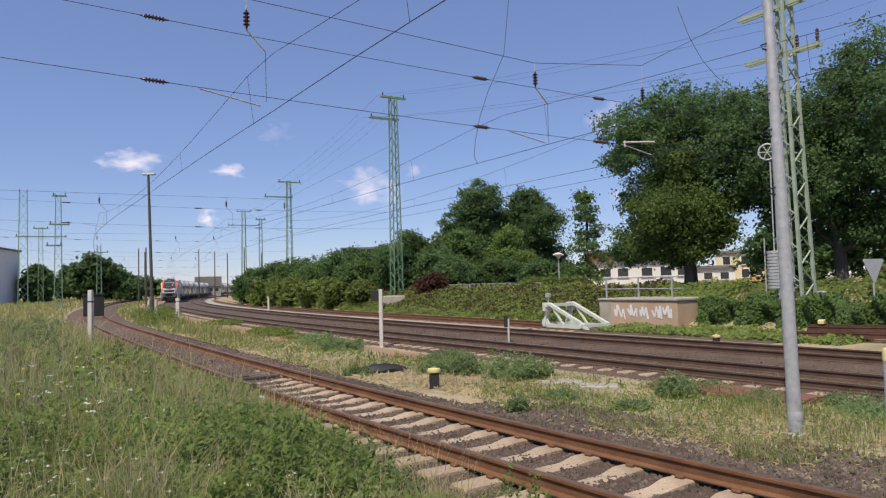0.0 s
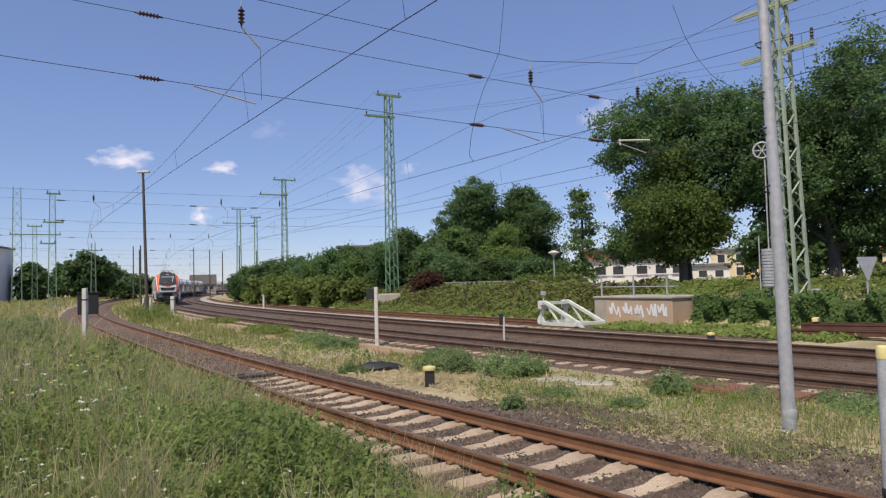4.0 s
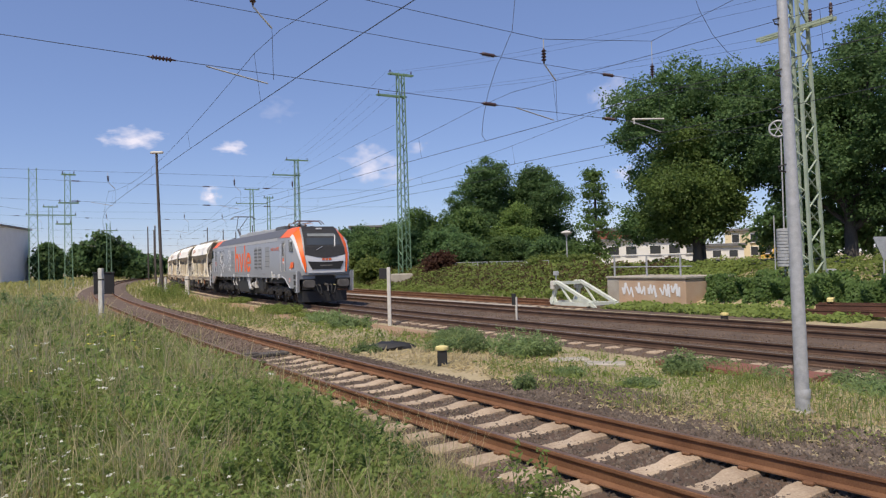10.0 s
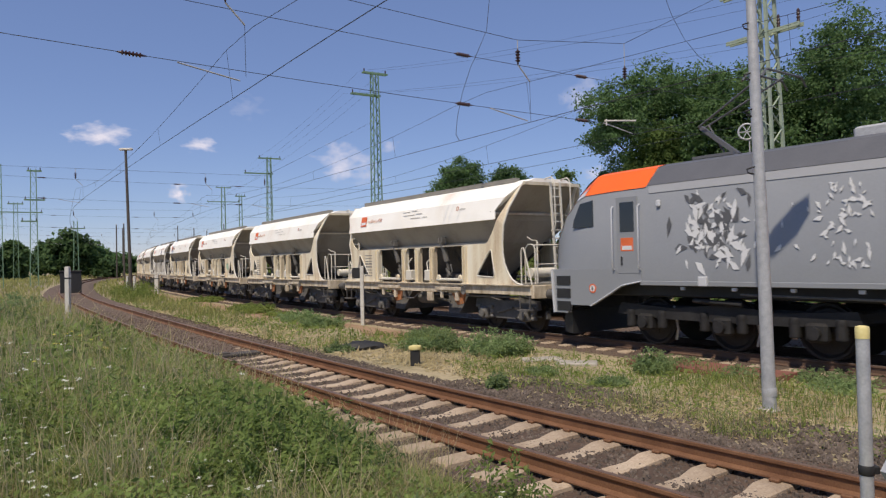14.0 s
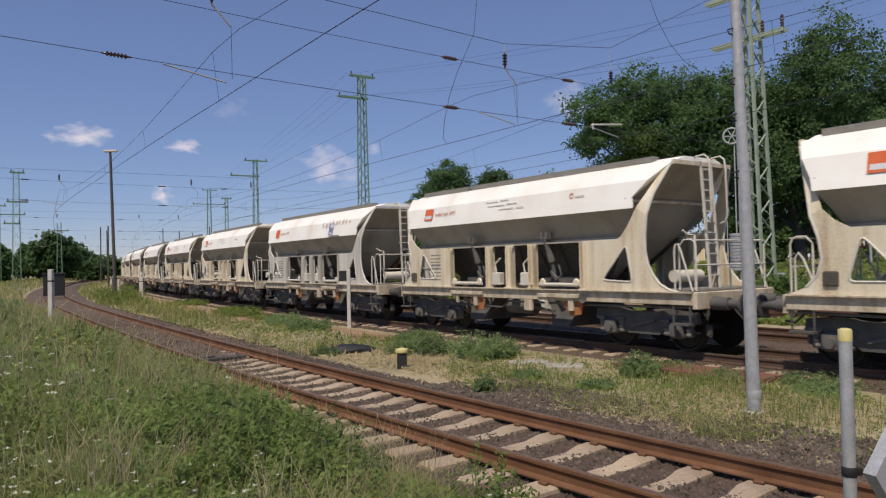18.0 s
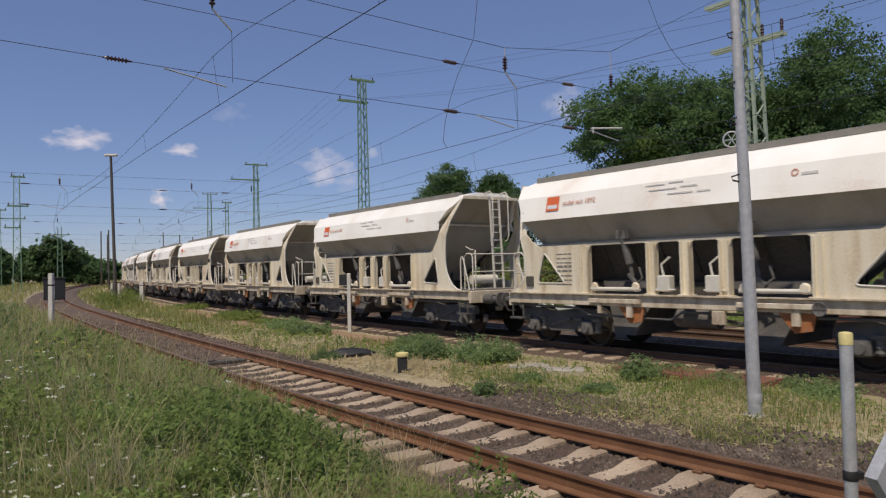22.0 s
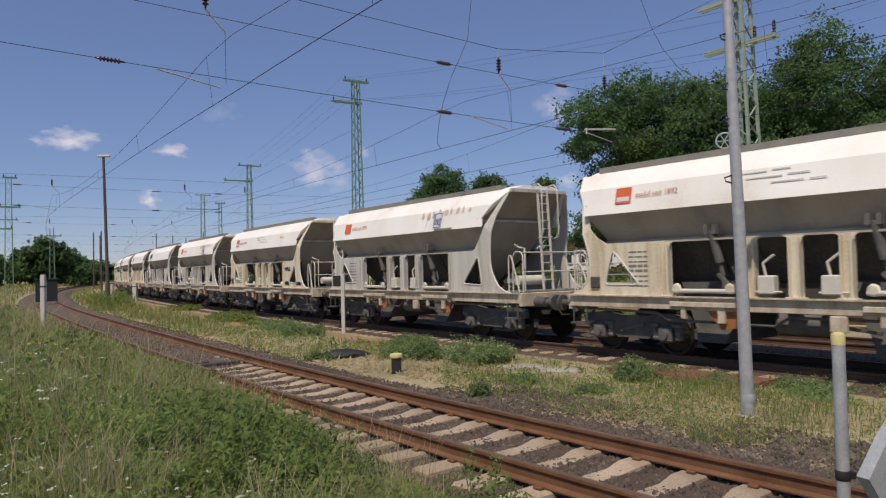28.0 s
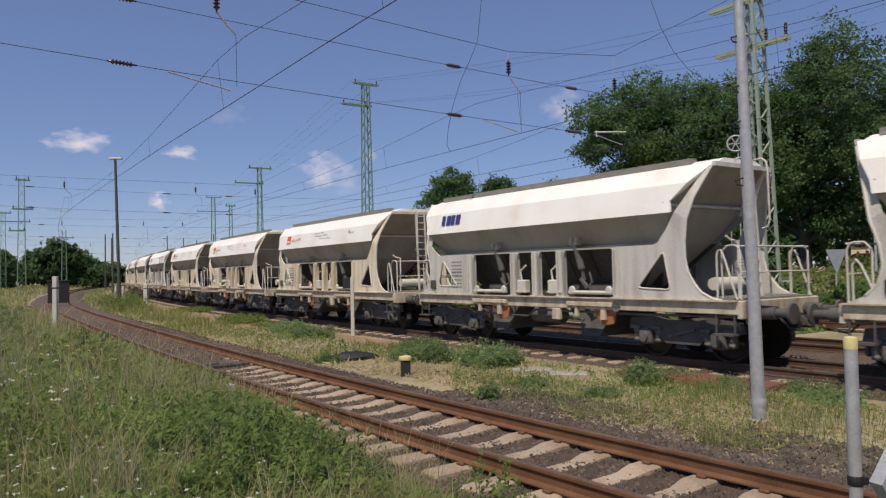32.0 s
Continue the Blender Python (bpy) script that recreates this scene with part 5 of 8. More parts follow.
def locomotive():
    t = thing("locomotive", "grey six-axle freight locomotive with orange cab roofs", "locomotive")
    secs = []
    ends = [(11.62, 1.10, 1.52, 1.70, 1.02, 1.95, 0.9, 2.0), (11.55, 1.22, 1.50, 1.95, 1.10, 2.40, 0.92, 2.45), (11.38, 1.33, 1.48, 2.45, 1.12, 2.85, 0.88, 2.92), (11.05, 1.40, 1.46, 2.98, 1.08, 3.30, 0.84, 3.38), (10.65, 1.43, 1.45, 3.34, 1.02, 3.70, 0.80, 3.78), (10.35, 1.45, 1.45, 3.46, 0.98, 3.93, 0.78, 4.0), (8.6, 1.45, 1.45, 3.50, 1.0, 3.95, 0.75, 4.03)]
    for e in ends:
        secs.append(loco_section(*e))
    for x in (4, 0, -4):
        secs.append(loco_section(x, 1.45, 1.45, 3.50, 1.0, 3.95, 0.75, 4.03))
    for e in reversed(ends):
        secs.append(loco_section(-e[0], *e[1:]))
    part("body", Shape().loft(secs[::-1], True, True), M_GREY, t, "satin grey body shell")
    # roof: dark between the cabs, orange over them
    roof = lambda x0, x1, d: Shape().loft([[(x, -1.455 - d, 3.53), (x, -1.0 - d, 3.955 + d), (x, -0.75, 4.035 + d), (x, 0.75, 4.035 + d), (x, 1.0 + d, 3.955 + d), (x, 1.455 + d, 3.53)] for x in np.linspace(x0, x1, 5)], False, False, False)
    part("roof", roof(8.55, -8.55, 0.006), M_DARKROOF, t, "dark grey roof")
    for s in (-1, 1):
        part("stripe", Shape().box(-8.5, 8.0, s * 1.455 - 0.006, s * 1.455 + 0.006, 3.36, 3.52), M_SHOULDER, t, "pale stripe under the roof")
    for d in (1, -1):
        sh = Shape()
        rings = []
        for x, zt, ws, zr, wr, zp in ((8.58, 3.50, 1.0, 3.95, 0.75, 4.03), (9.5, 3.49, 0.99, 3.945, 0.76, 4.02), (10.35, 3.46, 0.98, 3.93, 0.78, 4.0)):
            rings.append([(d * x, -1.462, zt), (d * x, -ws - 0.012, zr + 0.012), (d * x, -wr, zp + 0.014), (d * x, wr, zp + 0.014), (d * x, ws + 0.012, zr + 0.012), (d * x, 1.462, zt)])
        sh.loft(rings, False, False, False)
        part("cab_roof", sh, M_ORANGE, t, "bright orange cab roof")
        for s in (-1, 1):
            # orange pillar and silver edge sweeping down the nose
            a, b, c = [], [], []
            for e in ends[:6][::-1]:
                x, w, zs, zt, ws, zr, wr, zp = e
                a.append((d * (x + 0.012), s * (ws * 0.35 + w * 0.65 + 0.016), zt * 0.65 + zr * 0.35 + 0.012))
                b.append((d * (x + 0.02), s * (ws * 0.98 + 0.004), zr + 0.016))
                c.append((d * (x + 0.004), s * (w + 0.012), zt + 0.004))
            part("pillar", Shape().loft([[p, q] for p, q in zip(a, b)], False, True, False), M_ORANGE, t, "orange front pillar")
            part("nose_edge", Shape().loft([[q, p] for p, q in zip(a, c)], False, True, False), M_SILVER, t, "silver swept nose edge")
            # cab door, window, handles
            ys = s * 1.458
            xm = lambda u: d * u
            bx = lambda u0, u1, y0, y1, z0, z1, c=0.0: Shape().box(min(xm(u0), xm(u1)), max(xm(u0), xm(u1)), min(y0, y1), max(y0, y1), z0, z1, c)
            door = part("cab_door", bx(8.82, 9.42, ys - 0.008, ys + 0.008, 1.62, 3.34, 0.004), M_GREY, t, "grey cab door")
            part("door_window", bx(8.92, 9.32, ys - 0.014, ys + 0.014, 2.55, 3.22, 0.004), M_GLASS, door, "dark door window")
            part("door_badge", bx(8.95, 9.3, ys - 0.012, ys + 0.012, 2.12, 2.42), M_LOGO, door, "orange square badge")
            part("badge_bar", bx(8.99, 9.26, ys - 0.014, ys + 0.014, 2.15, 2.24), M_DECAL, door, "white badge bar")
            part("door_handle", bx(9.26, 9.30, ys - 0.03, ys + 0.03, 1.8, 2.0, 0.005), M_BLACK, door)
            for u in (8.76, 9.5):
                part("handrail", Shape().tube([(xm(u), s * 1.47, 3.15), (xm(u), s * 1.53, 3.1), (xm(u), s * 1.53, 1.75), (xm(u), s * 1.47, 1.7)], 0.016, 6), M_SILVER, t)
            sh = Shape().prism([(xm(10.12), 2.72), (xm(10.78), 2.72), (xm(10.74), 2.9), (xm(10.52), 3.28), (xm(10.12), 3.34)], min(ys - 0.006, ys + 0.01), max(ys - 0.006, ys + 0.01))
            part("cab_window", sh, M_GLASS, t, "dark cab side window")
            # skirt with steps beside the nose
            sk = Shape().prism([(xm(8.75), 1.46), (xm(9.3), 1.36), (xm(9.75), 1.12), (xm(10.25), 0.86), (xm(10.95), 0.86), (xm(11.0), 0.66), (xm(11.45), 0.66), (xm(11.55), 1.72), (xm(8.75), 1.72)], s * 1.40 - 0.06, s * 1.40 + 0.06)
            skirt = part("skirt", sk, M_GREY, t, "grey skirt plate with steps")
            part("skirt_edge", Shape().tube([(xm(8.75), s * 1.465, 1.45), (xm(9.3), s * 1.465, 1.35), (xm(9.75), s * 1.465, 1.11), (xm(10.25), s * 1.465, 0.855)], 0.018, 6), M_SILVER, skirt)
            for k, z in enumerate((1.33, 1.02, 0.71)):
                part("step", bx(10.90, 11.36, s * 1.466 - 0.006, s * 1.466 + 0.006, z, z + 0.23), M_BLACK, skirt, "black step recess")
            part("step_edge", Shape().bar((xm(11.42), s * 1.47, 0.66), (xm(11.5), s * 1.47, 1.7), 0.09, 0.05), M_SILVER, skirt)
            part("round_sign", Shape().axle(xm(10.18), 1.27, 0, 0, [(0.11, s * 1.462), (0.11, s * 1.470)], 18), M_LOGO, skirt, "red-rimmed round sign")
            part("sign_disc", Shape().axle(xm(10.18), 1.27, 0, 0, [(0.075, s * 1.465), (0.075, s * 1.473)], 16), M_DECAL, skirt, "white sign disc")
            part("sign_bar", bx(10.16, 10.20, s * 1.4735, s * 1.4755, 1.22, 1.32), M_BLACK, skirt)
            if d > 0:
                part("paint_splash", Shape().prism([(10.16, 1.93), (10.26, 2.0), (10.34, 2.14), (10.5, 2.2), (10.72, 2.17), (10.86, 2.2), (10.87, 2.02), (10.8, 1.86), (10.74, 1.93), (10.55, 1.90), (10.45, 1.80), (10.38, 1.92), (10.28, 1.88), (10.22, 1.80)], s * 1.452 - 0.004, s * 1.452 + 0.004), M_ORANGE, t, "orange splash shape")
                part("splash_tail", Shape().prism([(10.12, 1.80), (10.45, 1.78), (10.42, 1.84), (10.2, 1.86)], s * 1.452 - 0.003, s * 1.452 + 0.003), M_DECAL, t)
            part("headlight", Shape().loft([[(xm(x), s * w, z) for x, w, z in ((11.36, 1.335, z0), (11.52, 1.19, z0), (11.50 - (z0 - 1.78) * 0.16, 1.17, z0), (11.28, 1.30, z0))] for z0 in (1.78, 2.3)], True), M_BLACK, t, "dark headlight housing")
            oval = [(0.31 * math.copysign(abs(math.cos(k * math.pi / 10)) ** 0.5, math.cos(k * math.pi / 10)), 0.19 * math.copysign(abs(math.sin(k * math.pi / 10)) ** 0.5, math.sin(k * math.pi / 10))) for k in range(20)]
            part("buffer", Shape().loft([[(xm(x), s * 0.9 + u * h, 1.08 + v * h) for u, v in oval] for x, h in ((11.3, 0.5), (11.58, 0.5), (11.58, 0.97), (11.70, 1.0), (11.73, 0.93))], True, True), M_BOGIE, t, "dark rectangular buffer plate")
            part("mirror_camera", Shape().box(min(xm(10.55), xm(10.7)), max(xm(10.55), xm(10.7)), s * 1.5 - 0.04, s * 1.5 + 0.04, 3.2, 3.3, 0.02) if d > 0 else Shape().box(-8.3, -8.2, s * 1.47 - 0.03, s * 1.47 + 0.03, 3.05, 3.2, 0.02), M_SILVER, t)
        # windscreen, mask and grille on the slanting front
        fr = lambda x0, z0, w0, x1, z1, w1, o: Shape().add([(d * (x0 + o), -w0, z0), (d * (x0 + o), w0, z0), (d * (x1 + o), w1, z1), (d * (x1 + o), -w1, z1), (d * (x0 + o - 0.03), -w0, z0), (d * (x0 + o - 0.03), w0, z0), (d * (x1 + o - 0.03), w1, z1), (d * (x1 + o - 0.03), -w1, z1)], [(0, 1, 2, 3), (7, 6, 5, 4), (0, 4, 5, 1), (1, 5, 6, 2), (2, 6, 7, 3), (3, 7, 4, 0)])
        strip = lambda rows, o: Shape().loft([[(d * (x + o), y, z) for y in (-w, -w * 0.5, 0, w * 0.5, w)] for x, z, w in rows], False, False, False)
        part("front_mask", strip(((10.36, 4.02, 0.88), (10.66, 3.81, 0.93), (11.06, 3.42, 0.98), (11.40, 2.95, 1.04), (11.52, 2.62, 1.06), (11.56, 2.52, 1.06)), 0.035), M_BLACK, t, "black front mask")
        part("mask_point", Shape().add([(d * 11.596, -1.06, 2.525), (d * 11.64, -0.5, 2.42), (d * 11.66, 0, 2.36), (d * 11.64, 0.5, 2.42), (d * 11.596, 1.06, 2.525)] + [(d * 11.50, y, z) for y, z in ((-1.06, 2.525), (-0.5, 2.42), (0, 2.36), (0.5, 2.42), (1.06, 2.525))], [(0, 1, 6, 5), (1, 2, 7, 6), (2, 3, 8, 7), (3, 4, 9, 8), (0, 4, 3, 2, 1)]), M_BLACK, t, "pointed lower edge of the mask")
        part("windscreen", strip(((10.80, 3.655, 0.78), (11.06, 3.39, 0.83), (11.34, 3.03, 0.88)), 0.058), M_SCREEN, t, "grey reflecting windscreen")
        # paler strip laid over the upper part of the windscreen
        part("sun_blind", strip(((10.83, 3.63, 0.72), (10.98, 3.47, 0.75)), 0.062), M_SCREENBAND, t, "pale band across the upper windscreen")
        part("windscreen_wiper", Shape().bar((d * 11.45, 0.55, 2.96), (d * 11.02, 0.72, 3.54), 0.05, 0.03).bar((d * 11.52, -0.45, 2.78), (d * 11.45, -0.1, 2.95), 0.03), M_GALV, t)
        part("top_light", Shape().box(min(d * 10.52, d * 10.70), max(d * 10.52, d * 10.70), -0.16, 0.16, 3.84, 3.93, 0.02), M_LAMP, t, "clear top headlight")
        part("front_panel", strip(((11.575, 2.52, 1.06), (11.625, 2.30, 1.04), (11.645, 2.16, 1.02), (11.66, 1.62, 0.98)), 0.02), M_SILVER, t, "silver front panel")
        part("front_grille", Shape().add([(d * x, y, z) for x in (11.66, 11.705) for y, z in ((-0.74, 1.80), (0.74, 1.80), (0.94, 2.20), (0.3, 2.17), (-0.3, 2.17), (-0.94, 2.20))], [(0, 1, 2, 3, 4, 5), (11, 10, 9, 8, 7, 6)] + [(i, (i + 1) % 6, 6 + (i + 1) % 6, 6 + i) for i in range(6)]), M_BLACK, t, "black front grille")
        part("grille_bar", Shape().box(min(d * 11.705, d * 11.712), max(d * 11.705, d * 11.712), -0.33, 0.33, 1.97, 2.01), M_INK, t)
        for y in (-0.2, -0.02, 0.16):
            part("front_emblem", Shape().box(min(d * 11.655, d * 11.675), max(d * 11.655, d * 11.675), y, y + 0.13, 2.24, 2.35), M_LOGO, t, "small orange front emblem")
        for s in (-1, 1):
            part("pillar_foot", Shape().loft([[(d * (x + 0.05), s * w0, z), (d * (x + 0.05), s * w1, z)] for x, w0, w1, z in ((11.50, 1.06, 1.17, 2.45), (11.55, 1.06, 1.16, 2.2), (11.60, 1.03, 1.10, 1.66))], False, True, False), M_ORANGE, t, "orange foot of the front pillar")
            part("buffer_beam", Shape().box(min(d * 11.0, d * 11.50), max(d * 11.0, d * 11.50), min(s * 0.52, s * 1.38), max(s * 0.52, s * 1.38), 1.30, 1.66, 0.04), M_GREY, t, "grey buffer beam end")
            part("beam_post", Shape().box(min(d * 11.0, d * 11.40), max(d * 11.0, d * 11.40), min(s * 0.62, s * 1.2), max(s * 0.62, s * 1.2), 0.75, 1.32, 0.03), M_BLACK, t)
        part("coupling_bay", Shape().box(min(d * 11.0, d * 11.36), max(d * 11.0, d * 11.36), -0.66, 0.66, 0.7, 1.66, 0.03), M_BLACK, t, "dark coupling recess")
        part("coupling_hook", Shape().bar((d * 11.3, 0, 1.05), (d * 11.85, 0, 1.02), 0.1).bar((d * 11.8, 0, 1.0), (d * 11.9, 0, 0.7), 0.06), M_BOGIE, t)
        for y in (-0.5, -0.3, 0.3, 0.5):
            part("brake_hose", Shape().tube([(d * 11.36, y, 1.1), (d * 11.62, y, 0.95), (d * 11.70, y * 0.8, 0.62), (d * 11.60, y * 0.6, 0.5), (d * 11.5, y * 0.5, 0.6)], 0.028, 6), M_BLACK, t)
            part("hose_valve", Shape().bar((d * 11.4, y - 0.05, 1.02), (d * 11.6, y + 0.02, 0.98), 0.045), M_YELLOW if y > 0.4 else M_AXLE, t)
        part("plough", Shape().loft([[(d * 11.0, -1.3, 0.14), (d * 11.0, 1.3, 0.14), (d * 11.0, 1.3, 0.72), (d * 11.0, -1.3, 0.72)], [(d * 11.42, -1.15, 0.16), (d * 11.42, 1.15, 0.16), (d * 11.42, 1.15, 0.7), (d * 11.42, -1.15, 0.7)]], True), M_BLACK, t, "black snow plough")
        part("front_rail", Shape().tube([(d * 11.45, -1.2, 1.66), (d * 11.47, -1.2, 1.86), (d * 11.47, -1.05, 1.86), (d * 11.45, -1.05, 1.66)], 0.014, 6), M_SILVER, t)
    # sides
    for s in (-1, 1):
        y = s * 1.453
        for x0 in (2.75, 3.72):
            g = part("side_grille", Shape().prism([(x0, 1.95), (x0 + 0.1, 1.82), (x0 + 0.72, 1.82), (x0 + 0.82, 1.95), (x0 + 0.82, 3.02), (x0 + 0.72, 3.15), (x0 + 0.1, 3.15), (x0, 3.02)], min(y - 0.012, y + 0.012), max(y - 0.012, y + 0.012)), M_GREY, t, "grey ventilation grille")
            for k in range(6):
                z = 1.90 + k * 0.205
                part("slat", Shape().box(x0 + 0.06, x0 + 0.76, y - 0.018, y + 0.018, z, z + 0.10), M_DARKROOF, g, "dark louvre slot")
        for x0, x1, n in ((5.3, 6.25, 4), (-3.75, -2.85, 4)):
            pn = part("side_panel", Shape().box(x0, x1, y - 0.006, y + 0.006, 1.92 if n else 1.66, 3.12 if n else 3.3, 0.003), M_GREY, t)
            for k in range(n):
                part("slat", Shape().box(x0 + 0.05, x1 - 0.05, y - 0.012, y + 0.012, 2.0 + k * 0.28, 2.02 + k * 0.28), M_DARKROOF, pn)
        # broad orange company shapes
        yy = y + s * 0.008
        o = lambda pts: part("side_emblem", Shape().prism(pts, min(yy - 0.002, yy + 0.002), max(yy - 0.002, yy + 0.002)), M_ORANGE, t, "bright orange company shape")
        o([(-2.52, 1.69), (-2.27, 1.69), (-2.27, 3.38), (-2.52, 3.38)])
        o([(-2.24, 2.78), (-2.24, 2.5), (-2.1, 2.62), (-1.95, 2.62), (-1.76, 2.45), (-1.76, 1.69), (-1.5, 1.69), (-1.5, 2.55), (-1.62, 2.8), (-1.86, 2.92), (-2.08, 2.9)])
        o([(-1.32, 2.88), (-1.02, 2.88), (-0.72, 2.05), (-0.44, 2.88), (-0.14, 2.88), (-0.60, 1.69), (-0.86, 1.69)])
        o([(0.14, 1.69), (0.40, 1.69), (0.40, 3.38), (0.14, 3.38)])
        curl = [(1.22 + r * 0.60 * math.cos(radians(a)), 2.29 + r * 0.62 * math.sin(radians(a))) for r, turn in ((1.0, range(0, 326, 13)), (0.55, range(325, -1, -13))) for a in turn]
        part("side_emblem", pierced(curl, [], lambda z: yy, 0.004), M_ORANGE, t, "bright orange company curl")
        o([(0.86, 2.20), (1.82, 2.20), (1.82, 2.34), (0.86, 2.34)])
        if s < 0:
            lettering("slogan", "mobil seit 1892", 0.27, M_LOGO, t, 6.55, 2.86, -1.462, "orange slogan")
        # white shard picture near the rear cab
        rg = random.Random(8)
        white, dark = Shape(), Shape()
        for k in range(210):
            if k < 140:
                cx, cz = rg.gauss(-6.95, 0.36), rg.gauss(2.50, 0.38)
            else:
                cx, cz = rg.uniform(-6.3, -4.0), rg.uniform(1.75, 3.3)
                if rg.random() < 0.5:
                    cx = rg.gauss(-4.35, 0.2)
            a, r = rg.uniform(0, 6.28), rg.uniform(0.05, 0.19) if k < 140 else rg.uniform(0.04, 0.11)
            if not 1.68 < cz < 3.22:
                continue
            pts = [(cx + r * math.cos(a + u) * q, cz + r * math.sin(a + u) * q * 1.3) for u, q in ((0, 1.0), (1.9, 0.4), (3.3, 0.8), (4.8, 0.3))]
            h = 0.002 + 0.00002 * k
            (white if k % 5 not in (1, 3) or k > 140 else dark).prism(pts, min(yy, yy + s * h), max(yy, yy + s * h))
        part("painted_picture", white, M_DECAL, t, "white shards of a painted picture")["kind"] = "stuff"
        part("picture_shading", dark, M_DARKROOF, t, "dark shards of a painted picture")["kind"] = "stuff"
        for x0, n in ((-2.75, 9), (4.7, 5), (6.6, 4)):
            for k in range(n):
                part("text_bar", Shape().box(x0 + k * 0.11, x0 + k * 0.11 + 0.085, yy - 0.002, yy + 0.002, 1.56, 1.60), M_INK, t, "small grey writing")
        part("sill_rail", Shape().box(-8.8, 8.8, s * 1.41 - 0.05, s * 1.41 + 0.05, 1.36, 1.46, 0.01), M_GREY, t)
        for x in (-7.2, -2.9, 1.2, 7.2, 8.2):
            part("jack_pad", Shape().box(x - 0.1, x + 0.1, s * 1.48 - 0.04, s * 1.48 + 0.04, 1.36, 1.56, 0.015), M_SILVER, t, "pale jacking bracket")
        part("hand_lever", Shape().tube([(6.9, s * 1.5, 1.7), (7.02, s * 1.53, 1.66), (6.95, s * 1.5, 1.3)], 0.03, 6), M_DECAL, t)
        # underfloor gear
        part("pump", Shape().tube([(1.75, s * 1.3, 0.92), (2.15, s * 1.3, 0.92)], 0.14, 12).tube([(1.95, s * 1.36, 0.92), (1.95, s * 1.46, 0.92)], 0.09, 10), M_HOSE, t, "silver pump")
        for k in range(9):
            x = -3.0 + k * 1.15
            part("pipe_fitting", Shape().box(x, x + 0.09 + 0.05 * (k % 3), s * 1.36 - 0.03, s * 1.36 + 0.03, 1.16 - 0.06 * (k % 2), 1.26, 0.01), M_HOSE if k % 2 else M_AXLE, t)
        part("air_line", Shape().tube([(-6.5, s * 1.3, 1.2), (-3.4, s * 1.3, 1.16), (-3.3, s * 1.3, 1.3), (4.4, s * 1.3, 1.3), (4.6, s * 1.3, 1.12), (8.4, s * 1.3, 1.1)], 0.025, 6), M_AXLE, t)
        for x0, x1, z0, z1, m in ((-3.3, -2.3, 0.55, 1.32, M_BLACK), (-2.1, 0.9, 0.42, 1.30, M_BLACK), (3.2, 4.3, 0.55, 1.25, M_BLACK), (2.2, 2.5, 0.7, 1.15, M_WHITEPOST), (4.5, 4.75, 0.7, 1.2, M_BLACK)):
            part("equipment_box", Shape().box(x0, x1, s * 1.15 - 0.18, s * 1.15 + 0.18, z0, z1, 0.03), m, t, "underfloor equipment box")
        for x in (0.95, 1.15):
            part("hose", Shape().tube([(x, s * 1.34, 1.34), (x - 0.02, s * 1.36, 0.95), (x + 0.2, s * 1.36, 0.68), (x + 0.5, s * 1.34, 0.66)], 0.07, 10), M_HOSE, t, "silver corrugated hose")
        for x in (-3.5, -2.75):
            part("hose", Shape().tube([(x, s * 1.34, 1.34), (x - 0.1, s * 1.37, 1.05), (x + 0.1, s * 1.36, 0.85), (x + 0.25, s * 1.3, 0.82)], 0.035, 8), M_HOSE, t, "silver corrugated hose")
        for k in range(14):
            x = -7.8 + k * 1.18
            part("cable_clip", Shape().box(x, x + 0.1, s * 1.38 - 0.03, s * 1.38 + 0.03, 1.27, 1.34, 0.01), M_DECAL if k % 2 else M_HOSE, t)
    part("fuel_tank", Shape().box(-3.2, 4.3, -1.05, 1.05, 0.35, 1.40, 0.08), M_BLACK, t, "black underfloor tank")
    part("frame_block", Shape().box(-10.9, 10.9, -1.1, 1.1, 1.1, 1.5, 0.03), M_BLACK, t)
    for x0, x1, h in ((-4.6, -2.4, 0.20), (-2.3, 0.0, 0.26), (0.1, 2.4, 0.22), (2.6, 4.6, 0.18), (4.8, 6.6, 0.24)):
        part("roof_box", Shape().box(x0, x1, -0.68, 0.68, 4.0, 4.03 + h, 0.04), M_GALV if x0 < 3 else M_DARKROOF, t, "grey roof equipment box")
    for x in (3.2, 5.4):
        part("roof_fan", Shape().turned([(0.62, 4.05), (0.62, 4.2), (0.5, 4.24), (0.45, 4.2), (0.1, 4.18)], (x, 0, 0), 18), M_GALV, t, "grey round roof fan")
    for x, y in ((7.0, -0.5), (7.4, 0.3), (7.9, -0.2)):
        part("roof_insulator", Shape().turned([(0.05, 4.05), (0.1, 4.12), (0.06, 4.17), (0.1, 4.24), (0.06, 4.3), (0.04, 4.36)], (x, y, 0), 10), M_INSUL, t)
    part("roof_bus_bar", Shape().tube([(6.9, -0.5, 4.36), (7.9, -0.2, 4.36), (9.6, 0, 4.2)], 0.025, 6), M_GALV, t)
    for x in (-7.6, 7.9):
        up = x < 0
        pn = part("pantograph", Shape().box(x - 0.5, x + 0.5, -0.45, -0.38, 4.10, 4.16).box(x - 0.5, x + 0.5, 0.38, 0.45, 4.10, 4.16), M_DARKROOF, t, "raised grey pantograph" if up else "folded grey pantograph")
        top, kn = ((x + 1.2, 5.66), (x - 0.55, 4.86)) if up else ((x + 0.9, 4.40), (x - 0.9, 4.3))
        part("lower_arm", Shape().bar((x + 0.35, 0, 4.14), (kn[0], 0, kn[1]), 0.09), M_DARKROOF, pn)
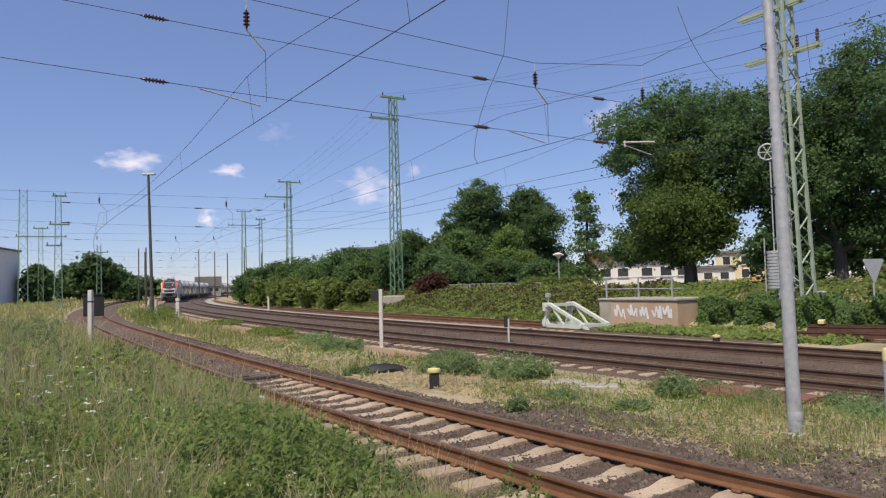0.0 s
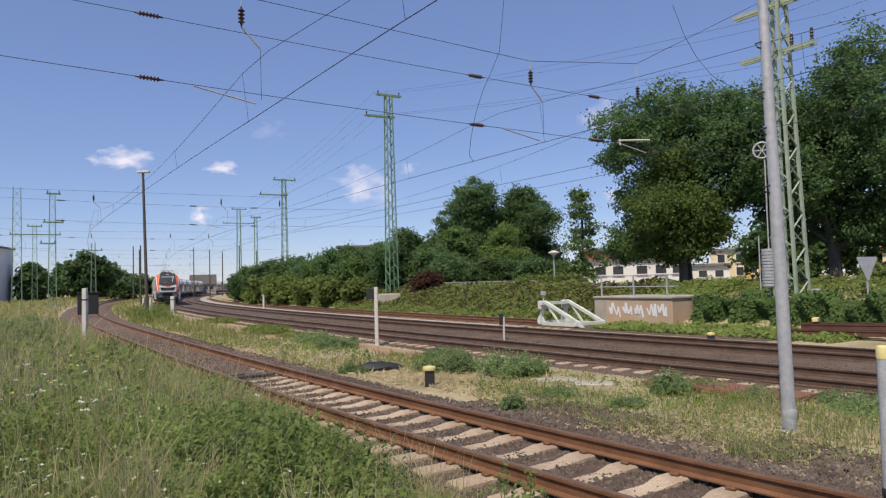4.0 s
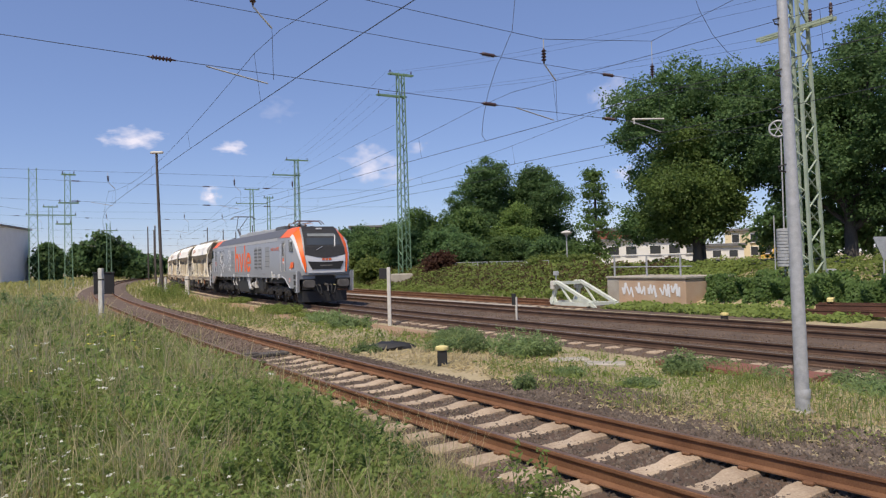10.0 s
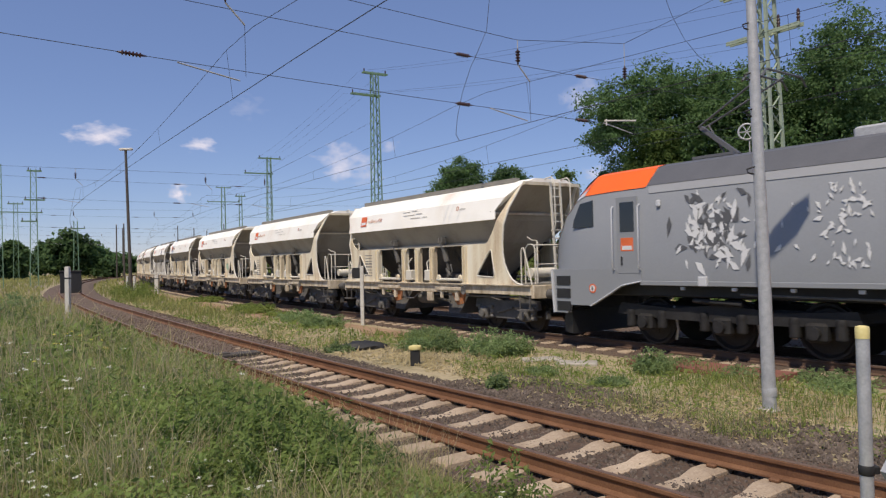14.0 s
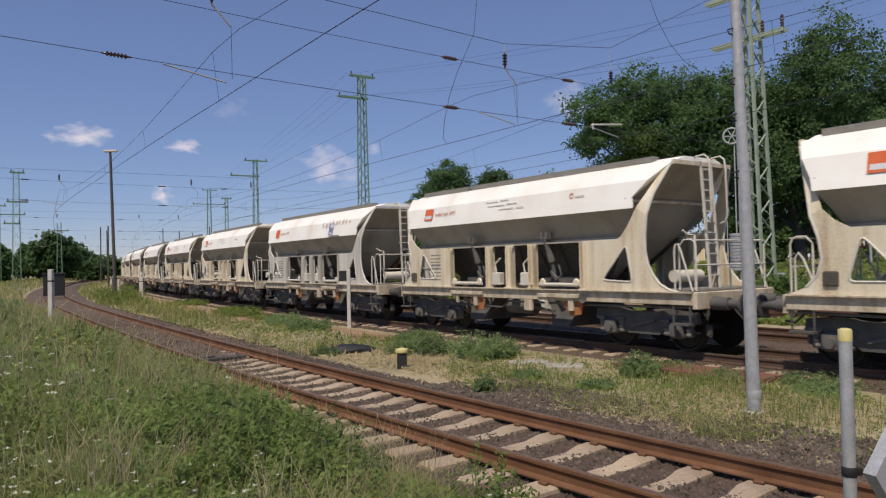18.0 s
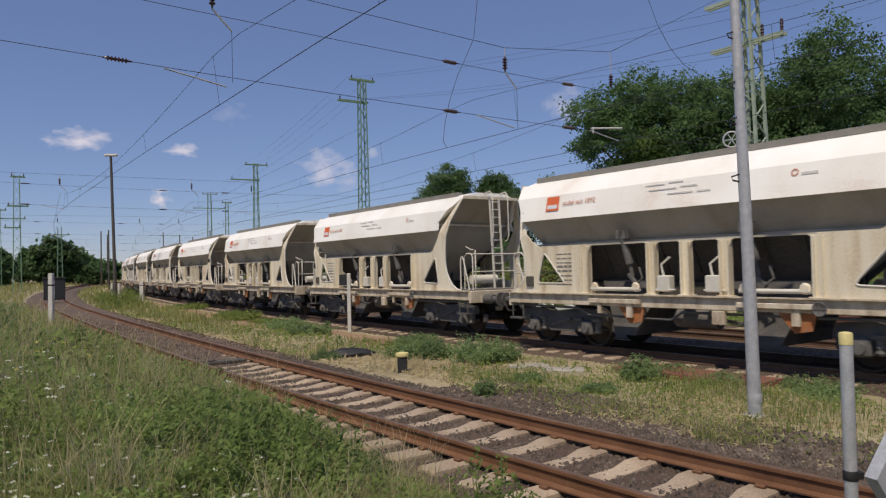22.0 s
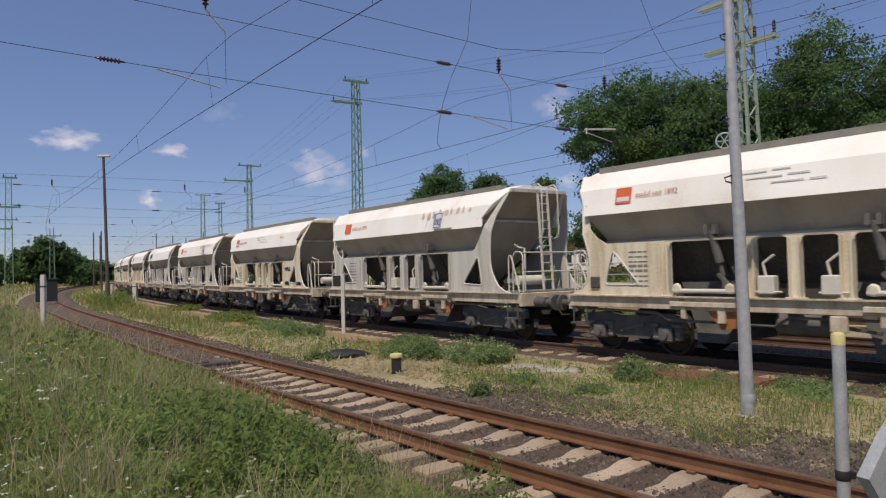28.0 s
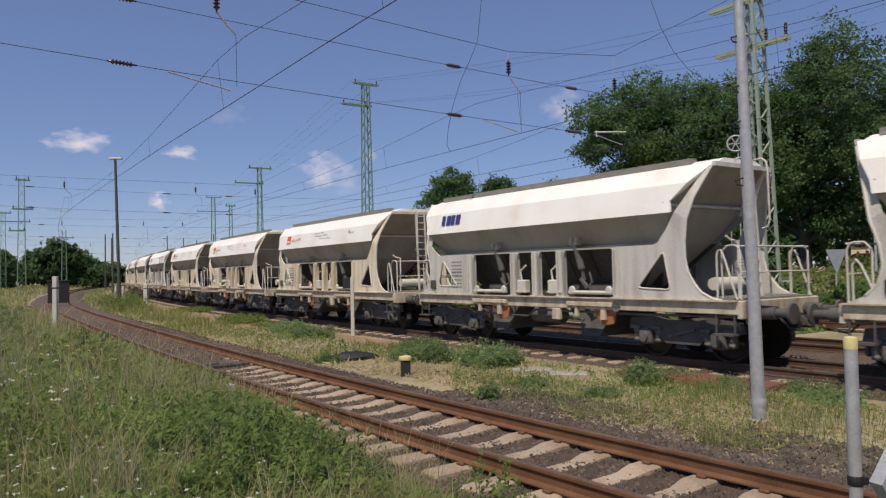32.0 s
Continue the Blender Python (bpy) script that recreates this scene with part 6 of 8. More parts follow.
        for y in (-0.22, 0.22):
            part("upper_arm", Shape().tube([(kn[0], y * 0.5, kn[1]), (top[0], y * 1.6, top[1])], 0.022, 6), M_DARKROOF, pn)
        part("coupling_rod", Shape().tube([(x, 0.1, 4.14), (kn[0] + 0.12, 0.1, kn[1] + 0.05)], 0.018, 6), M_DARKROOF, pn)
        for dx in (-0.2, 0.2):
            part("collector_strip", Shape().tube([(top[0] + dx, -0.85, top[1] - 0.18), (top[0] + dx, -0.65, top[1]), (top[0] + dx, 0.65, top[1]), (top[0] + dx, 0.85, top[1] - 0.18)], 0.025, 6), M_DARKROOF, pn)
    # bogies
    for bxx in (7.0, -7.0):
        b = part("bogie", Shape().box(-2.4, 2.4, -0.9, 0.9, 0.62, 0.9, 0.05), M_LOCOBOGIE, t, "black three-axle bogie", at=Matrix.Translation((bxx, 0, 0)))
        for s in (-1, 1):
            part("side_frame", Shape().prism([(-2.7, 0.7), (-2.6, 0.95), (-1.2, 0.86), (0, 0.98), (1.2, 0.86), (2.6, 0.95), (2.7, 0.7), (1.3, 0.62), (-1.3, 0.62)], s * 1.08 - 0.07, s * 1.08 + 0.07), M_LOCOBOGIE, b)
            for ax in (-1.9, 0, 1.9):
                part("axle_box", Shape().box(ax - 0.2, ax + 0.2, s * 1.12 - 0.12, s * 1.12 + 0.12, 0.36, 0.72, 0.05).axle(ax, 0.535, 0, 0, [(0.12, s * 1.12 - 0.2), (0.12, s * 1.12 + 0.2)], 12), M_LOCOBOGIE, b)
                for dx in (-0.42, 0.42):
                    part("coil_spring", Shape().turned([(0.10, 0.42), (0.12, 0.46), (0.10, 0.5), (0.12, 0.54), (0.10, 0.58), (0.12, 0.62), (0.10, 0.66), (0.12, 0.7), (0.10, 0.8)], (ax + dx, s * 1.12, 0), 8), M_LOCOBOGIE, b, "grey coil spring")
                part("sand_pipe", Shape().tube([(ax + 0.6, s * 0.95, 0.9), (ax + 0.62, s * 0.85, 0.4), (ax + 0.52, s * 0.78, 0.15)], 0.025, 6), M_GALV, b)
            part("damper", Shape().tube([(-0.6, s * 1.24, 1.05), (0.5, s * 1.24, 1.0)], 0.05, 8), M_LOCOBOGIE, b)
        for ax in (-1.9, 0, 1.9):
            LOCO_SPINNERS.append(part("wheelset", LOCO_WHEEL_MESH, None, b, "dark steel wheelset", at=Matrix.Translation((ax, 0, 0.535))))
    return t


# ---- beside the tracks ----
def along(s, off, z=0.0):
    """A frame on the main line: x along it towards the far end, y to its right."""
    p = on(s, off, z)
    return Matrix.Translation(p) @ Matrix.Rotation(heading(s) + math.pi / 2, 4, "Z") @ Matrix.Diagonal((1, -1, 1, 1))


# buffer stop at the siding's end: x runs away from the stop towards the far end
bs = thing("buffer_stop", "pale green steel buffer stop at the siding's end", "buffer stop", along(17.4, 9.0, -0.19))
for y in (-0.72, 0.72):
    part("base_beam", Shape().bar((0, y, 0.12), (2.75, y, 0.12), 0.14, 0.16), M_STOP, bs)
    part("diagonal", Shape().bar((0.05, y, 0.18), (2.35, y, 1.12), 0.16, 0.13), M_STOP, bs, "pale green slanting beam")
    part("upright", Shape().bar((2.75, y, 0.1), (2.4, y, 1.14), 0.15), M_STOP, bs)
    part("gusset", Shape().prism([(2.3, 0.05), (3.0, 0.05), (2.85, 0.42), (2.55, 0.42)], y - 0.03, y + 0.03), M_STOP, bs)
    part("foot_plate", Shape().prism([(-0.25, 0.02), (0.45, 0.02), (0.2, 0.3)], y - 0.03, y + 0.03), M_STOP, bs)
    part("buffer_pad", Shape().box(2.45, 2.65, y - 0.22, y + 0.22, 0.78, 1.18, 0.03), M_WHITEPOST, bs, "weathered timber buffer pad")
    part("brace", Shape().bar((1.4, y, 0.15), (2.2, y, 1.02), 0.08), M_STOP, bs)
for x, z in ((2.42, 1.06), (2.62, 0.16), (0.15, 0.16)):
    part("cross_beam", Shape().bar((x, -0.9, z), (x, 0.9, z), 0.16, 0.14), M_STOP, bs)
part("lamp_post", Shape().tube([(2.6, -0.6, 1.15), (2.6, -0.6, 1.45)], 0.03, 8), M_GALV, bs)
part("stop_lamp", Shape().box(2.5, 2.7, -0.7, -0.5, 1.42, 1.62, 0.02), M_GALV, bs, "small grey lamp box")

# concrete abutment with spray paint, railing on top
ab = thing("abutment_wall", "low rust-stained concrete abutment with white spray paint", "wall", along(14.4, 10.8))
part("wall_block", Shape().box(0, 4.6, 0, 3.2, -0.5, 1.02, 0.03), M_WALL, ab)
part("coping", Shape().box(-0.05, 4.65, -0.06, 3.25, 1.02, 1.12, 0.02), M_CONCRETE, ab, "grey concrete coping")
part("lime_stain", Shape().box(3.85, 4.595, -0.006, 0.0, -0.35, 1.0), M_CONCRETE, ab, "pale lime streak")
rg = random.Random(4)
for x, w in ((3.3, 0.62), (2.5, 0.55), (1.85, 0.5), (1.1, 0.5), (0.5, 0.45)):
    zig = [(x - w * 0.5, 0.25), (x - w * 0.35, 0.72), (x - w * 0.1, 0.3), (x + w * 0.1, 0.78), (x + w * 0.3, 0.35), (x + w * 0.5, 0.66)]
    zig = [(u + rg.uniform(-0.06, 0.06), v + rg.uniform(-0.1, 0.08)) for u, v in zig]
    for i, ((ua, va), (ub, vb)) in enumerate(zip(zig[:-1], zig[1:])):
        part("spray_mark", Shape().bar((ua, -0.012 - 0.001 * i, va), (ub, -0.012 - 0.001 * i, vb), 0.004, rg.uniform(0.07, 0.13)), M_PALE, ab, "white spray-painted stroke")
for x in (0.4, 2.3, 4.3):
    part("railing_post", Shape().bar((x, 0.2, 1.1), (x, 0.2, 2.08), 0.06), M_GALV, ab)
for z in (1.55, 2.06):
    part("railing", Shape().tube([(-0.2, 0.2, z), (4.5, 0.2, z)], 0.025, 6), M_GALV, ab, "grey tubular railing")
part("railing", Shape().tube([(4.45, 0.2, 2.06), (4.45, 2.8, 2.06)], 0.025, 6), M_GALV, ab)

# pile of rusty steel beams with a yellow chock
for k, (o, s0, s1, z0, z1) in enumerate(((9.7, 1.0, 8.3, -0.12, 0.02), (10.0, 0.0, 8.6, -0.12, 0.06), (10.3, -2.0, 8.2, -0.12, 0.12), (9.85, -1.0, 8.0, 0.07, 0.28), (10.2, -3.0, 8.1, 0.1, 0.36))):
    a, b = on(s1, o, z0), on(s0, o, z1)
    t = thing("steel_beam", "rusty steel rail lying in a loose pile", "steel beam", None, "pile of steel beams")
    part("flange", Shape().bar(a, b, 0.15, 0.03), M_RUSTBEAM, t)
    part("web", Shape().bar(a + Vector((0, 0, 0.08)), b + Vector((0, 0, 0.08)), 0.03, 0.14), M_RUSTBEAM, t)
    part("head", Shape().bar(a + Vector((0, 0, 0.15)), b + Vector((0, 0, 0.15)), 0.07, 0.04), M_RUSTBEAM, t)
p = on(7.7, 10.25, 0.32)
solid("timber_chock", Shape().box(-0.3, 0.3, -0.1, 0.1, -0.02, 0.12, 0.02), M_YELLOW, "ochre timber chock lying on rusty beams", "timber", at=Matrix.Translation(p) @ Matrix.Rotation(1.0, 4, "Z"))

# tensioning gear on the mast: stacked weights, pulley
tw = thing("tension_weight", "grey ribbed stack of tensioning weights on a rod", "counterweight", Matrix.Translation((13.70, 29.42, 0.15)))
for k in range(12):
    part("weight_disc", Shape().turned([(0.26, 0), (0.3, 0.015), (0.3, 0.11), (0.26, 0.125)], (0, 0, 1.3 + k * 0.13), 12), M_GALV, tw)
part("rod", Shape().tube([(0, 0, 0.9), (0, 0, 6.6)], 0.03, 8), M_GALV, tw)
part("guide", Shape().tube([(-0.4, 0, 0.3), (-0.4, 0, 3.4)], 0.025, 6), M_GALV, tw)
rim = [(0.33 * math.cos(k * math.pi / 12), 0.33 * math.sin(k * math.pi / 12), 0) for k in range(25)]
pw = part("pulley", Shape().tube(rim, 0.04, 8), M_GALV, tw, "pale spoked pulley wheel", at=pose(-0.1, 0, 6.95, 90, 0, -25))
for k in range(3):
    a = k * math.pi / 3
    part("spoke", Shape().bar((-0.33 * math.cos(a), -0.33 * math.sin(a), 0), (0.33 * math.cos(a), 0.33 * math.sin(a), 0), 0.035), M_GALV, pw)
part("pulley_arm", Shape().bar((0.1, 0, 6.95), (1.3, 0.35, 6.95), 0.06), M_MAST, tw)
wire("tension_wire", [(13.6, 29.42, 7.4), on(60, 4.6, 6.4)], 0.01, "tensioned wire to the pulley wheel", None, 0.2)
jb = thing("junction_box", "small grey cable box on a bent conduit", "cable box", Matrix.Translation((14.75, 27.9, 0)))
part("case", Shape().box(-0.16, 0.16, -0.1, 0.1, 0.85, 1.35, 0.02), M_GALV, jb)
part("conduit", Shape().tube([(0.05, 0, 0.9), (0.08, 0, 0.5), (0.25, -0.1, 0.15), (0.3, -0.12, -0.1)], 0.06, 8), M_GALV, jb)
sg = thing("traffic_sign", "back of a grey triangular traffic sign on a post", "traffic sign", Matrix.Translation((16.1, 26.7, 0.9)) @ Matrix.Rotation(radians(20), 4, "Z"))
part("post", Shape().tube([(0, 0.03, -0.3), (0, 0.03, 1.6)], 0.035, 8), M_GALV, sg)
part("plate", Shape().prism([(-0.48, 1.62), (0.48, 1.62), (0.52, 1.55), (0.04, 0.74), (-0.04, 0.74), (-0.52, 1.55)], -0.01, 0.01), M_GALV, sg, "grey back of a triangular plate")

# slabs, plate, bag between the tracks
for x, y, a in ((2.5, 15.4, 8), (3.15, 14.85, -14)):
    solid("concrete_slab", Shape().box(-0.42, 0.42, -0.24, 0.24, -0.07, 0.03, 0.02), M_CONCRETE, "broken pale concrete slab lying in grass", "slab", "broken slabs", at=Matrix.Translation((x, y, gz_at(x, y) + 0.02)) @ Matrix.Rotation(radians(a), 4, "Z"))
rp = thing("crossing_plate", "reddish-brown crossing plate beside the main track", "track plate", along(1.1, -2.05, -0.15))
for k in range(3):
    part("panel", Shape().box(k * 1.05, k * 1.05 + 1.03, -0.45, 0.45, -0.1, 0.02, 0.01), M_REDPLATE, rp)
sh = Shape()
rg = random.Random(2)
rings = []
for z, r in ((-0.02, 0.42), (0.08, 0.45), (0.17, 0.33), (0.2, 0.12)):
    rings.append([(r * rg.uniform(0.75, 1.25) * math.cos(k * math.pi / 6) * 1.3, r * rg.uniform(0.75, 1.2) * math.sin(k * math.pi / 6) * 0.7, z + rg.uniform(-0.03, 0.03)) for k in range(12)])
sh.loft(rings, True, True)
solid("plastic_bag", sh, M_BLACK, "crumpled black plastic bag lying in the grass", "bag", at=Matrix.Translation((-1.6, 18.4, gz_at(-1.6, 18.4))))

# dark board beside the siding, far along
db = thing("relay_cabinet", "dark blue-black relay cabinet beside the curved siding", "cabinet", Matrix.Translation((-26.8, 55.4, 0.2)) @ Matrix.Rotation(radians(28), 4, "Z"))
part("case", Shape().box(-0.72, 0.72, -0.3, 0.3, 0.0, 1.6, 0.03), M_BLACK, db)
part("lid", Shape().box(-0.78, 0.78, -0.36, 0.36, 1.6, 1.7, 0.02), M_BLACK, db)
part("door_seam", Shape().box(-0.01, 0.01, -0.305, -0.3, 0.1, 1.5), M_GALV, db)

# concrete foundation under the second mast
solid("mast_foundation", Shape().box(-0.9, 0.9, -0.9, 0.9, -0.6, 0.85, 0.06), M_CONCRETE, "pale concrete foundation block below a mast", "foundation", at=Matrix.Translation((-3.85, 58.5, 0.3)))


# ---- buildings and street behind the slope ----
M_BRICK = material("red brick facade", [(0.20, 0.055, 0.04), (0.28, 0.085, 0.06), (0.33, 0.12, 0.085)], 0.9, scale=1.2, fine=30, bump=0.2)
M_RENDERW = material("white render", [(0.62, 0.62, 0.60), (0.74, 0.74, 0.72)], 0.85, scale=1.0, fine=20, bump=0.1)
M_RENDERC = material("cream render", [(0.62, 0.52, 0.33), (0.72, 0.63, 0.43)], 0.85, scale=1.0, fine=20, bump=0.1)
M_RENDERY = material("yellow render", [(0.62, 0.36, 0.05), (0.70, 0.44, 0.09)], 0.85, scale=1.0, fine=20, bump=0.1)
M_TILE = material("grey roof covering", [(0.12, 0.12, 0.12), (0.2, 0.2, 0.2)], 0.85, scale=2, fine=20, bump=0.2)
M_REDTILE = material("red roof tiles", [(0.28, 0.09, 0.06), (0.36, 0.13, 0.09)], 0.85, scale=2, fine=20, bump=0.2)
M_PANE = material("dark window pane", [(0.03, 0.035, 0.04), (0.06, 0.065, 0.07)], 0.1, scale=1, bump=0.0)
M_DARKWALL = material("dark concrete garden wall", [(0.06, 0.058, 0.052), (0.11, 0.105, 0.095)], 0.9, scale=1.0, fine=20, bump=0.2)
M_CARWHITE = material("white car paint", [(0.70, 0.71, 0.72), (0.78, 0.79, 0.80)], 0.3, scale=1, bump=0.0)
M_CARRED = material("red car paint", [(0.40, 0.03, 0.04), (0.48, 0.05, 0.06)], 0.3, scale=1, bump=0.0)


def building(name, x, y, z, w, d, h, turn, wall, roofm, label, roof="flat", windows=(), wz=(1.2,), ww=0.9, wh=1.2):
    """A block of w by d by h with a roof and windows on its front (towards -y) and side."""
    t = thing(name, label, "building", Matrix.Translation((x, y, z)) @ Matrix.Rotation(radians(turn), 4, "Z"))
    part("wall", Shape().box(-w / 2, w / 2, -d / 2, d / 2, -1.0, h), wall, t)
    if roof == "flat":
        part("roof", Shape().box(-w / 2 - 0.3, w / 2 + 0.3, -d / 2 - 0.3, d / 2 + 0.3, h, h + 0.3, 0.03), roofm, t)
    else:
        part("roof", Shape().loft([[(xx, -d / 2 - 0.4, h - 0.1), (xx, 0, h + d * 0.42), (xx, d / 2 + 0.4, h - 0.1)] for xx in (-w / 2 - 0.3, w / 2 + 0.3)], True), roofm, t)
    for zz in wz:
        for xx in windows:
            wd = part("window", Shape().box(xx - ww / 2 - 0.07, xx + ww / 2 + 0.07, -d / 2 - 0.05, -d / 2 + 0.02, zz - 0.07, zz + wh + 0.07), M_RENDERW, t)
            part("pane", Shape().box(xx - ww / 2, xx + ww / 2, -d / 2 - 0.06, -d / 2 - 0.05, zz, zz + wh), M_PANE, wd)
            part("sill", Shape().box(xx - ww / 2 - 0.1, xx + ww / 2 + 0.1, -d / 2 - 0.14, -d / 2, zz - 0.13, zz - 0.07), M_CONCRETE, wd)
    return t


building("brick_house", 20.6, 89, 1.5, 4.4, 8, 3.7, -14, M_BRICK, M_TILE, "red brick house behind street trees", "flat", (-1.2, 0.6), (1.0,))
building("low_white_building", 20.8, 74, 1.4, 9.5, 6, 2.2, -16, M_RENDERW, M_TILE, "long white single-storey building with dark windows", "flat", (-3.6, -1.9, 0.4, 2.2, 3.8), (0.9,), 1.0, 0.8)
building("cream_house", 38.3, 91, 1.4, 6.2, 7, 3.5, -22, M_RENDERC, M_TILE, "cream rendered house beyond the trees", "flat", (-1.9, 0.2), (0.5, 2.1), 0.8, 1.0)
building("white_annex", 28.4, 77, 1.2, 5.6, 5, 1.7, -20, M_RENDERW, M_TILE, "low white annex with dark windows behind trees", "flat", (-1.6, 0.2, 1.8), (0.6,), 0.8, 0.7)
building("yellow_house", 38.0, 84.5, 1.4, 2.6, 4, 2.3, -24, M_RENDERY, M_TILE, "small yellow rendered building beside a cream house", "flat", (-0.5,), (0.7,), 0.7, 0.8)
building("grey_workshop", -10.5, 112, 1.5, 9, 9, 6.0, 4, M_DARKWALL, M_TILE, "dark flat-roofed building rising over the hedge", "flat", (-3, -1, 1, 3), (4.2,), 1.0, 0.8)
building("white_block", -73.0, 112, 0.3, 9, 14, 8.8, 14, M_RENDERW, M_TILE, "white and grey factory block beside the meadow", "flat", (-3, -1, 1, 3), (1.5, 4.0, 6.4), 0.9, 1.1)
building("signal_house", -74, 228, 0.6, 7.5, 7, 2.7, 18, M_CONCRETE, M_DARKWALL, "far grey station building with a hipped roof", "gable", (-2.5, -0.8, 0.9, 2.6), (0.9,), 1.0, 1.2)
building("corner_house", 33, 46, 1.4, 7, 6, 2.2, -34, M_RENDERC, M_REDTILE, "cream bungalow with red roof behind hedges", "gable", (-2, 0.5, 2.2), (0.8,))
gw = thing("garden_wall", "dark low concrete wall behind the ivy hedge", "wall", Matrix.Translation((18.6, 42.8, 1.0)) @ Matrix.Rotation(radians(-27), 4, "Z"))
for k in range(5):
    part("wall_panel", Shape().box(-4.5 + k * 1.8, -4.5 + k * 1.8 + 1.76, -0.1, 0.1, -0.6, 0.62), M_DARKWALL, gw)
part("coping", Shape().box(-4.55, 4.55, -0.16, 0.16, 0.62, 0.70), M_CONCRETE, gw, "grey coping")

M_ASPHALT = material("worn grey asphalt", [(0.05, 0.05, 0.05), (0.075, 0.073, 0.07), (0.10, 0.097, 0.09)], 0.9, scale=0.6, fine=20, bump=0.25)
street = Shape().loft([[on(q, o, 1.535) for o in (17.6, 23.0)] for q in np.arange(-30, 70, 4.0)], False, False, False)
solid("street", street, M_ASPHALT, "grey asphalt street behind the ivy slope", "street", kind="structure")
fence = thing("fence", "low grey metal fence on top of the ivy slope", "fence")
for k in range(22):
    s = 30.5 + k * 0.7
    part("fence_post", Shape().bar(on(s, 16.0, 1.2), on(s, 16.0, 1.95), 0.05), M_GALV, fence)
for z in (1.5, 1.72, 1.93):
    part("fence_rail", Shape().tube([on(30.5 + k * 1.5, 16.0, z) for k in range(11)], 0.022, 5), M_GALV, fence)

for lx, ly, k in ((8.9, 54.3, 1.0), (19.3, 29.2, 1.3)):
    lc = thing("street_lamp", "grey street lamp with a white mushroom head", "street lamp", Matrix.Translation((lx, ly, 1.3)), "mushroom street lamps")
    part("post", Shape().tube([(0, 0, -0.3), (0, 0, 2.5 * k)], 0.06, 8, 0.045), M_GALV, lc)
    part("shade", Shape().turned([(0.08, 2.4 * k), (0.16, 2.5 * k + 0.05), (0.42, 2.5 * k + 0.16), (0.42, 2.5 * k + 0.22), (0.2, 2.5 * k + 0.32), (0.05, 2.5 * k + 0.36)], (0, 0, 0), 16), M_WHITEPOST, lc, "white mushroom shade")


def car(x, y, z, turn, paint, label, h=1.5, l=4.2):
    t = thing("car", label, "car", Matrix.Translation((x, y, z)) @ Matrix.Rotation(radians(turn), 4, "Z"), "parked cars")
    prof = [(-l / 2, 0.35), (-l / 2, 0.8), (-l * 0.46, 0.92), (-l * 0.22, h), (l * 0.18, h), (l * 0.32, 0.95), (l / 2, 0.8), (l / 2, 0.35)]
    part("body", Shape().prism(prof, -0.85, 0.85), paint, t)
    for s in (-1, 1):
        part("side_window", Shape().prism([(-l * 0.38, 0.95), (-l * 0.21, h - 0.1), (l * 0.16, h - 0.1), (l * 0.27, 0.95)], s * 0.855 - 0.006, s * 0.855 + 0.006), M_PANE, t)
        for u in (-0.3, 0.3):
            w = part("wheel", Shape().axle(u * l, 0.32, 0, 0, [(0.32, s * 0.7), (0.32, s * 0.88)], 14), M_BLACK, t)
            part("rim", Shape().axle(u * l, 0.32, 0, 0, [(0.18, s * 0.88 - 0.01), (0.17, s * 0.89 + 0.005)], 10), M_GALV, w)
    return t


car(7.2, 57.5, 0.45, 10, M_CARWHITE, "white parked car behind the metal fence")
car(10.9, 56.5, 0.5, -8, M_CARWHITE, "white parked van behind the ivy slope", 1.6, 4.8)
car(22.5, 34.0, 0.95, -30, M_CARRED, "red parked car under dark trees")

# ---- clouds, far off ----
def cloud_material(k):
    m = bpy.data.materials.new("cloud")
    m.use_nodes = True
    n, l = m.node_tree.nodes, m.node_tree.links
    n.clear()
    out, em, tr, mx = n.new("ShaderNodeOutputMaterial"), n.new("ShaderNodeEmission"), n.new("ShaderNodeBsdfTransparent"), n.new("ShaderNodeMixShader")
    tc, nz, ln = n.new("ShaderNodeTexCoord"), n.new("ShaderNodeTexNoise"), n.new("ShaderNodeVectorMath")
    ln.operation = "LENGTH"
    mp = n.new("ShaderNodeMapping")
    mp.inputs["Location"].default_value = (k * 3.7, k * 1.9, k)
    l.new(tc.outputs["Object"], mp.inputs["Vector"])
    l.new(mp.outputs["Vector"], nz.inputs["Vector"])
    nz.inputs["Scale"].default_value, nz.inputs["Detail"].default_value = 1.9, 6
    l.new(tc.outputs["Object"], ln.inputs[0])
    a = n.new("ShaderNodeMath")
    a.operation = "MULTIPLY_ADD"
    l.new(nz.outputs[0], a.inputs[0])
    a.inputs[1].default_value, a.inputs[2].default_value = 1.9, -0.25
    b = n.new("ShaderNodeMath")
    b.operation = "SUBTRACT"
    l.new(a.outputs[0], b.inputs[0])
    l.new(ln.outputs["Value"], b.inputs[1])
    r = n.new("ShaderNodeMapRange")
    r.inputs[1].default_value, r.inputs[2].default_value = 0.0, 0.75
    r.inputs[4].default_value = (0.92, 0.8, 0.95, 0.75, 0.35, 0.5, 0.16, 0.55, 0.4)[k % 9]
    l.new(b.outputs[0], r.inputs[0])
    em.inputs[0].default_value, em.inputs[1].default_value = (0.93, 0.95, 1.0, 1), 0.88
    l.new(r.outputs[0], mx.inputs[0])
    l.new(tr.outputs[0], mx.inputs[1])
    l.new(em.outputs[0], mx.inputs[2])
    l.new(mx.outputs[0], out.inputs[0])
    return m


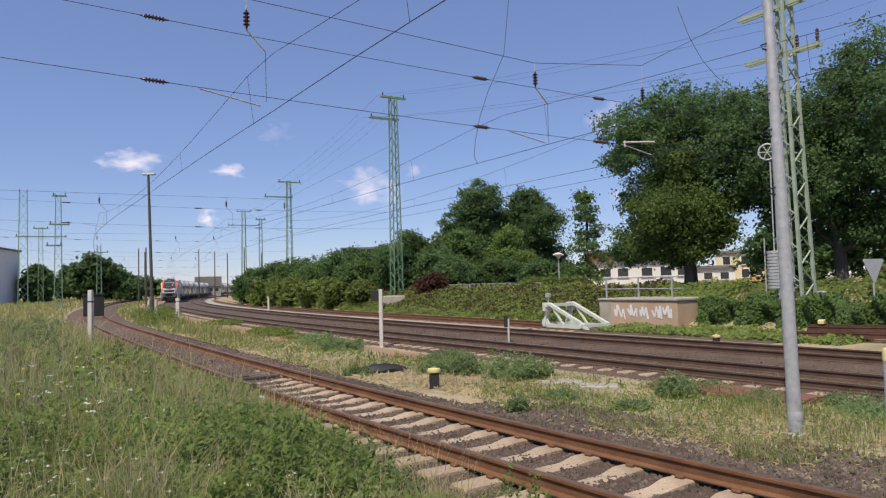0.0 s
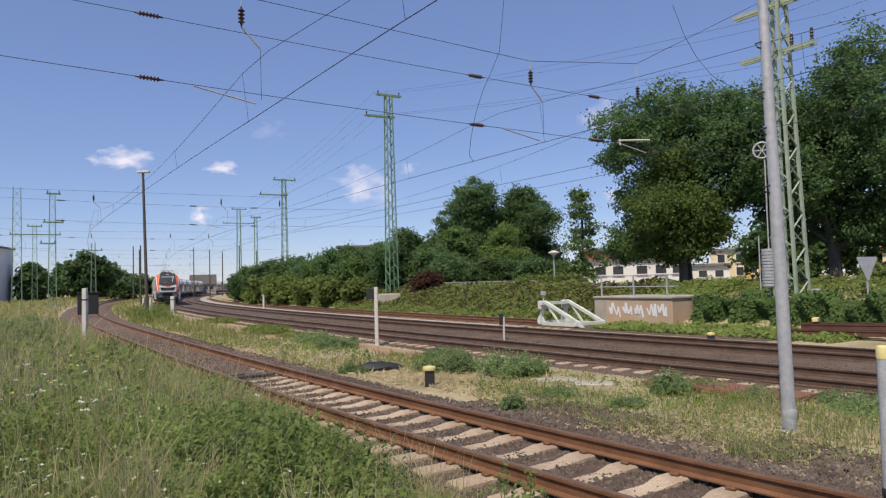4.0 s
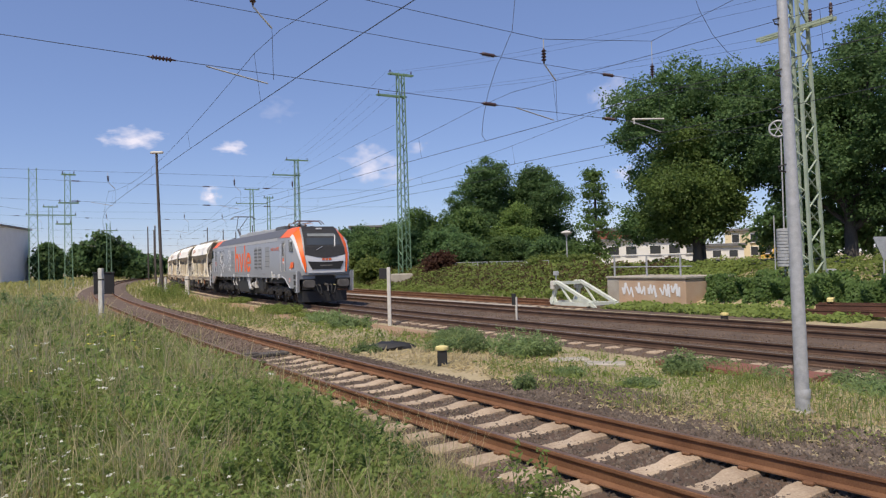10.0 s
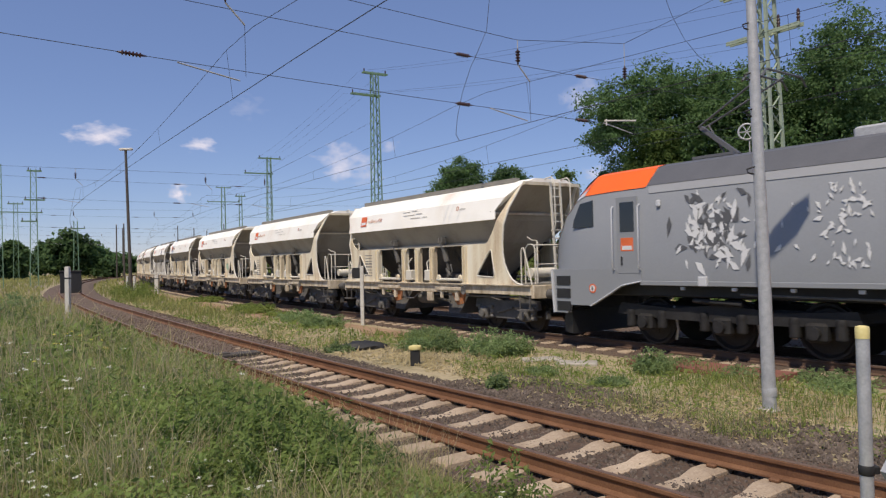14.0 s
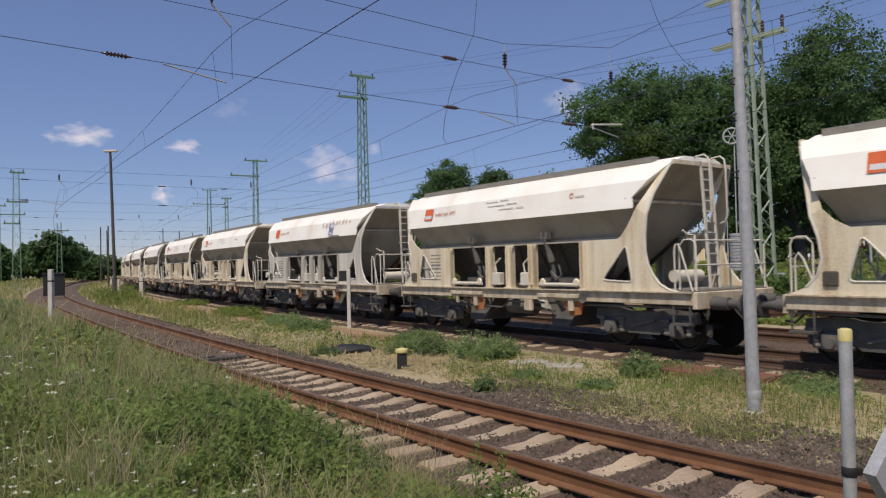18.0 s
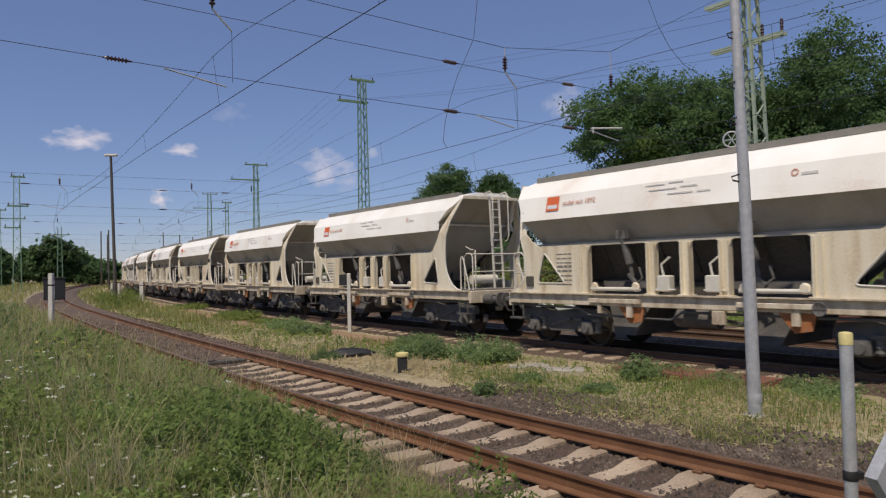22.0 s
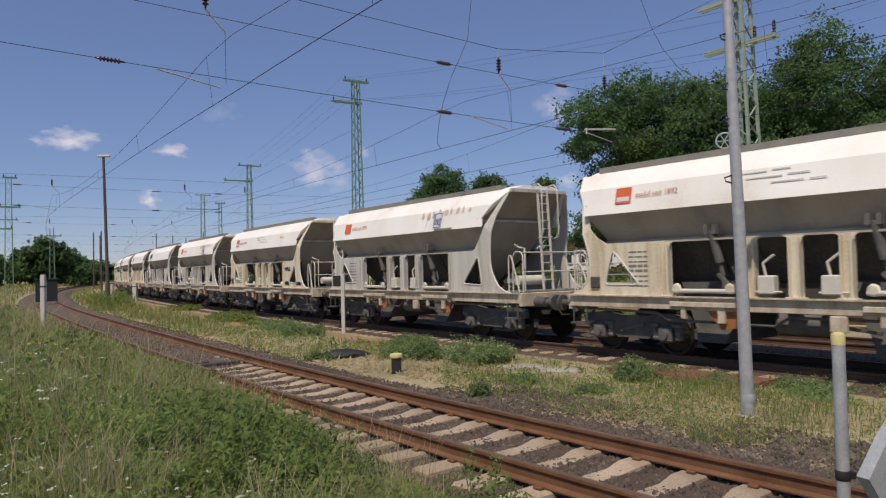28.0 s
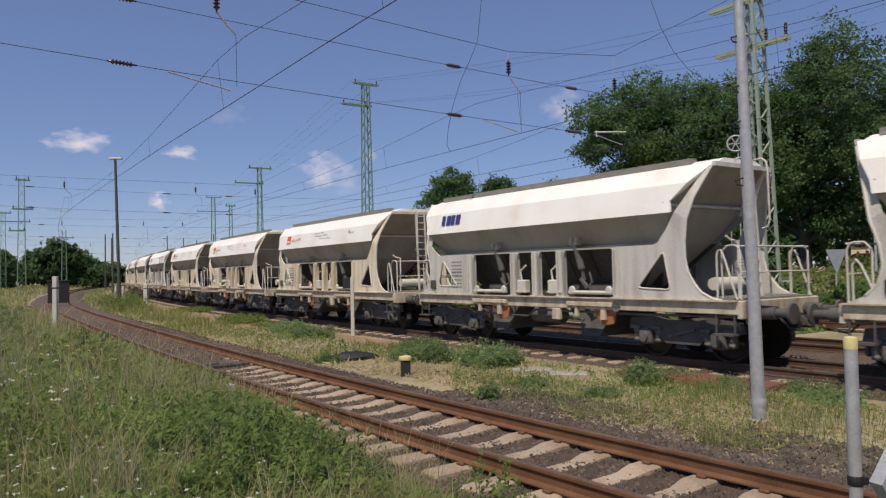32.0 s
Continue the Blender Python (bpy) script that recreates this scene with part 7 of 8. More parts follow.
CLOUDS = []
for k, (x, y, z, w, h) in enumerate(((-1166, 2719, 500, 150, 66), (-828, 2844, 475, 90, 42), (-921, 2841, 285, 62, 48), (-282, 2959, 406, 150, 95), (-105, 2961, 474, 66, 46), (697, 2847, 641, 130, 100), (-660, 2859, 628, 100, 60), (740, 2888, 338, 76, 46), (-214, 2972, 354, 110, 42))):
    me = bpy.data.meshes.new("cloud")
    me.from_pydata([(-1, -1, 0), (1, -1, 0), (1, 1, 0), (-1, 1, 0)], [], [(0, 1, 2, 3)])
    me.materials.append(cloud_material(k))
    c = tagged(new("cloud", me), "small white fair-weather cloud in blue sky", "cloud", "fair-weather clouds", "structure")
    c.matrix_world = look((x, y, z), EYE) @ Matrix.Diagonal((w, h, 1, 1))
    CLOUDS.append((c, Vector((x, y, z))))
    c.visible_shadow = False


# ---- trees and bushes ----
def crown(name, lobes, mat, per_lobe, leaves, size, seed, spread=0.75, clump=0.55):
    """Leaves in many clumps over the surfaces of uneven lobes (x, y, z, radius)."""
    g = np.random.default_rng(seed)
    C, N = [], []
    for x, y, z, r in lobes:
        d = g.normal(size=(per_lobe, 3))
        d /= np.linalg.norm(d, axis=1, keepdims=True)
        rad = r * (0.5 + 0.62 * g.random(per_lobe) ** 0.8)
        cc = np.array([x, y, z]) + d * rad[:, None] * np.array([1.0, 1.0, 0.9])
        k = max(4, int(leaves))
        off = g.normal(size=(per_lobe, k, 3)) * clump * g.uniform(0.4, 1.0, (per_lobe, 1, 1))
        off[:, :, 2] *= 0.62
        C.append((cc[:, None, :] + off).reshape(-1, 3))
        N.append((d[:, None, :] * 0.6 + g.normal(size=(per_lobe, k, 3)) * 0.7 + np.array([0, 0, 0.55])).reshape(-1, 3))
    C, N = np.vstack(C), np.vstack(N)
    s = size * g.uniform(0.6, 1.4, len(C))
    return cards(name, C, N, s, mat, 1.25, rng=g)


def tree(x, y, lobes, mat, label, seed, trunk=0.3, per_lobe=42, leaves=34, size=0.30, clump=0.5, deep=2.2, name="tree"):
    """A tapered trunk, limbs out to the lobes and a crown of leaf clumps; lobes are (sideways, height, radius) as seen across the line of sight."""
    g = random.Random(seed)
    base = gz_at(x, y)
    t = thing(name, label, "tree", Matrix.Translation((x, y, base)), "broadleaf trees")
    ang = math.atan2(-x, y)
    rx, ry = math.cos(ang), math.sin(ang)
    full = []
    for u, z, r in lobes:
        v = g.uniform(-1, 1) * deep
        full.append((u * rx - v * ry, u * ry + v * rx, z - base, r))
        if r > 1.3:
            v = g.uniform(-1, 1) * deep
            full.append((u * 0.7 * rx - v * ry, u * 0.7 * ry + v * rx, z - base + g.uniform(-0.4, 0.2), r * 0.85))
    top = max(f[2] for f in full)
    part("trunk", Shape().tube([(0, 0, -0.4), (0.05, 0.02, 0.6), (0.02, 0.06, top * 0.35), (0.1, 0, top * 0.75)], trunk, 10, trunk * 0.3), M_BARK, t, "dark rough trunk")
    for fx, fy, fz, r in full:
        z0 = min(fz * 0.5, top * 0.4)
        mid = (fx * 0.45, fy * 0.45, (z0 + fz) * 0.52)
        part("limb", Shape().tube([(0, 0, z0), mid, (fx * 0.9, fy * 0.9, fz)], trunk * 0.34, 6, 0.03), M_BARK, t)
    part("crown", crown("crown", full, mat, per_lobe, leaves, size, seed, clump=clump), None, t, "")
    return t


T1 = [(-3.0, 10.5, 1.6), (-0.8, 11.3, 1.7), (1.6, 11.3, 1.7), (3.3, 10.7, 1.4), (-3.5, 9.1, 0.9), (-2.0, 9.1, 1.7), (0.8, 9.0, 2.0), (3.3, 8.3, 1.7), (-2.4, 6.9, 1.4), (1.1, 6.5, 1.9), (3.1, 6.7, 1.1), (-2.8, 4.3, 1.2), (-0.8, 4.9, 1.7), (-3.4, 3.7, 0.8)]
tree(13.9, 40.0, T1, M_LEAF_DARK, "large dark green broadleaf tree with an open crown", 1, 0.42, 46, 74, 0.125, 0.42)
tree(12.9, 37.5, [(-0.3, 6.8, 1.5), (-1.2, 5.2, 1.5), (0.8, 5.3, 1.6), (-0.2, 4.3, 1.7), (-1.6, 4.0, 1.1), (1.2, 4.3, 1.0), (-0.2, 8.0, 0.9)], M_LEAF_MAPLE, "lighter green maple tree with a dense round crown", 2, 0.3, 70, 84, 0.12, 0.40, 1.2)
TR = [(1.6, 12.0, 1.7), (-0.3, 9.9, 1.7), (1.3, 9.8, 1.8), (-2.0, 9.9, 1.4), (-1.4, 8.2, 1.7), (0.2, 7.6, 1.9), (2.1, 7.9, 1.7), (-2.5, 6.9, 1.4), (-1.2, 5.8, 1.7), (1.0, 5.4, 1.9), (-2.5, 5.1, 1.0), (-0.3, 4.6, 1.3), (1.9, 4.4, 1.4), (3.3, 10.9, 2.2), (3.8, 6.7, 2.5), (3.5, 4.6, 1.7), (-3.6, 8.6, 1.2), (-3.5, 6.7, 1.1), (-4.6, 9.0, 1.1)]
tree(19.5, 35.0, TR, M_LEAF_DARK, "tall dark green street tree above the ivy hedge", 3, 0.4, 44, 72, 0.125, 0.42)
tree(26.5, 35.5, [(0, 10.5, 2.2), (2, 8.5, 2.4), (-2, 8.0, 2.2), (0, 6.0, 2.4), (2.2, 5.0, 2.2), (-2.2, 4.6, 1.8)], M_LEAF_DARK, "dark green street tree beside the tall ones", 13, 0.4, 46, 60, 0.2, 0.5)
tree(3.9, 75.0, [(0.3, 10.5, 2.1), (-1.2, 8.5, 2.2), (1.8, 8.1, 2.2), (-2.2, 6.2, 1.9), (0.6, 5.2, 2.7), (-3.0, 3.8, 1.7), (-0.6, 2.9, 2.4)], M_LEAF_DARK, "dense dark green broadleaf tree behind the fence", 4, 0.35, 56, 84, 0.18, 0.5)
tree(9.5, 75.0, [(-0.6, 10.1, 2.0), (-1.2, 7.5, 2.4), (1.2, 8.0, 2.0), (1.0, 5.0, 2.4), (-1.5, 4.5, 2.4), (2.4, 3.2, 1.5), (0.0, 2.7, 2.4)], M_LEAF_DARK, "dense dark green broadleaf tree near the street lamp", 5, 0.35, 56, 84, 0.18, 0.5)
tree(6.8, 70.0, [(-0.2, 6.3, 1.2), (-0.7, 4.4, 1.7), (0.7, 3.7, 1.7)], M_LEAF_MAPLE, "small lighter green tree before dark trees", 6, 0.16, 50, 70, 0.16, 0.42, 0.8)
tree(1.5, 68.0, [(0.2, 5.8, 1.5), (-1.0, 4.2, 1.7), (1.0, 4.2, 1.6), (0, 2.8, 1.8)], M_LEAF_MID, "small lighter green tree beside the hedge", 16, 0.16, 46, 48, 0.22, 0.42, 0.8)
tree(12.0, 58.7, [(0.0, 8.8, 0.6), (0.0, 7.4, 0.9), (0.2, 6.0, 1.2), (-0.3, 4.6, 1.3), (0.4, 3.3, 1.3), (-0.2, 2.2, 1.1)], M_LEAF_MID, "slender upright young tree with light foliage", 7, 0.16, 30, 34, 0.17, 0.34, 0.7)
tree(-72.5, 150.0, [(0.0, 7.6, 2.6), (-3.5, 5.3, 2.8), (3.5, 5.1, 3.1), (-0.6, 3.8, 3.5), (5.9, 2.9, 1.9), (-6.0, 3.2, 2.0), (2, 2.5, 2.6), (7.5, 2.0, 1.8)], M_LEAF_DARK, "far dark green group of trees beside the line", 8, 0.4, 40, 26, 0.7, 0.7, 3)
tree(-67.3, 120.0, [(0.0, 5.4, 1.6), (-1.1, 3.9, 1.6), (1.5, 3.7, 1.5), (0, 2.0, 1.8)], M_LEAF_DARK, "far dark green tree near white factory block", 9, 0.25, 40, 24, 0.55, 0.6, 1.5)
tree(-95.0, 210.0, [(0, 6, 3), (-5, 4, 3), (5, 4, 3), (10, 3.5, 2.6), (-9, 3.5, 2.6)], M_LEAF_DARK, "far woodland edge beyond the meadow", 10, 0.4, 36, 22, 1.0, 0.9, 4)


def bush(x, y, top, w, mat, label, seed, size=0.3, n=34, leaves=30):
    g = random.Random(seed)
    b = gz_at(x, y)
    t = thing("bush", label, "bush", Matrix.Translation((x, y, b)), "bushes along the line")
    h = top - b
    lob = [(g.uniform(-w, w) * 0.6, g.uniform(-1, 1) * w * 0.6, h * f, max(0.4, min(w * 0.62, h * 0.42) * g.uniform(0.75, 1.1))) for f in (0.25, 0.3, 0.45, 0.5, 0.62, 0.78)]
    for lx, ly, lz, r in lob[2:]:
        part("stem", Shape().tube([(lx * 0.2, ly * 0.2, -0.2), (lx * 0.7, ly * 0.7, lz)], 0.05, 5, 0.02), M_BARK, t)
    part("foliage", crown("foliage", lob, mat, n, leaves, size, seed, clump=0.42), None, t)
    return t


for k, (x, y, top) in enumerate(((-28.0, 105, 4.5), (-25.5, 101, 4.8), (-23.0, 97, 5.2), (-20.6, 93, 5.0), (-18.2, 90, 5.1), (-16.0, 86, 5.1), (-14.0, 82.5, 5.2), (-12.0, 79, 5.3), (-10.0, 75.5, 5.5), (-8.2, 72, 5.7), (-6.6, 69, 5.7), (-4.8, 66.5, 5.4), (-3.0, 64.5, 5.0), (-1.9, 66, 7.0), (-0.6, 62.5, 4.6), (1.0, 60.5, 3.8), (3.2, 62, 3.6), (5.8, 63, 3.6), (8.2, 62, 3.4), (10.2, 60, 3.0))):
    bush(x, y, top, 2.3, M_LEAF_MID if k % 3 == 1 else M_LEAF_DARK, "dense dark green bush on the railway slope", 40 + k, 0.18, 40, 60)
for k, (x, y, top) in enumerate(((-12.6, 73, 2.6), (-9.6, 68, 2.4), (-15.6, 79, 2.8), (-18.8, 84.5, 2.8), (-22, 90, 2.6), (-7.0, 64, 2.2))):
    bush(x, y, top, 1.9, M_LEAF_IVY, "light green low shrub at the slope's foot", 70 + k, 0.26, 34, 28)
for k, (x, y, top) in enumerate(((28, 58, 6.5), (32, 57, 7.0), (36, 55, 6.8), (40, 53, 7.2), (44, 50, 7.0))):
    bush(x, y, top, 3.2, M_LEAF_DARK, "tall dark green garden bush behind the street", 120 + k, 0.32, 32, 30)
M_COPPER = leaf("copper leaves", (0.05, 0.025, 0.018), (0.09, 0.045, 0.03), (0.13, 0.07, 0.045))
bush(-0.9, 57.5, 2.5, 1.0, M_COPPER, "copper-leaved low bush below the dark hedge", 90, 0.2)
for k, (x, y, top) in enumerate(((8.2, 46.5, 1.75), (6.6, 48.0, 1.7), (20.0, 31.0, 1.7), (24, 28, 1.8))):
    bush(x, y, top, 1.3, M_LEAF_IVY, "green ivy-covered bush on the slope's crest", 100 + k, 0.16, 40, 34)


def cover(name, n, s0, s1, o0, o1, size, mat, label, seed, lift=(0.0, 0.15), zf=None):
    """Ground ivy: leaves spread over the slope."""
    g = np.random.default_rng(seed)
    s, o = g.uniform(s0, s1, n), g.uniform(o0, o1, n)
    x, y, t = np.interp(s, TS, TP[:, 0]), np.interp(s, TS, TP[:, 1]), np.interp(s, TS, TH)
    px, py = x + o * np.cos(t), y + o * np.sin(t)
    lumps = 0.5 + 0.5 * np.sin(px * 2.1 + 3 * np.sin(py * 0.9)) * np.cos(py * 1.7)
    z = (ground_z(px, py) if zf is None else zf(s, o)) + g.uniform(*lift, n) * (0.4 + lumps)
    nn = g.normal(size=(n, 3)) * 0.45 + np.array([-0.3, -0.35, 0.8])
    me = cards(name, np.c_[px, py, z], nn, size * g.uniform(0.6, 1.4, n), mat, 1.2, rng=g)
    return tagged(new(name, me), label, "ivy", kind="stuff")


cover("slope_ivy", 60000, 14.5, 60, 10.9, 16.5, 0.12, M_LEAF_IVY, "green ivy covering the railway slope", 21, (0.0, 0.45))
M_BROWNIVY = leaf("browned ivy leaves", (0.06, 0.045, 0.02), (0.10, 0.075, 0.035), (0.14, 0.10, 0.05))
cover("browned_ivy", 9000, 18, 60, 11.4, 15.5, 0.17, M_BROWNIVY, "browned dry patches in the ivy", 22, (0.1, 0.5))
cover("far_ivy", 16000, 58, 130, 10.8, 15.5, 0.32, M_LEAF_IVY, "green scrub along the far slope", 23, (0.0, 0.7))
cover("crest_ivy", 13000, -16, 15, 13.0, 17.6, 0.13, M_LEAF_IVY, "green ivy on the crest behind the hedge", 27, (0.0, 0.3))
cover("track_weeds", 5000, 6, 17.0, 8.2, 11.2, 0.13, M_LEAF_IVY, "low green creepers on the siding's edge", 24, (0.0, 0.22))


def hedge(name, n, s0, s1, o0, o1, top, mat, label, seed):
    g = np.random.default_rng(seed)
    s = g.uniform(s0, s1, n)
    f = g.random(n)
    crest = top + 0.22 * np.sin(s * 2.3) + 0.12 * np.sin(s * 6.1)
    z = -0.2 + (crest + 0.2) * g.random(n) ** 0.8
    bulge = 0.25 * np.sin(s * 3.1 + z * 2) + 0.2 * np.sin(s * 7.3 - z * 4)
    o = o0 + (o1 - o0) * f ** 1.6 + bulge * (1 - f) + (z - 0.3) * 0.25
    x, y, t = np.interp(s, TS, TP[:, 0]), np.interp(s, TS, TP[:, 1]), np.interp(s, TS, TH)
    nn = np.c_[-np.cos(t) * 0.8, -np.sin(t) * 0.8, np.full(n, 0.45)] + g.normal(size=(n, 3)) * 0.45
    me = cards(name, np.c_[x + o * np.cos(t), y + o * np.sin(t), z], nn, 0.105 * g.uniform(0.6, 1.4, n), mat, 1.2, rng=g)
    return tagged(new(name, me), label, "hedge", kind="stuff")


hedge("ivy_hedge", 26000, 1.0, 14.3, 11.6, 13.0, 1.05, M_LEAF_MID, "dense dark green ivy hedge beside the abutment", 25)
hedge("ivy_hedge", 15000, -14.0, 4.0, 12.0, 13.6, 1.2, M_LEAF_MID, "dense green ivy hedge behind rusty beams", 26)


# ---- grass and weeds ----
def blades(name, x, y, z, h, w, mat, label, seed, lean=0.35):
    """Bent grass blades, two faces each."""
    g = np.random.default_rng(seed)
    n = len(x)
    b = g.uniform(0, 6.283, n)
    a = b + 1.57 + g.normal(0, 0.5, n)
    dx, dy = np.cos(a) * w * 0.5, np.sin(a) * w * 0.5
    k = lean * h * g.uniform(0.2, 1.3, n)
    lx, ly = np.cos(b) * k, np.sin(b) * k
    P = np.empty((n, 8, 3))
    def put(i, px, py, pz):
        P[:, i, 0], P[:, i, 1], P[:, i, 2] = px, py, pz
    z0, z1, z2 = z - 0.03, z + h * 0.66, z + h
    put(0, x - dx, y - dy, z0)
    put(1, x + dx, y + dy, z0)
    put(2, x + dx * 0.8 + lx * 0.3, y + dy * 0.8 + ly * 0.3, z1)
    put(3, x - dx * 0.8 + lx * 0.3, y - dy * 0.8 + ly * 0.3, z1)
    P[:, 4], P[:, 5] = P[:, 3], P[:, 2]
    put(6, x + dx * 0.15 + lx, y + dy * 0.15 + ly, z2)
    put(7, x - dx * 0.15 + lx, y - dy * 0.15 + ly, z2)
    me = raw_mesh(name, P.reshape(-1, 3), 4, mat)
    return tagged(new(name, me), label, "grass", kind="stuff")


def patch(n, seed, near, far, az0, az1, keep):
    """Places scattered evenly over a sector between two distances, filtered."""
    g = np.random.default_rng(seed)
    r = near * (far / near) ** g.random(n)
    a = np.radians(g.uniform(az0, az1, n))
    x, y = r * np.sin(a), r * np.cos(a)
    e, d = offsets(x, y, NP, NH), offsets(x, y, TP, TH)
    ok = keep(x, y, e, d, g)
    return x[ok], y[ok], r[ok], e[ok], g


def wave(x, y, a, b):
    return 0.5 + 0.5 * np.sin(x * a + 1.7 * np.sin(y * b * 0.6)) * np.cos(y * b + 0.8 * np.sin(x * a * 0.7))


BANK = lambda x, y, e, d, g: (e < np.interp(np.hypot(x, y), [6, 9, 17], [-1.85, -1.3, -1.02]) - 0.35 * wave(x, y, 1.3, 0.9)) & (g.random(len(x)) < np.clip((-1.0 - e) / 1.0, 0.4, 1))
BETWEEN = lambda x, y, e, d, g: (e > np.where(y > 16, 1.6, 2.0) + 0.5 * wave(x, y, 2.3, 1.9)) & (d < np.where(y < 22, -2.6, -3.9) + 0.5 * wave(x, y, 0.9, 0.7)) & (g.random(len(x)) < 0.35 + 0.65 * wave(x, y, 1.1, 0.8))
for mat, n, sd, lo, hi, wd, bend, lab in (
        (M_GRASS, 100000, 31, 0.16, 0.54, 1.0, 0.85, "green meadow grass on the near bank"),
        (M_LIGHTGRASS, 70000, 39, 0.18, 0.66, 0.8, 0.9, "pale yellow-green fine grass on the near bank"),
        (M_STRAW, 36000, 32, 0.32, 0.96, 0.6, 0.55, "dry straw-coloured grass stalks on the near bank"),
        (M_SORREL, 13000, 42, 0.28, 0.72, 0.65, 0.5, "brown dry sorrel stalks on the near bank"),
        (M_HERB, 36000, 33, 0.14, 0.44, 1.3, 0.9, "blue-green weeds in the meadow")):
    x, y, r, e, g = patch(n, sd, 2.6, 46, -42, 22, BANK)
    if mat in (M_STRAW, M_SORREL):
        keep = wave(x + sd, y, 1.7, 1.3) > (0.35 if mat is M_STRAW else 0.55)
        x, y, r, e = x[keep], y[keep], r[keep], e[keep]
    f = np.clip(r / 12, 0.6, 2.6)
    low = np.clip((-np.interp(r, [6, 9, 12], [1.3, 0.6, 0.1]) - e) / 1.6, 0.3, 1.0) * np.clip(0.75 + r / 45, 0.7, 1.15) * np.clip((r / 5.5) ** 0.5, 0.55, 1.0)
    tuft = 0.4 + 0.75 * wave(x, y, 3.1, 2.7) ** 1.5 + 0.35 * wave(x, y, 7.3, 6.1)
    blades("meadow_grass", x, y, ground_z(x, y), g.uniform(lo, hi, len(x)) * low * tuft, 0.012 * f * wd, mat, lab, sd, bend)

x, y, r, e, g = patch(1500, 44, 4.5, 20, -34, 2, lambda x, y, e, d, g: (e < -1.5) & (wave(x, y, 0.9, 0.8) > 0.45))
blades("tall_stalks", x, y, ground_z(x, y), g.uniform(0.75, 1.2, len(x)) * np.clip(r / 9, 0.7, 1.0), 0.007 * np.clip(r / 8, 0.7, 2), M_STRAW, "tall bent dry grass stalks above the meadow", 44, 0.3)
x, y, r, e, g = patch(26000, 43, 1.6, 40, 24, 318, lambda x, y, e, d, g: e < -1.9)
blades("meadow_grass", x, y, ground_z(x, y), g.uniform(0.12, 0.4, len(x)) * np.clip(r / 6, 0.5, 1.1), 0.02 * np.clip(r / 8, 0.6, 2.5), M_GRASS, "green meadow grass round the viewpoint", 43, 0.8)


x, y, r, e, g = patch(16000, 46, 0.3, 3.4, 0, 360, lambda x, y, e, d, g: e < -2.0)
blades("trodden_grass", x, y, ground_z(x, y), g.uniform(0.03, 0.12, len(x)), 0.007, M_GRASS, "short trodden grass at the viewpoint", 46, 1.0)


def leafage(name, n, seed, mat, size, lo, hi, label, far, thick=0.4, ka=2.3, kb=2.0):
    """Small leaves of creeping herbs in drifts over the bank."""
    x, y, r, e, g = patch(n, seed, 2.6, far, -42, 20, lambda x, y, e, d, g: (e < np.interp(np.hypot(x, y), [6, 9, 12], [-2.0, -1.6, -1.2])) & (wave(x + seed, y, ka, kb) > thick))
    m = wave(x + seed, y, ka, kb)
    low = np.clip((-np.interp(r, [6, 9, 12], [1.5, 0.9, 0.2]) - e) / 1.6, 0.25, 1.0)
    z = ground_z(x, y) + g.uniform(lo, hi, len(x)) * low * (0.35 + 0.75 * m)
    nn = g.normal(size=(len(x), 3)) * 0.5 + np.array([-0.25, -0.35, 0.8])
    me = cards(name, np.c_[x, y, z], nn, size * np.clip(r / 6, 0.6, 3) * g.uniform(0.5, 1.5, len(x)), mat, 1.7, rng=g)
    return tagged(new(name, me), label, "weeds", kind="stuff")


leafage("creeping_herbs", 110000, 71, M_LEAF_BANK, 0.032, 0.06, 0.55, "small light green leaves of creeping meadow herbs", 30)
leafage("dark_undergrowth", 60000, 77, M_LEAF_HERB, 0.036, 0.0, 0.26, "dark green undergrowth beneath meadow grass", 26, 0.3, 2.9, 2.4)
leafage("bramble_leaves", 80000, 74, M_LEAF_BANK, 0.042, 0.08, 0.66, "small green bramble leaves over the bank", 22, 0.58, 1.3, 1.1)
for mat, n, sd, lo, hi, lab in ((M_GRASS, 70000, 34, 0.06, 0.24, "short green grass between the tracks"), (M_STRAW, 80000, 35, 0.04, 0.2, "dry straw grass between the tracks"), (M_HERB, 26000, 36, 0.06, 0.24, "green weeds between the tracks"), (M_LIGHTGRASS, 40000, 40, 0.05, 0.2, "yellowish grass between the tracks")):
    x, y, r, e, g = patch(n, sd, 6, 70, -32, 42, BETWEEN)
    m = wave(x, y, 0.55, 0.42) + 0.35 * (wave(x, y, 2.1, 2.5) - 0.5)
    m += 0.10 * np.clip(e - 4.5, -2.5, 2.5)
    keep = m < np.where(y > 20, 0.42, 0.56) if mat is M_STRAW else m > np.where(y > 20, 0.12, 0.18)
    x, y, r = x[keep], y[keep], r[keep]
    blades("track_grass", x, y, ground_z(x, y), g.uniform(lo, hi, len(x)) * (0.3 + 1.15 * wave(x, y, 1.9, 1.6) ** 1.4 * (0.5 + wave(x, y, 5.3, 4.7))), 0.008 * np.clip(r / 11, 0.6, 3.5), mat, lab, sd, 0.9)
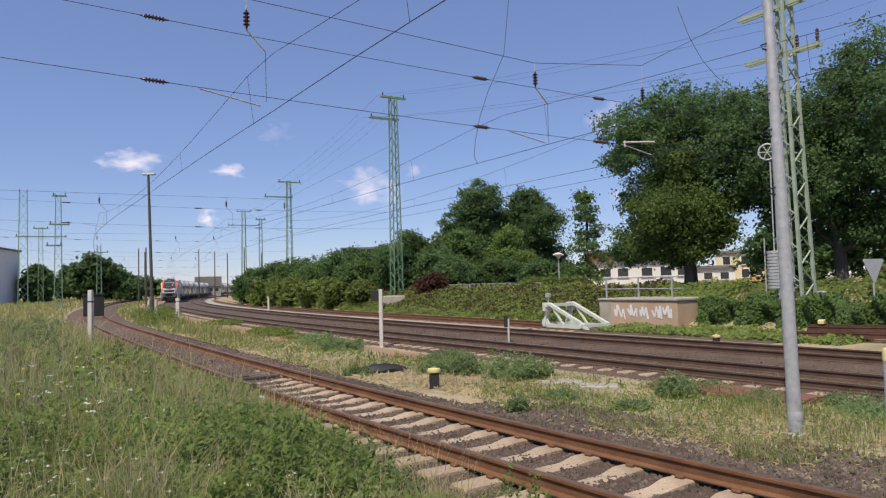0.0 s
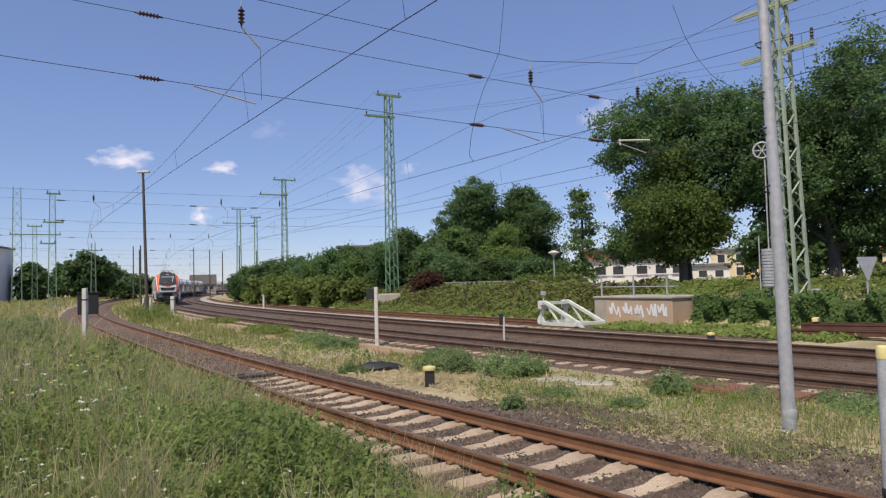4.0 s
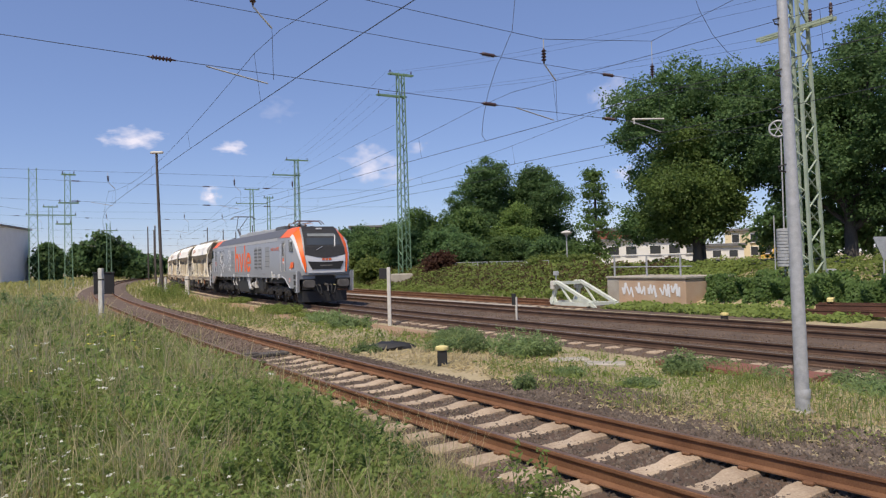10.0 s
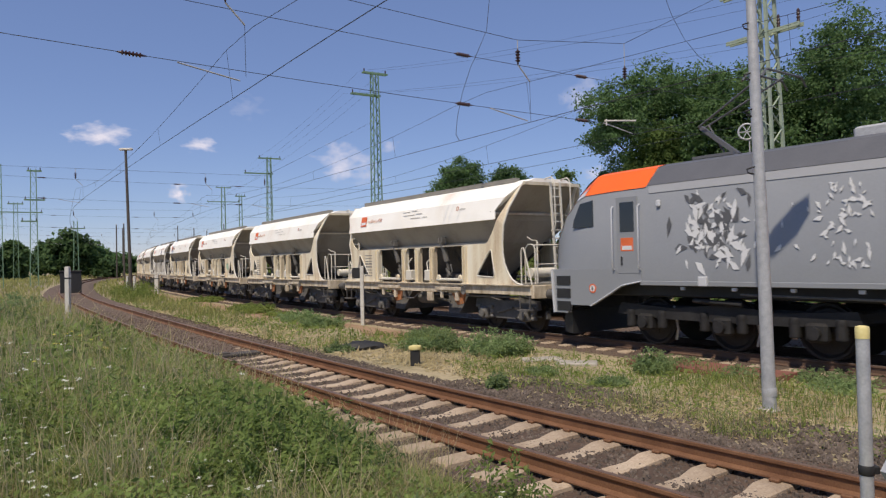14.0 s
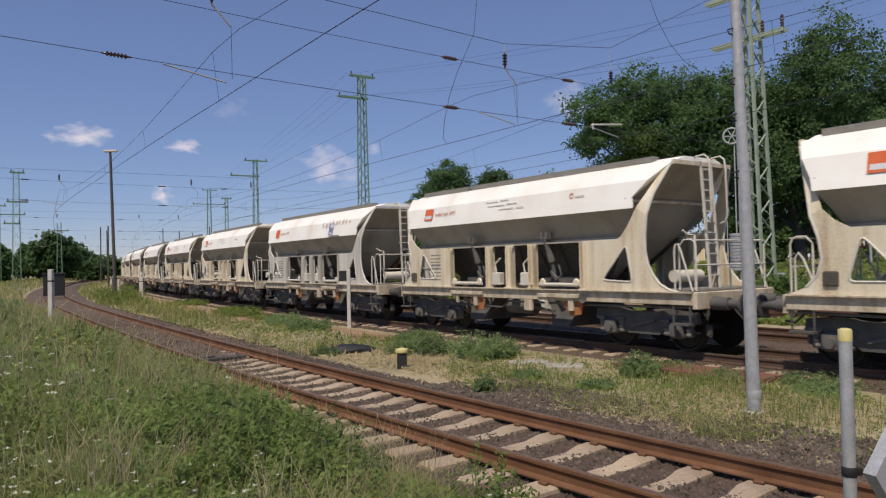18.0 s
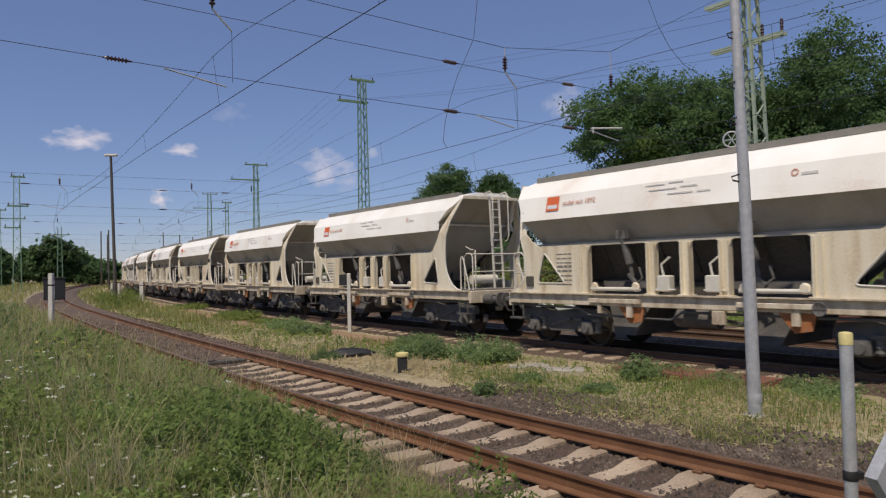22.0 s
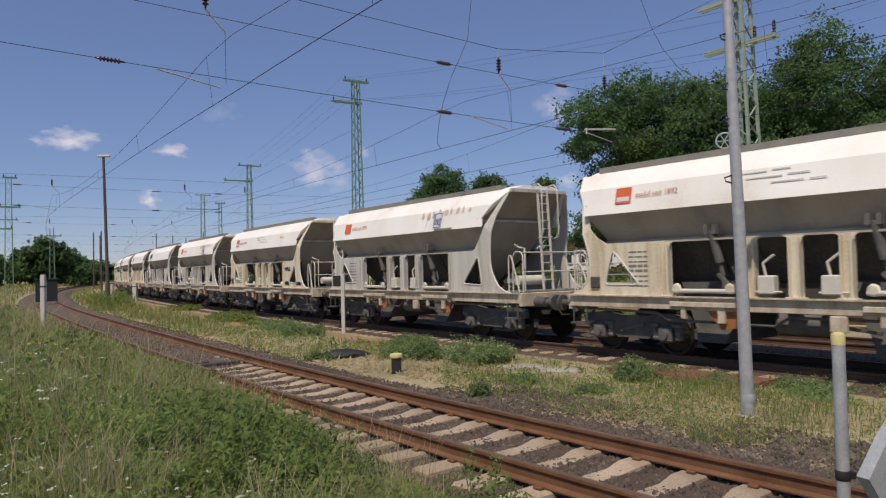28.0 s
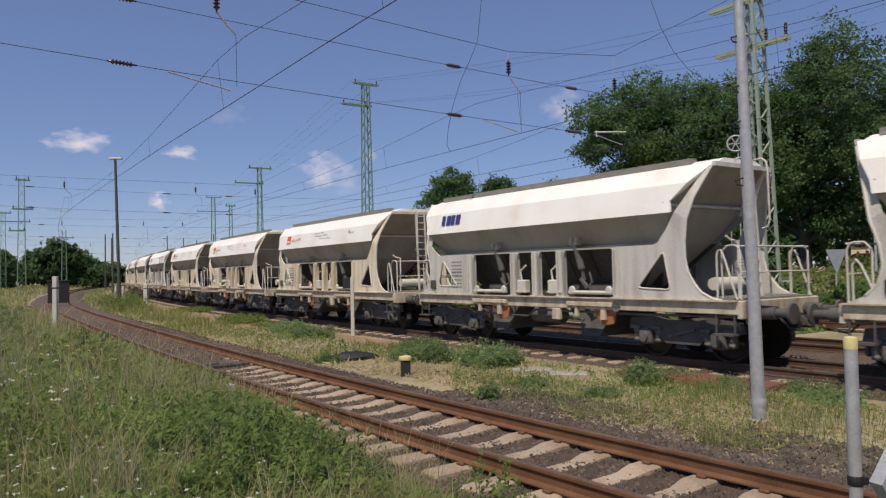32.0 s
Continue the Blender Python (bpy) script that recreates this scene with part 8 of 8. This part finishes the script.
for mat, n, sd, size, asp, lab in ((M_GRASS, 60000, 81, 0.030, 2.6, "low green ground cover between the tracks"), (M_LIGHTLEAF, 30000, 84, 0.026, 1.8, "small light green ground leaves between the tracks"), (M_STRAW, 70000, 82, 0.034, 4.5, "dry straw litter between the tracks")):
    x, y, r, e, g = patch(n, sd, 6, 60, -32, 42, BETWEEN)
    m = wave(x, y, 0.55, 0.42) + 0.4 * (wave(x, y, 2.1, 2.5) - 0.5)
    m += 0.10 * np.clip(e - 4.5, -2.5, 2.5)
    keep = (m < np.where(y > 20, 0.45, 0.6)) if mat is M_STRAW else (m > np.where(y > 20, 0.1, 0.18))
    x, y, r = x[keep], y[keep], r[keep]
    nn = g.normal(size=(len(x), 3)) * 0.42 + np.array([-0.2, -0.3, 0.9])
    z = ground_z(x, y) + g.uniform(0.0, 0.03 if mat is M_STRAW else 0.11, len(x))
    tagged(new("ground_cover", cards("ground_cover", np.c_[x, y, z], nn, size * np.clip(r / 11, 0.6, 3.5) * g.uniform(0.6, 1.4, len(x)), mat, asp, rng=g)), lab, "grass", kind="stuff")
x, y, r, e, g = patch(30000, 37, 30, 220, -40, 0, lambda x, y, e, d, g: (e < -2.2) | ((e > 2.2) & (d < -4)))
blades("far_grass", x, y, ground_z(x, y), g.uniform(0.25, 0.6, len(x)), 0.03 * np.clip(r / 30, 1, 5), M_LIGHTGRASS, "tall grass along the far curve", 37, 0.7)
x, y, r, e, g = patch(26000, 38, 2.2, 9, -14, 46, lambda x, y, e, d, g: (e < -1.5) & (g.random(len(x)) < 0.25 + 0.75 * wave(x, y, 4.1, 3.3)))
blades("verge_grass", x, y, ground_z(x, y), g.uniform(0.03, 0.13, len(x)), 0.006, M_GRASS, "short green grass beside the ballast", 38, 1.0)


def weed(x, y, w, h, mat, label, seed, size=0.06, n=1500, name="weed_clump", z=None, twigs=60):
    """A feathery clump: many leaning stems with narrow leaves along them."""
    g = np.random.default_rng(seed)
    b = gz_at(x, y) if z is None else z
    t = thing(name, label, "weeds", Matrix.Translation((x, y, b)), "leafy weed clumps")
    n = int(n * 1.6)
    a, q = g.uniform(0, 6.283, twigs), np.sqrt(g.random(twigs))
    foot = np.c_[np.cos(a) * q, np.sin(a) * q, np.zeros(twigs)] * w * 0.3
    tip = np.c_[np.cos(a) * q * w * 0.62, np.sin(a) * q * w * 0.62, h * (1.05 - 0.55 * q * q) * g.uniform(0.55, 1.1, twigs)]
    tip[:, :2] += g.normal(size=(twigs, 2)) * w * 0.07
    i, u = g.integers(0, twigs, n), g.random(n) ** 0.75
    p = foot[i] + (tip - foot)[i] * u[:, None] + g.normal(size=(n, 3)) * np.array([1, 1, 0.6]) * (0.02 + 0.075 * w * (1.05 - u))[:, None]
    p[:, 2] = np.abs(p[:, 2])
    nn = g.normal(size=p.shape) * 0.6 + np.array([-0.3, -0.35, 0.6])
    part("leaves", cards("leaves", p, nn, size * 0.55 * (1.25 - 0.6 * u) * g.uniform(0.6, 1.4, n), mat, 2.6, rng=g), None, t)
    sh = Shape()
    for k in range(0, twigs, max(6, twigs // 6)):
        sh.tube([tuple(foot[k] - np.array([0, 0, 0.05])), tuple(tip[k])], 0.005, 4, 0.002)
    part("stem_tuft", sh, M_HERB, t)["kind"] = "stuff"
    return t


weed(-2.1, 6.8, 1.5, 0.75, M_LEAF_BANK, "bright green bramble bush on the bank", 201, 0.06, 5200, twigs=140)
weed(-2.3, 5.9, 1.5, 0.75, M_LEAF_BANK, "green bramble on the near bank", 202, 0.055, 4600, twigs=120)
weed(-1.42, 5.85, 1.4, 0.85, M_LEAF_HERB, "leafy bramble bush with bright tips", 212, 0.065, 7600, twigs=170)
weed(-1.05, 5.1, 1.2, 0.7, M_LEAF_BANK, "leafy bramble hanging over the bank's foot", 213, 0.055, 6400, twigs=150)
weed(-1.75, 4.7, 1.2, 0.55, M_LEAF_HERB, "dark green nettles low on the bank", 214, 0.05, 3600, twigs=110)
weed(-2.9, 7.6, 1.5, 0.65, M_LEAF_HERB, "dense green bramble in tall grass", 215, 0.06, 4200, twigs=120)
weed(-3.0, 5.2, 1.3, 0.5, M_LEAF_HERB, "green leafy herbs among grass stalks", 216, 0.05, 3600, twigs=110)
weed(-4.0, 8.4, 1.7, 0.6, M_LEAF_HERB, "green leafy herbs in the meadow", 217, 0.06, 3600, twigs=110)
weed(-5.2, 9.4, 1.8, 0.6, M_LEAF_BANK, "dark green bramble in the meadow", 218, 0.065, 3600, twigs=110)
weed(-2.6, 8.9, 1.3, 0.5, M_LEAF_HERB, "green herbs beside the siding", 219, 0.055, 2800, twigs=90)
weed(-0.55, 5.7, 1.1, 0.2, M_GRASS, "low green creepers at the bank's foot", 203, 0.04, 2600, twigs=120)
weed(-0.1, 5.1, 1.0, 0.14, M_GRASS, "low green creepers over gravel", 220, 0.035, 2200, twigs=120)
weed(-0.25, 6.2, 0.8, 0.14, M_GRASS, "low green creepers beside the sleepers", 221, 0.035, 1600, twigs=100)
weed(-4.2, 6.3, 0.9, 0.42, M_LEAF_MID, "dark green dock leaves in the meadow", 204, 0.10, 1100)
weed(-3.2, 4.6, 1.1, 0.32, M_LEAF_MID, "green leafy herbs near the ground", 205, 0.055, 1800)
weed(-3.4, 9.3, 1.8, 0.5, M_HERB, "blue-green thistles in the meadow", 206, 0.055, 2600)
weed(-6.3, 10.5, 2.2, 0.5, M_HERB, "tall green herbs in the meadow", 207, 0.06, 2600)
weed(-8.5, 14.0, 2.6, 0.6, M_LIGHTLEAF, "green herbs on the bank", 208, 0.07, 2600)
weed(-5.0, 13.5, 2.0, 0.5, M_GRASS, "yellowish green herbs on the bank", 209, 0.06, 2200)
weed(-12.5, 19.0, 3.2, 0.8, M_HERB, "green scrub in the tall meadow", 210, 0.10, 2600)
weed(-16.0, 26.0, 4.0, 0.9, M_HERB, "green scrub behind the white post", 211, 0.12, 2600)
for k in range(26):
    g = random.Random(300 + k)
    e = -3.0 - 6.5 * g.random()
    s = 2 + 30 * g.random() ** 1.4
    p = on(s, e, 0, NEAR)
    if p.y < 3.5:
        continue
    weed(p.x, p.y, g.uniform(0.7, 1.5), g.uniform(0.3, 0.55), (M_HERB, M_GRASS, M_LIGHTLEAF)[k % 3], "leafy green weeds in tall meadow grass", 300 + k, 0.045 + 0.0022 * p.y, 1300)
for x, y, w, h in ((0.5, 17.2, 0.8, 0.5), (1.4, 16.3, 1.2, 0.72), (2.0, 16.3, 0.9, 0.55), (-0.1, 17.5, 0.8, 0.4), (4.34, 13.6, 0.7, 0.48), (1.2, 12.1, 0.35, 0.28), (-2.1, 17.7, 0.6, 0.3), (5.7, 12.8, 0.9, 0.22), (-7.8, 33.2, 2.0, 0.45), (-6.2, 31.0, 1.4, 0.25), (-8.9, 35.5, 1.4, 0.35), (-13.8, 45.3, 2.4, 0.4), (-20.5, 52, 3.2, 1.3), (-24, 60, 3.4, 1.4), (-18, 47, 2.4, 0.8), (-3.4, 24.5, 1.4, 0.45), (0.2, 21.0, 1.3, 0.35), (-4.8, 27.5, 1.5, 0.45), (6.5, 11.0, 0.9, 0.2), (3.2, 12.3, 0.6, 0.16), (2.2, 13.5, 0.6, 0.16), (5.0, 14.2, 1.4, 0.22), (6.9, 12.0, 1.3, 0.25), (8.2, 11.0, 1.2, 0.22)):
    weed(x, y, w, h, M_HERB if y < 30 else M_LIGHTLEAF, "blue-green bushy weeds between the tracks", int(1000 + x * 13 + y * 7), 0.04 + 0.0018 * y, 1300 if h > 0.3 else 600, twigs=90)
for k in range(34):
    g = random.Random(700 + k)
    p = on(1.5 + 20 * g.random() ** 1.3, -2.3 - 4.2 * g.random(), 0, NEAR)
    if p.y < 4.2 or math.hypot(p.x, p.y) < 4.6:
        continue
    weed(p.x, p.y, g.uniform(0.45, 0.95), g.uniform(0.45, 0.85), (M_LEAF_MID, M_LEAF_BANK, M_LIGHTLEAF, M_LEAF_HERB)[k % 4], "leafy green weeds in tall meadow grass", 700 + k, 0.04 + 0.0022 * p.y, 1500, twigs=50)
# long arching stalks and flower heads
st = thing("arching_stalk", "pale arching dry grass stalks over green bramble", "grass stalk", Matrix.Translation((-1.4, 6.7, 0.5)))
for k in range(3):
    part("stalk", Shape().tube([(-0.2, 0, -0.1), (0.1 + 0.05 * k, -0.02, 0.06), (0.45 + 0.1 * k, -0.08 * k, 0.0 - 0.05 * k), (0.65 + 0.1 * k, -0.12 * k, -0.13 - 0.06 * k)], 0.006, 5, 0.002), M_STRAW, st)


def flowers(name, mat, n, seed, size, lab, near=3.2, far=16, keep=0.55, lift=(0.3, 0.55)):
    x, y, r, e, g = patch(n, seed, near, far, -40, 6, lambda x, y, e, d, g: (e < -2.6) & (wave(x, y, 1.2, 1.0) > keep))
    z = ground_z(x, y) + g.uniform(*lift, len(x))
    P = np.repeat(np.c_[x, y, z], 7, axis=0) + g.normal(size=(len(x) * 7, 3)) * np.array([size * 0.5, size * 0.5, size * 0.12])
    nn = g.normal(size=P.shape) * 0.25 + np.array([0, -0.4, 1])
    me = cards(name, P, nn, size * g.uniform(0.5, 0.9, len(P)), mat, 1.0, rng=g)
    tagged(new(name, me), lab, "flowers", kind="stuff")
    blades(name + "_stalks", x, y, z - 0.4, np.full(len(x), 0.4), 0.004, M_HERB, "thin green flower stalks", seed + 1, 0.02)


flowers("white_flowers", M_FLOWER, 620, 61, 0.017, "small white flower heads scattered in the meadow", 4.2, 12)
flowers("umbel_flowers", M_FLOWER, 80, 63, 0.034, "white umbel flowers above the grass", 7, 14, 0.5, (0.5, 0.8))
flowers("yellow_flowers", M_YFLOWER, 140, 65, 0.03, "yellow ragwort flowers near the siding", 9, 22, 0.5, (0.4, 0.75))


# ---- the moving train ----
KNOTS = [(0, 157.0), (3, 125.2), (6, 93.2), (9, 61.6), (12, 29.3), (14, 7.4), (17, -25.1), (20, -57.9), (22, -79.5), (25, -112.5), (28, -145.5), (30, -167.45), (32, -189.55)]


def tail_at(t):
    """Where the locomotive's rear end is along the line at t seconds, gliding through the knots."""
    k = max(0, min(len(KNOTS) - 2, sum(1 for a, _ in KNOTS[1:-1] if a <= t)))
    slope = lambda i: (KNOTS[min(i + 1, len(KNOTS) - 1)][1] - KNOTS[max(i - 1, 0)][1]) / (KNOTS[min(i + 1, len(KNOTS) - 1)][0] - KNOTS[max(i - 1, 0)][0])
    (a, p), (b, q) = KNOTS[k], KNOTS[k + 1]
    h = b - a
    u = (t - a) / h
    return (2 * u ** 3 - 3 * u ** 2 + 1) * p + (u ** 3 - 2 * u ** 2 + u) * h * slope(k) + (3 * u ** 2 - 2 * u ** 3) * q + (u ** 3 - u ** 2) * h * slope(k + 1)


def rides(s_mid, half):
    """The pose of a vehicle whose middle is at s, on bogies half apart."""
    a, b = on(s_mid - half), on(s_mid + half)
    d = a - b
    return Matrix.Translation((a + b) / 2) @ Matrix.Rotation(math.atan2(d.y, d.x), 4, "Z")


TIMES = [0.5 * k for k in range(65)]
LOCO_LEN, WAGON_LEN = 22.8, 12.72
LOCO = locomotive()
KINDS = {"red": hopper_wagon("red"), "frame": hopper_wagon("frame"), "navy": hopper_wagon("navy")}
LABELS = {"red": "cream hopper wagon with red logo and faded slogan", "frame": "greyish hopper wagon with framed emblem and red spray paint", "navy": "pale grey hopper wagon with dark blue emblem"}
ORDER = ["red"] * 4 + ["frame"] + ["red"] * 7 + ["frame", "red", "frame", "navy"] + ["red"] * 3 + ["frame"] + ["red"] * 8
TRAIN = []
for kind in ORDER:
    first = KINDS[kind]
    w = first if first not in TRAIN else copy_thing(first, Matrix())
    tagged(w, LABELS[kind])
    TRAIN.append(w)


def scribble(wagon, x, z, w, h, mat, seed, label, loops=7):
    """A looping spray line on one wagon's side plate."""
    g = random.Random(seed)
    pts = []
    for k in range(loops * 5):
        f, a = k / (loops * 5), k * 1.3 + g.uniform(-0.4, 0.4)
        pts.append((x + w * f + 0.07 * math.cos(a), -1.458, z + h * 0.5 * math.sin(a) * g.uniform(0.5, 1.0)))
    part("sprayed_tag", Shape().tube(pts, 0.011, 5), mat, wagon, label)


M_MINT = material("pale green spray", [(0.30, 0.46, 0.36), (0.42, 0.56, 0.46)], 0.8, scale=7, bump=0.0)
for k, x, z, w, h, mat, lab in ((2, 3.95, 1.62, 0.42, 0.3, M_BLACK, "black sprayed scribble"), (2, 2.78, 1.95, 0.4, 0.45, M_MINT, "pale green sprayed scribble"),
                                (9, 3.95, 2.72, 0.4, 0.3, M_BLACK, "black sprayed scribble"), (9, 2.75, 2.05, 0.3, 0.35, M_WASHED, "faded red sprayed scribble"), (9, 2.75, 1.55, 0.32, 0.25, M_WASHED, "faded red sprayed scribble"),
                                (11, 3.1, 2.1, 0.5, 0.25, M_BLACK, "black sprayed scribble"), (13, 2.75, 2.12, 0.6, 0.2, M_BLACK, "black sprayed scribble"), (13, 2.75, 1.5, 0.4, 0.2, M_BLACK, "black sprayed scribble"), (13, 4.0, 1.5, 0.5, 0.2, M_BLACK, "black sprayed scribble")):
    scribble(TRAIN[k], x, z, w, h, mat, 10 * k + int(x * 10), lab)


def spin(wheels, radius):
    """Roll one wheelset along the line; its likes share the turning."""
    lead = wheels[0]
    place = lead.matrix_basis.translation.copy()
    s0 = tail_at(0)
    walk(lead, [(f / FPS, Matrix.Translation(place) @ Matrix.Rotation((s0 - tail_at(f / FPS)) / radius, 4, "Y")) for f in range(0, 32 * FPS + 1)])
    return lead.animation_data.action, lead.animation_data.action_slot


def motions():
    for c, p in CLOUDS:
        walk(c, [(t, look(p + Vector((-2.1, 0.0, 0.4)) * t, EYE)) for t in (0, 16, 32)])
    walk(LOCO, [(t, rides(tail_at(t) - LOCO_LEN / 2, 7.0)) for t in TIMES])
    for k, w in enumerate(TRAIN):
        walk(w, [(t, rides(tail_at(t) + WAGON_LEN * (k + 0.5), 4.0)) for t in TIMES])
    for root, mesh, radius in ((LOCO, LOCO_WHEEL_MESH, 0.535), (TRAIN[0], WHEEL_MESH, 0.46)):
        places = {}
        for o in (o for r in ([LOCO] if root is LOCO else TRAIN) for o in r.children_recursive):
            if o.data is mesh:
                places.setdefault(round(o.matrix_basis.translation.x, 2), []).append(o)
        for wheels in places.values():
            action, slot = spin(wheels, radius)
            for o in wheels[1:]:
                o.rotation_mode = "QUATERNION"
                o.animation_data_create().action = action
                o.animation_data.action_slot = slot


motions()
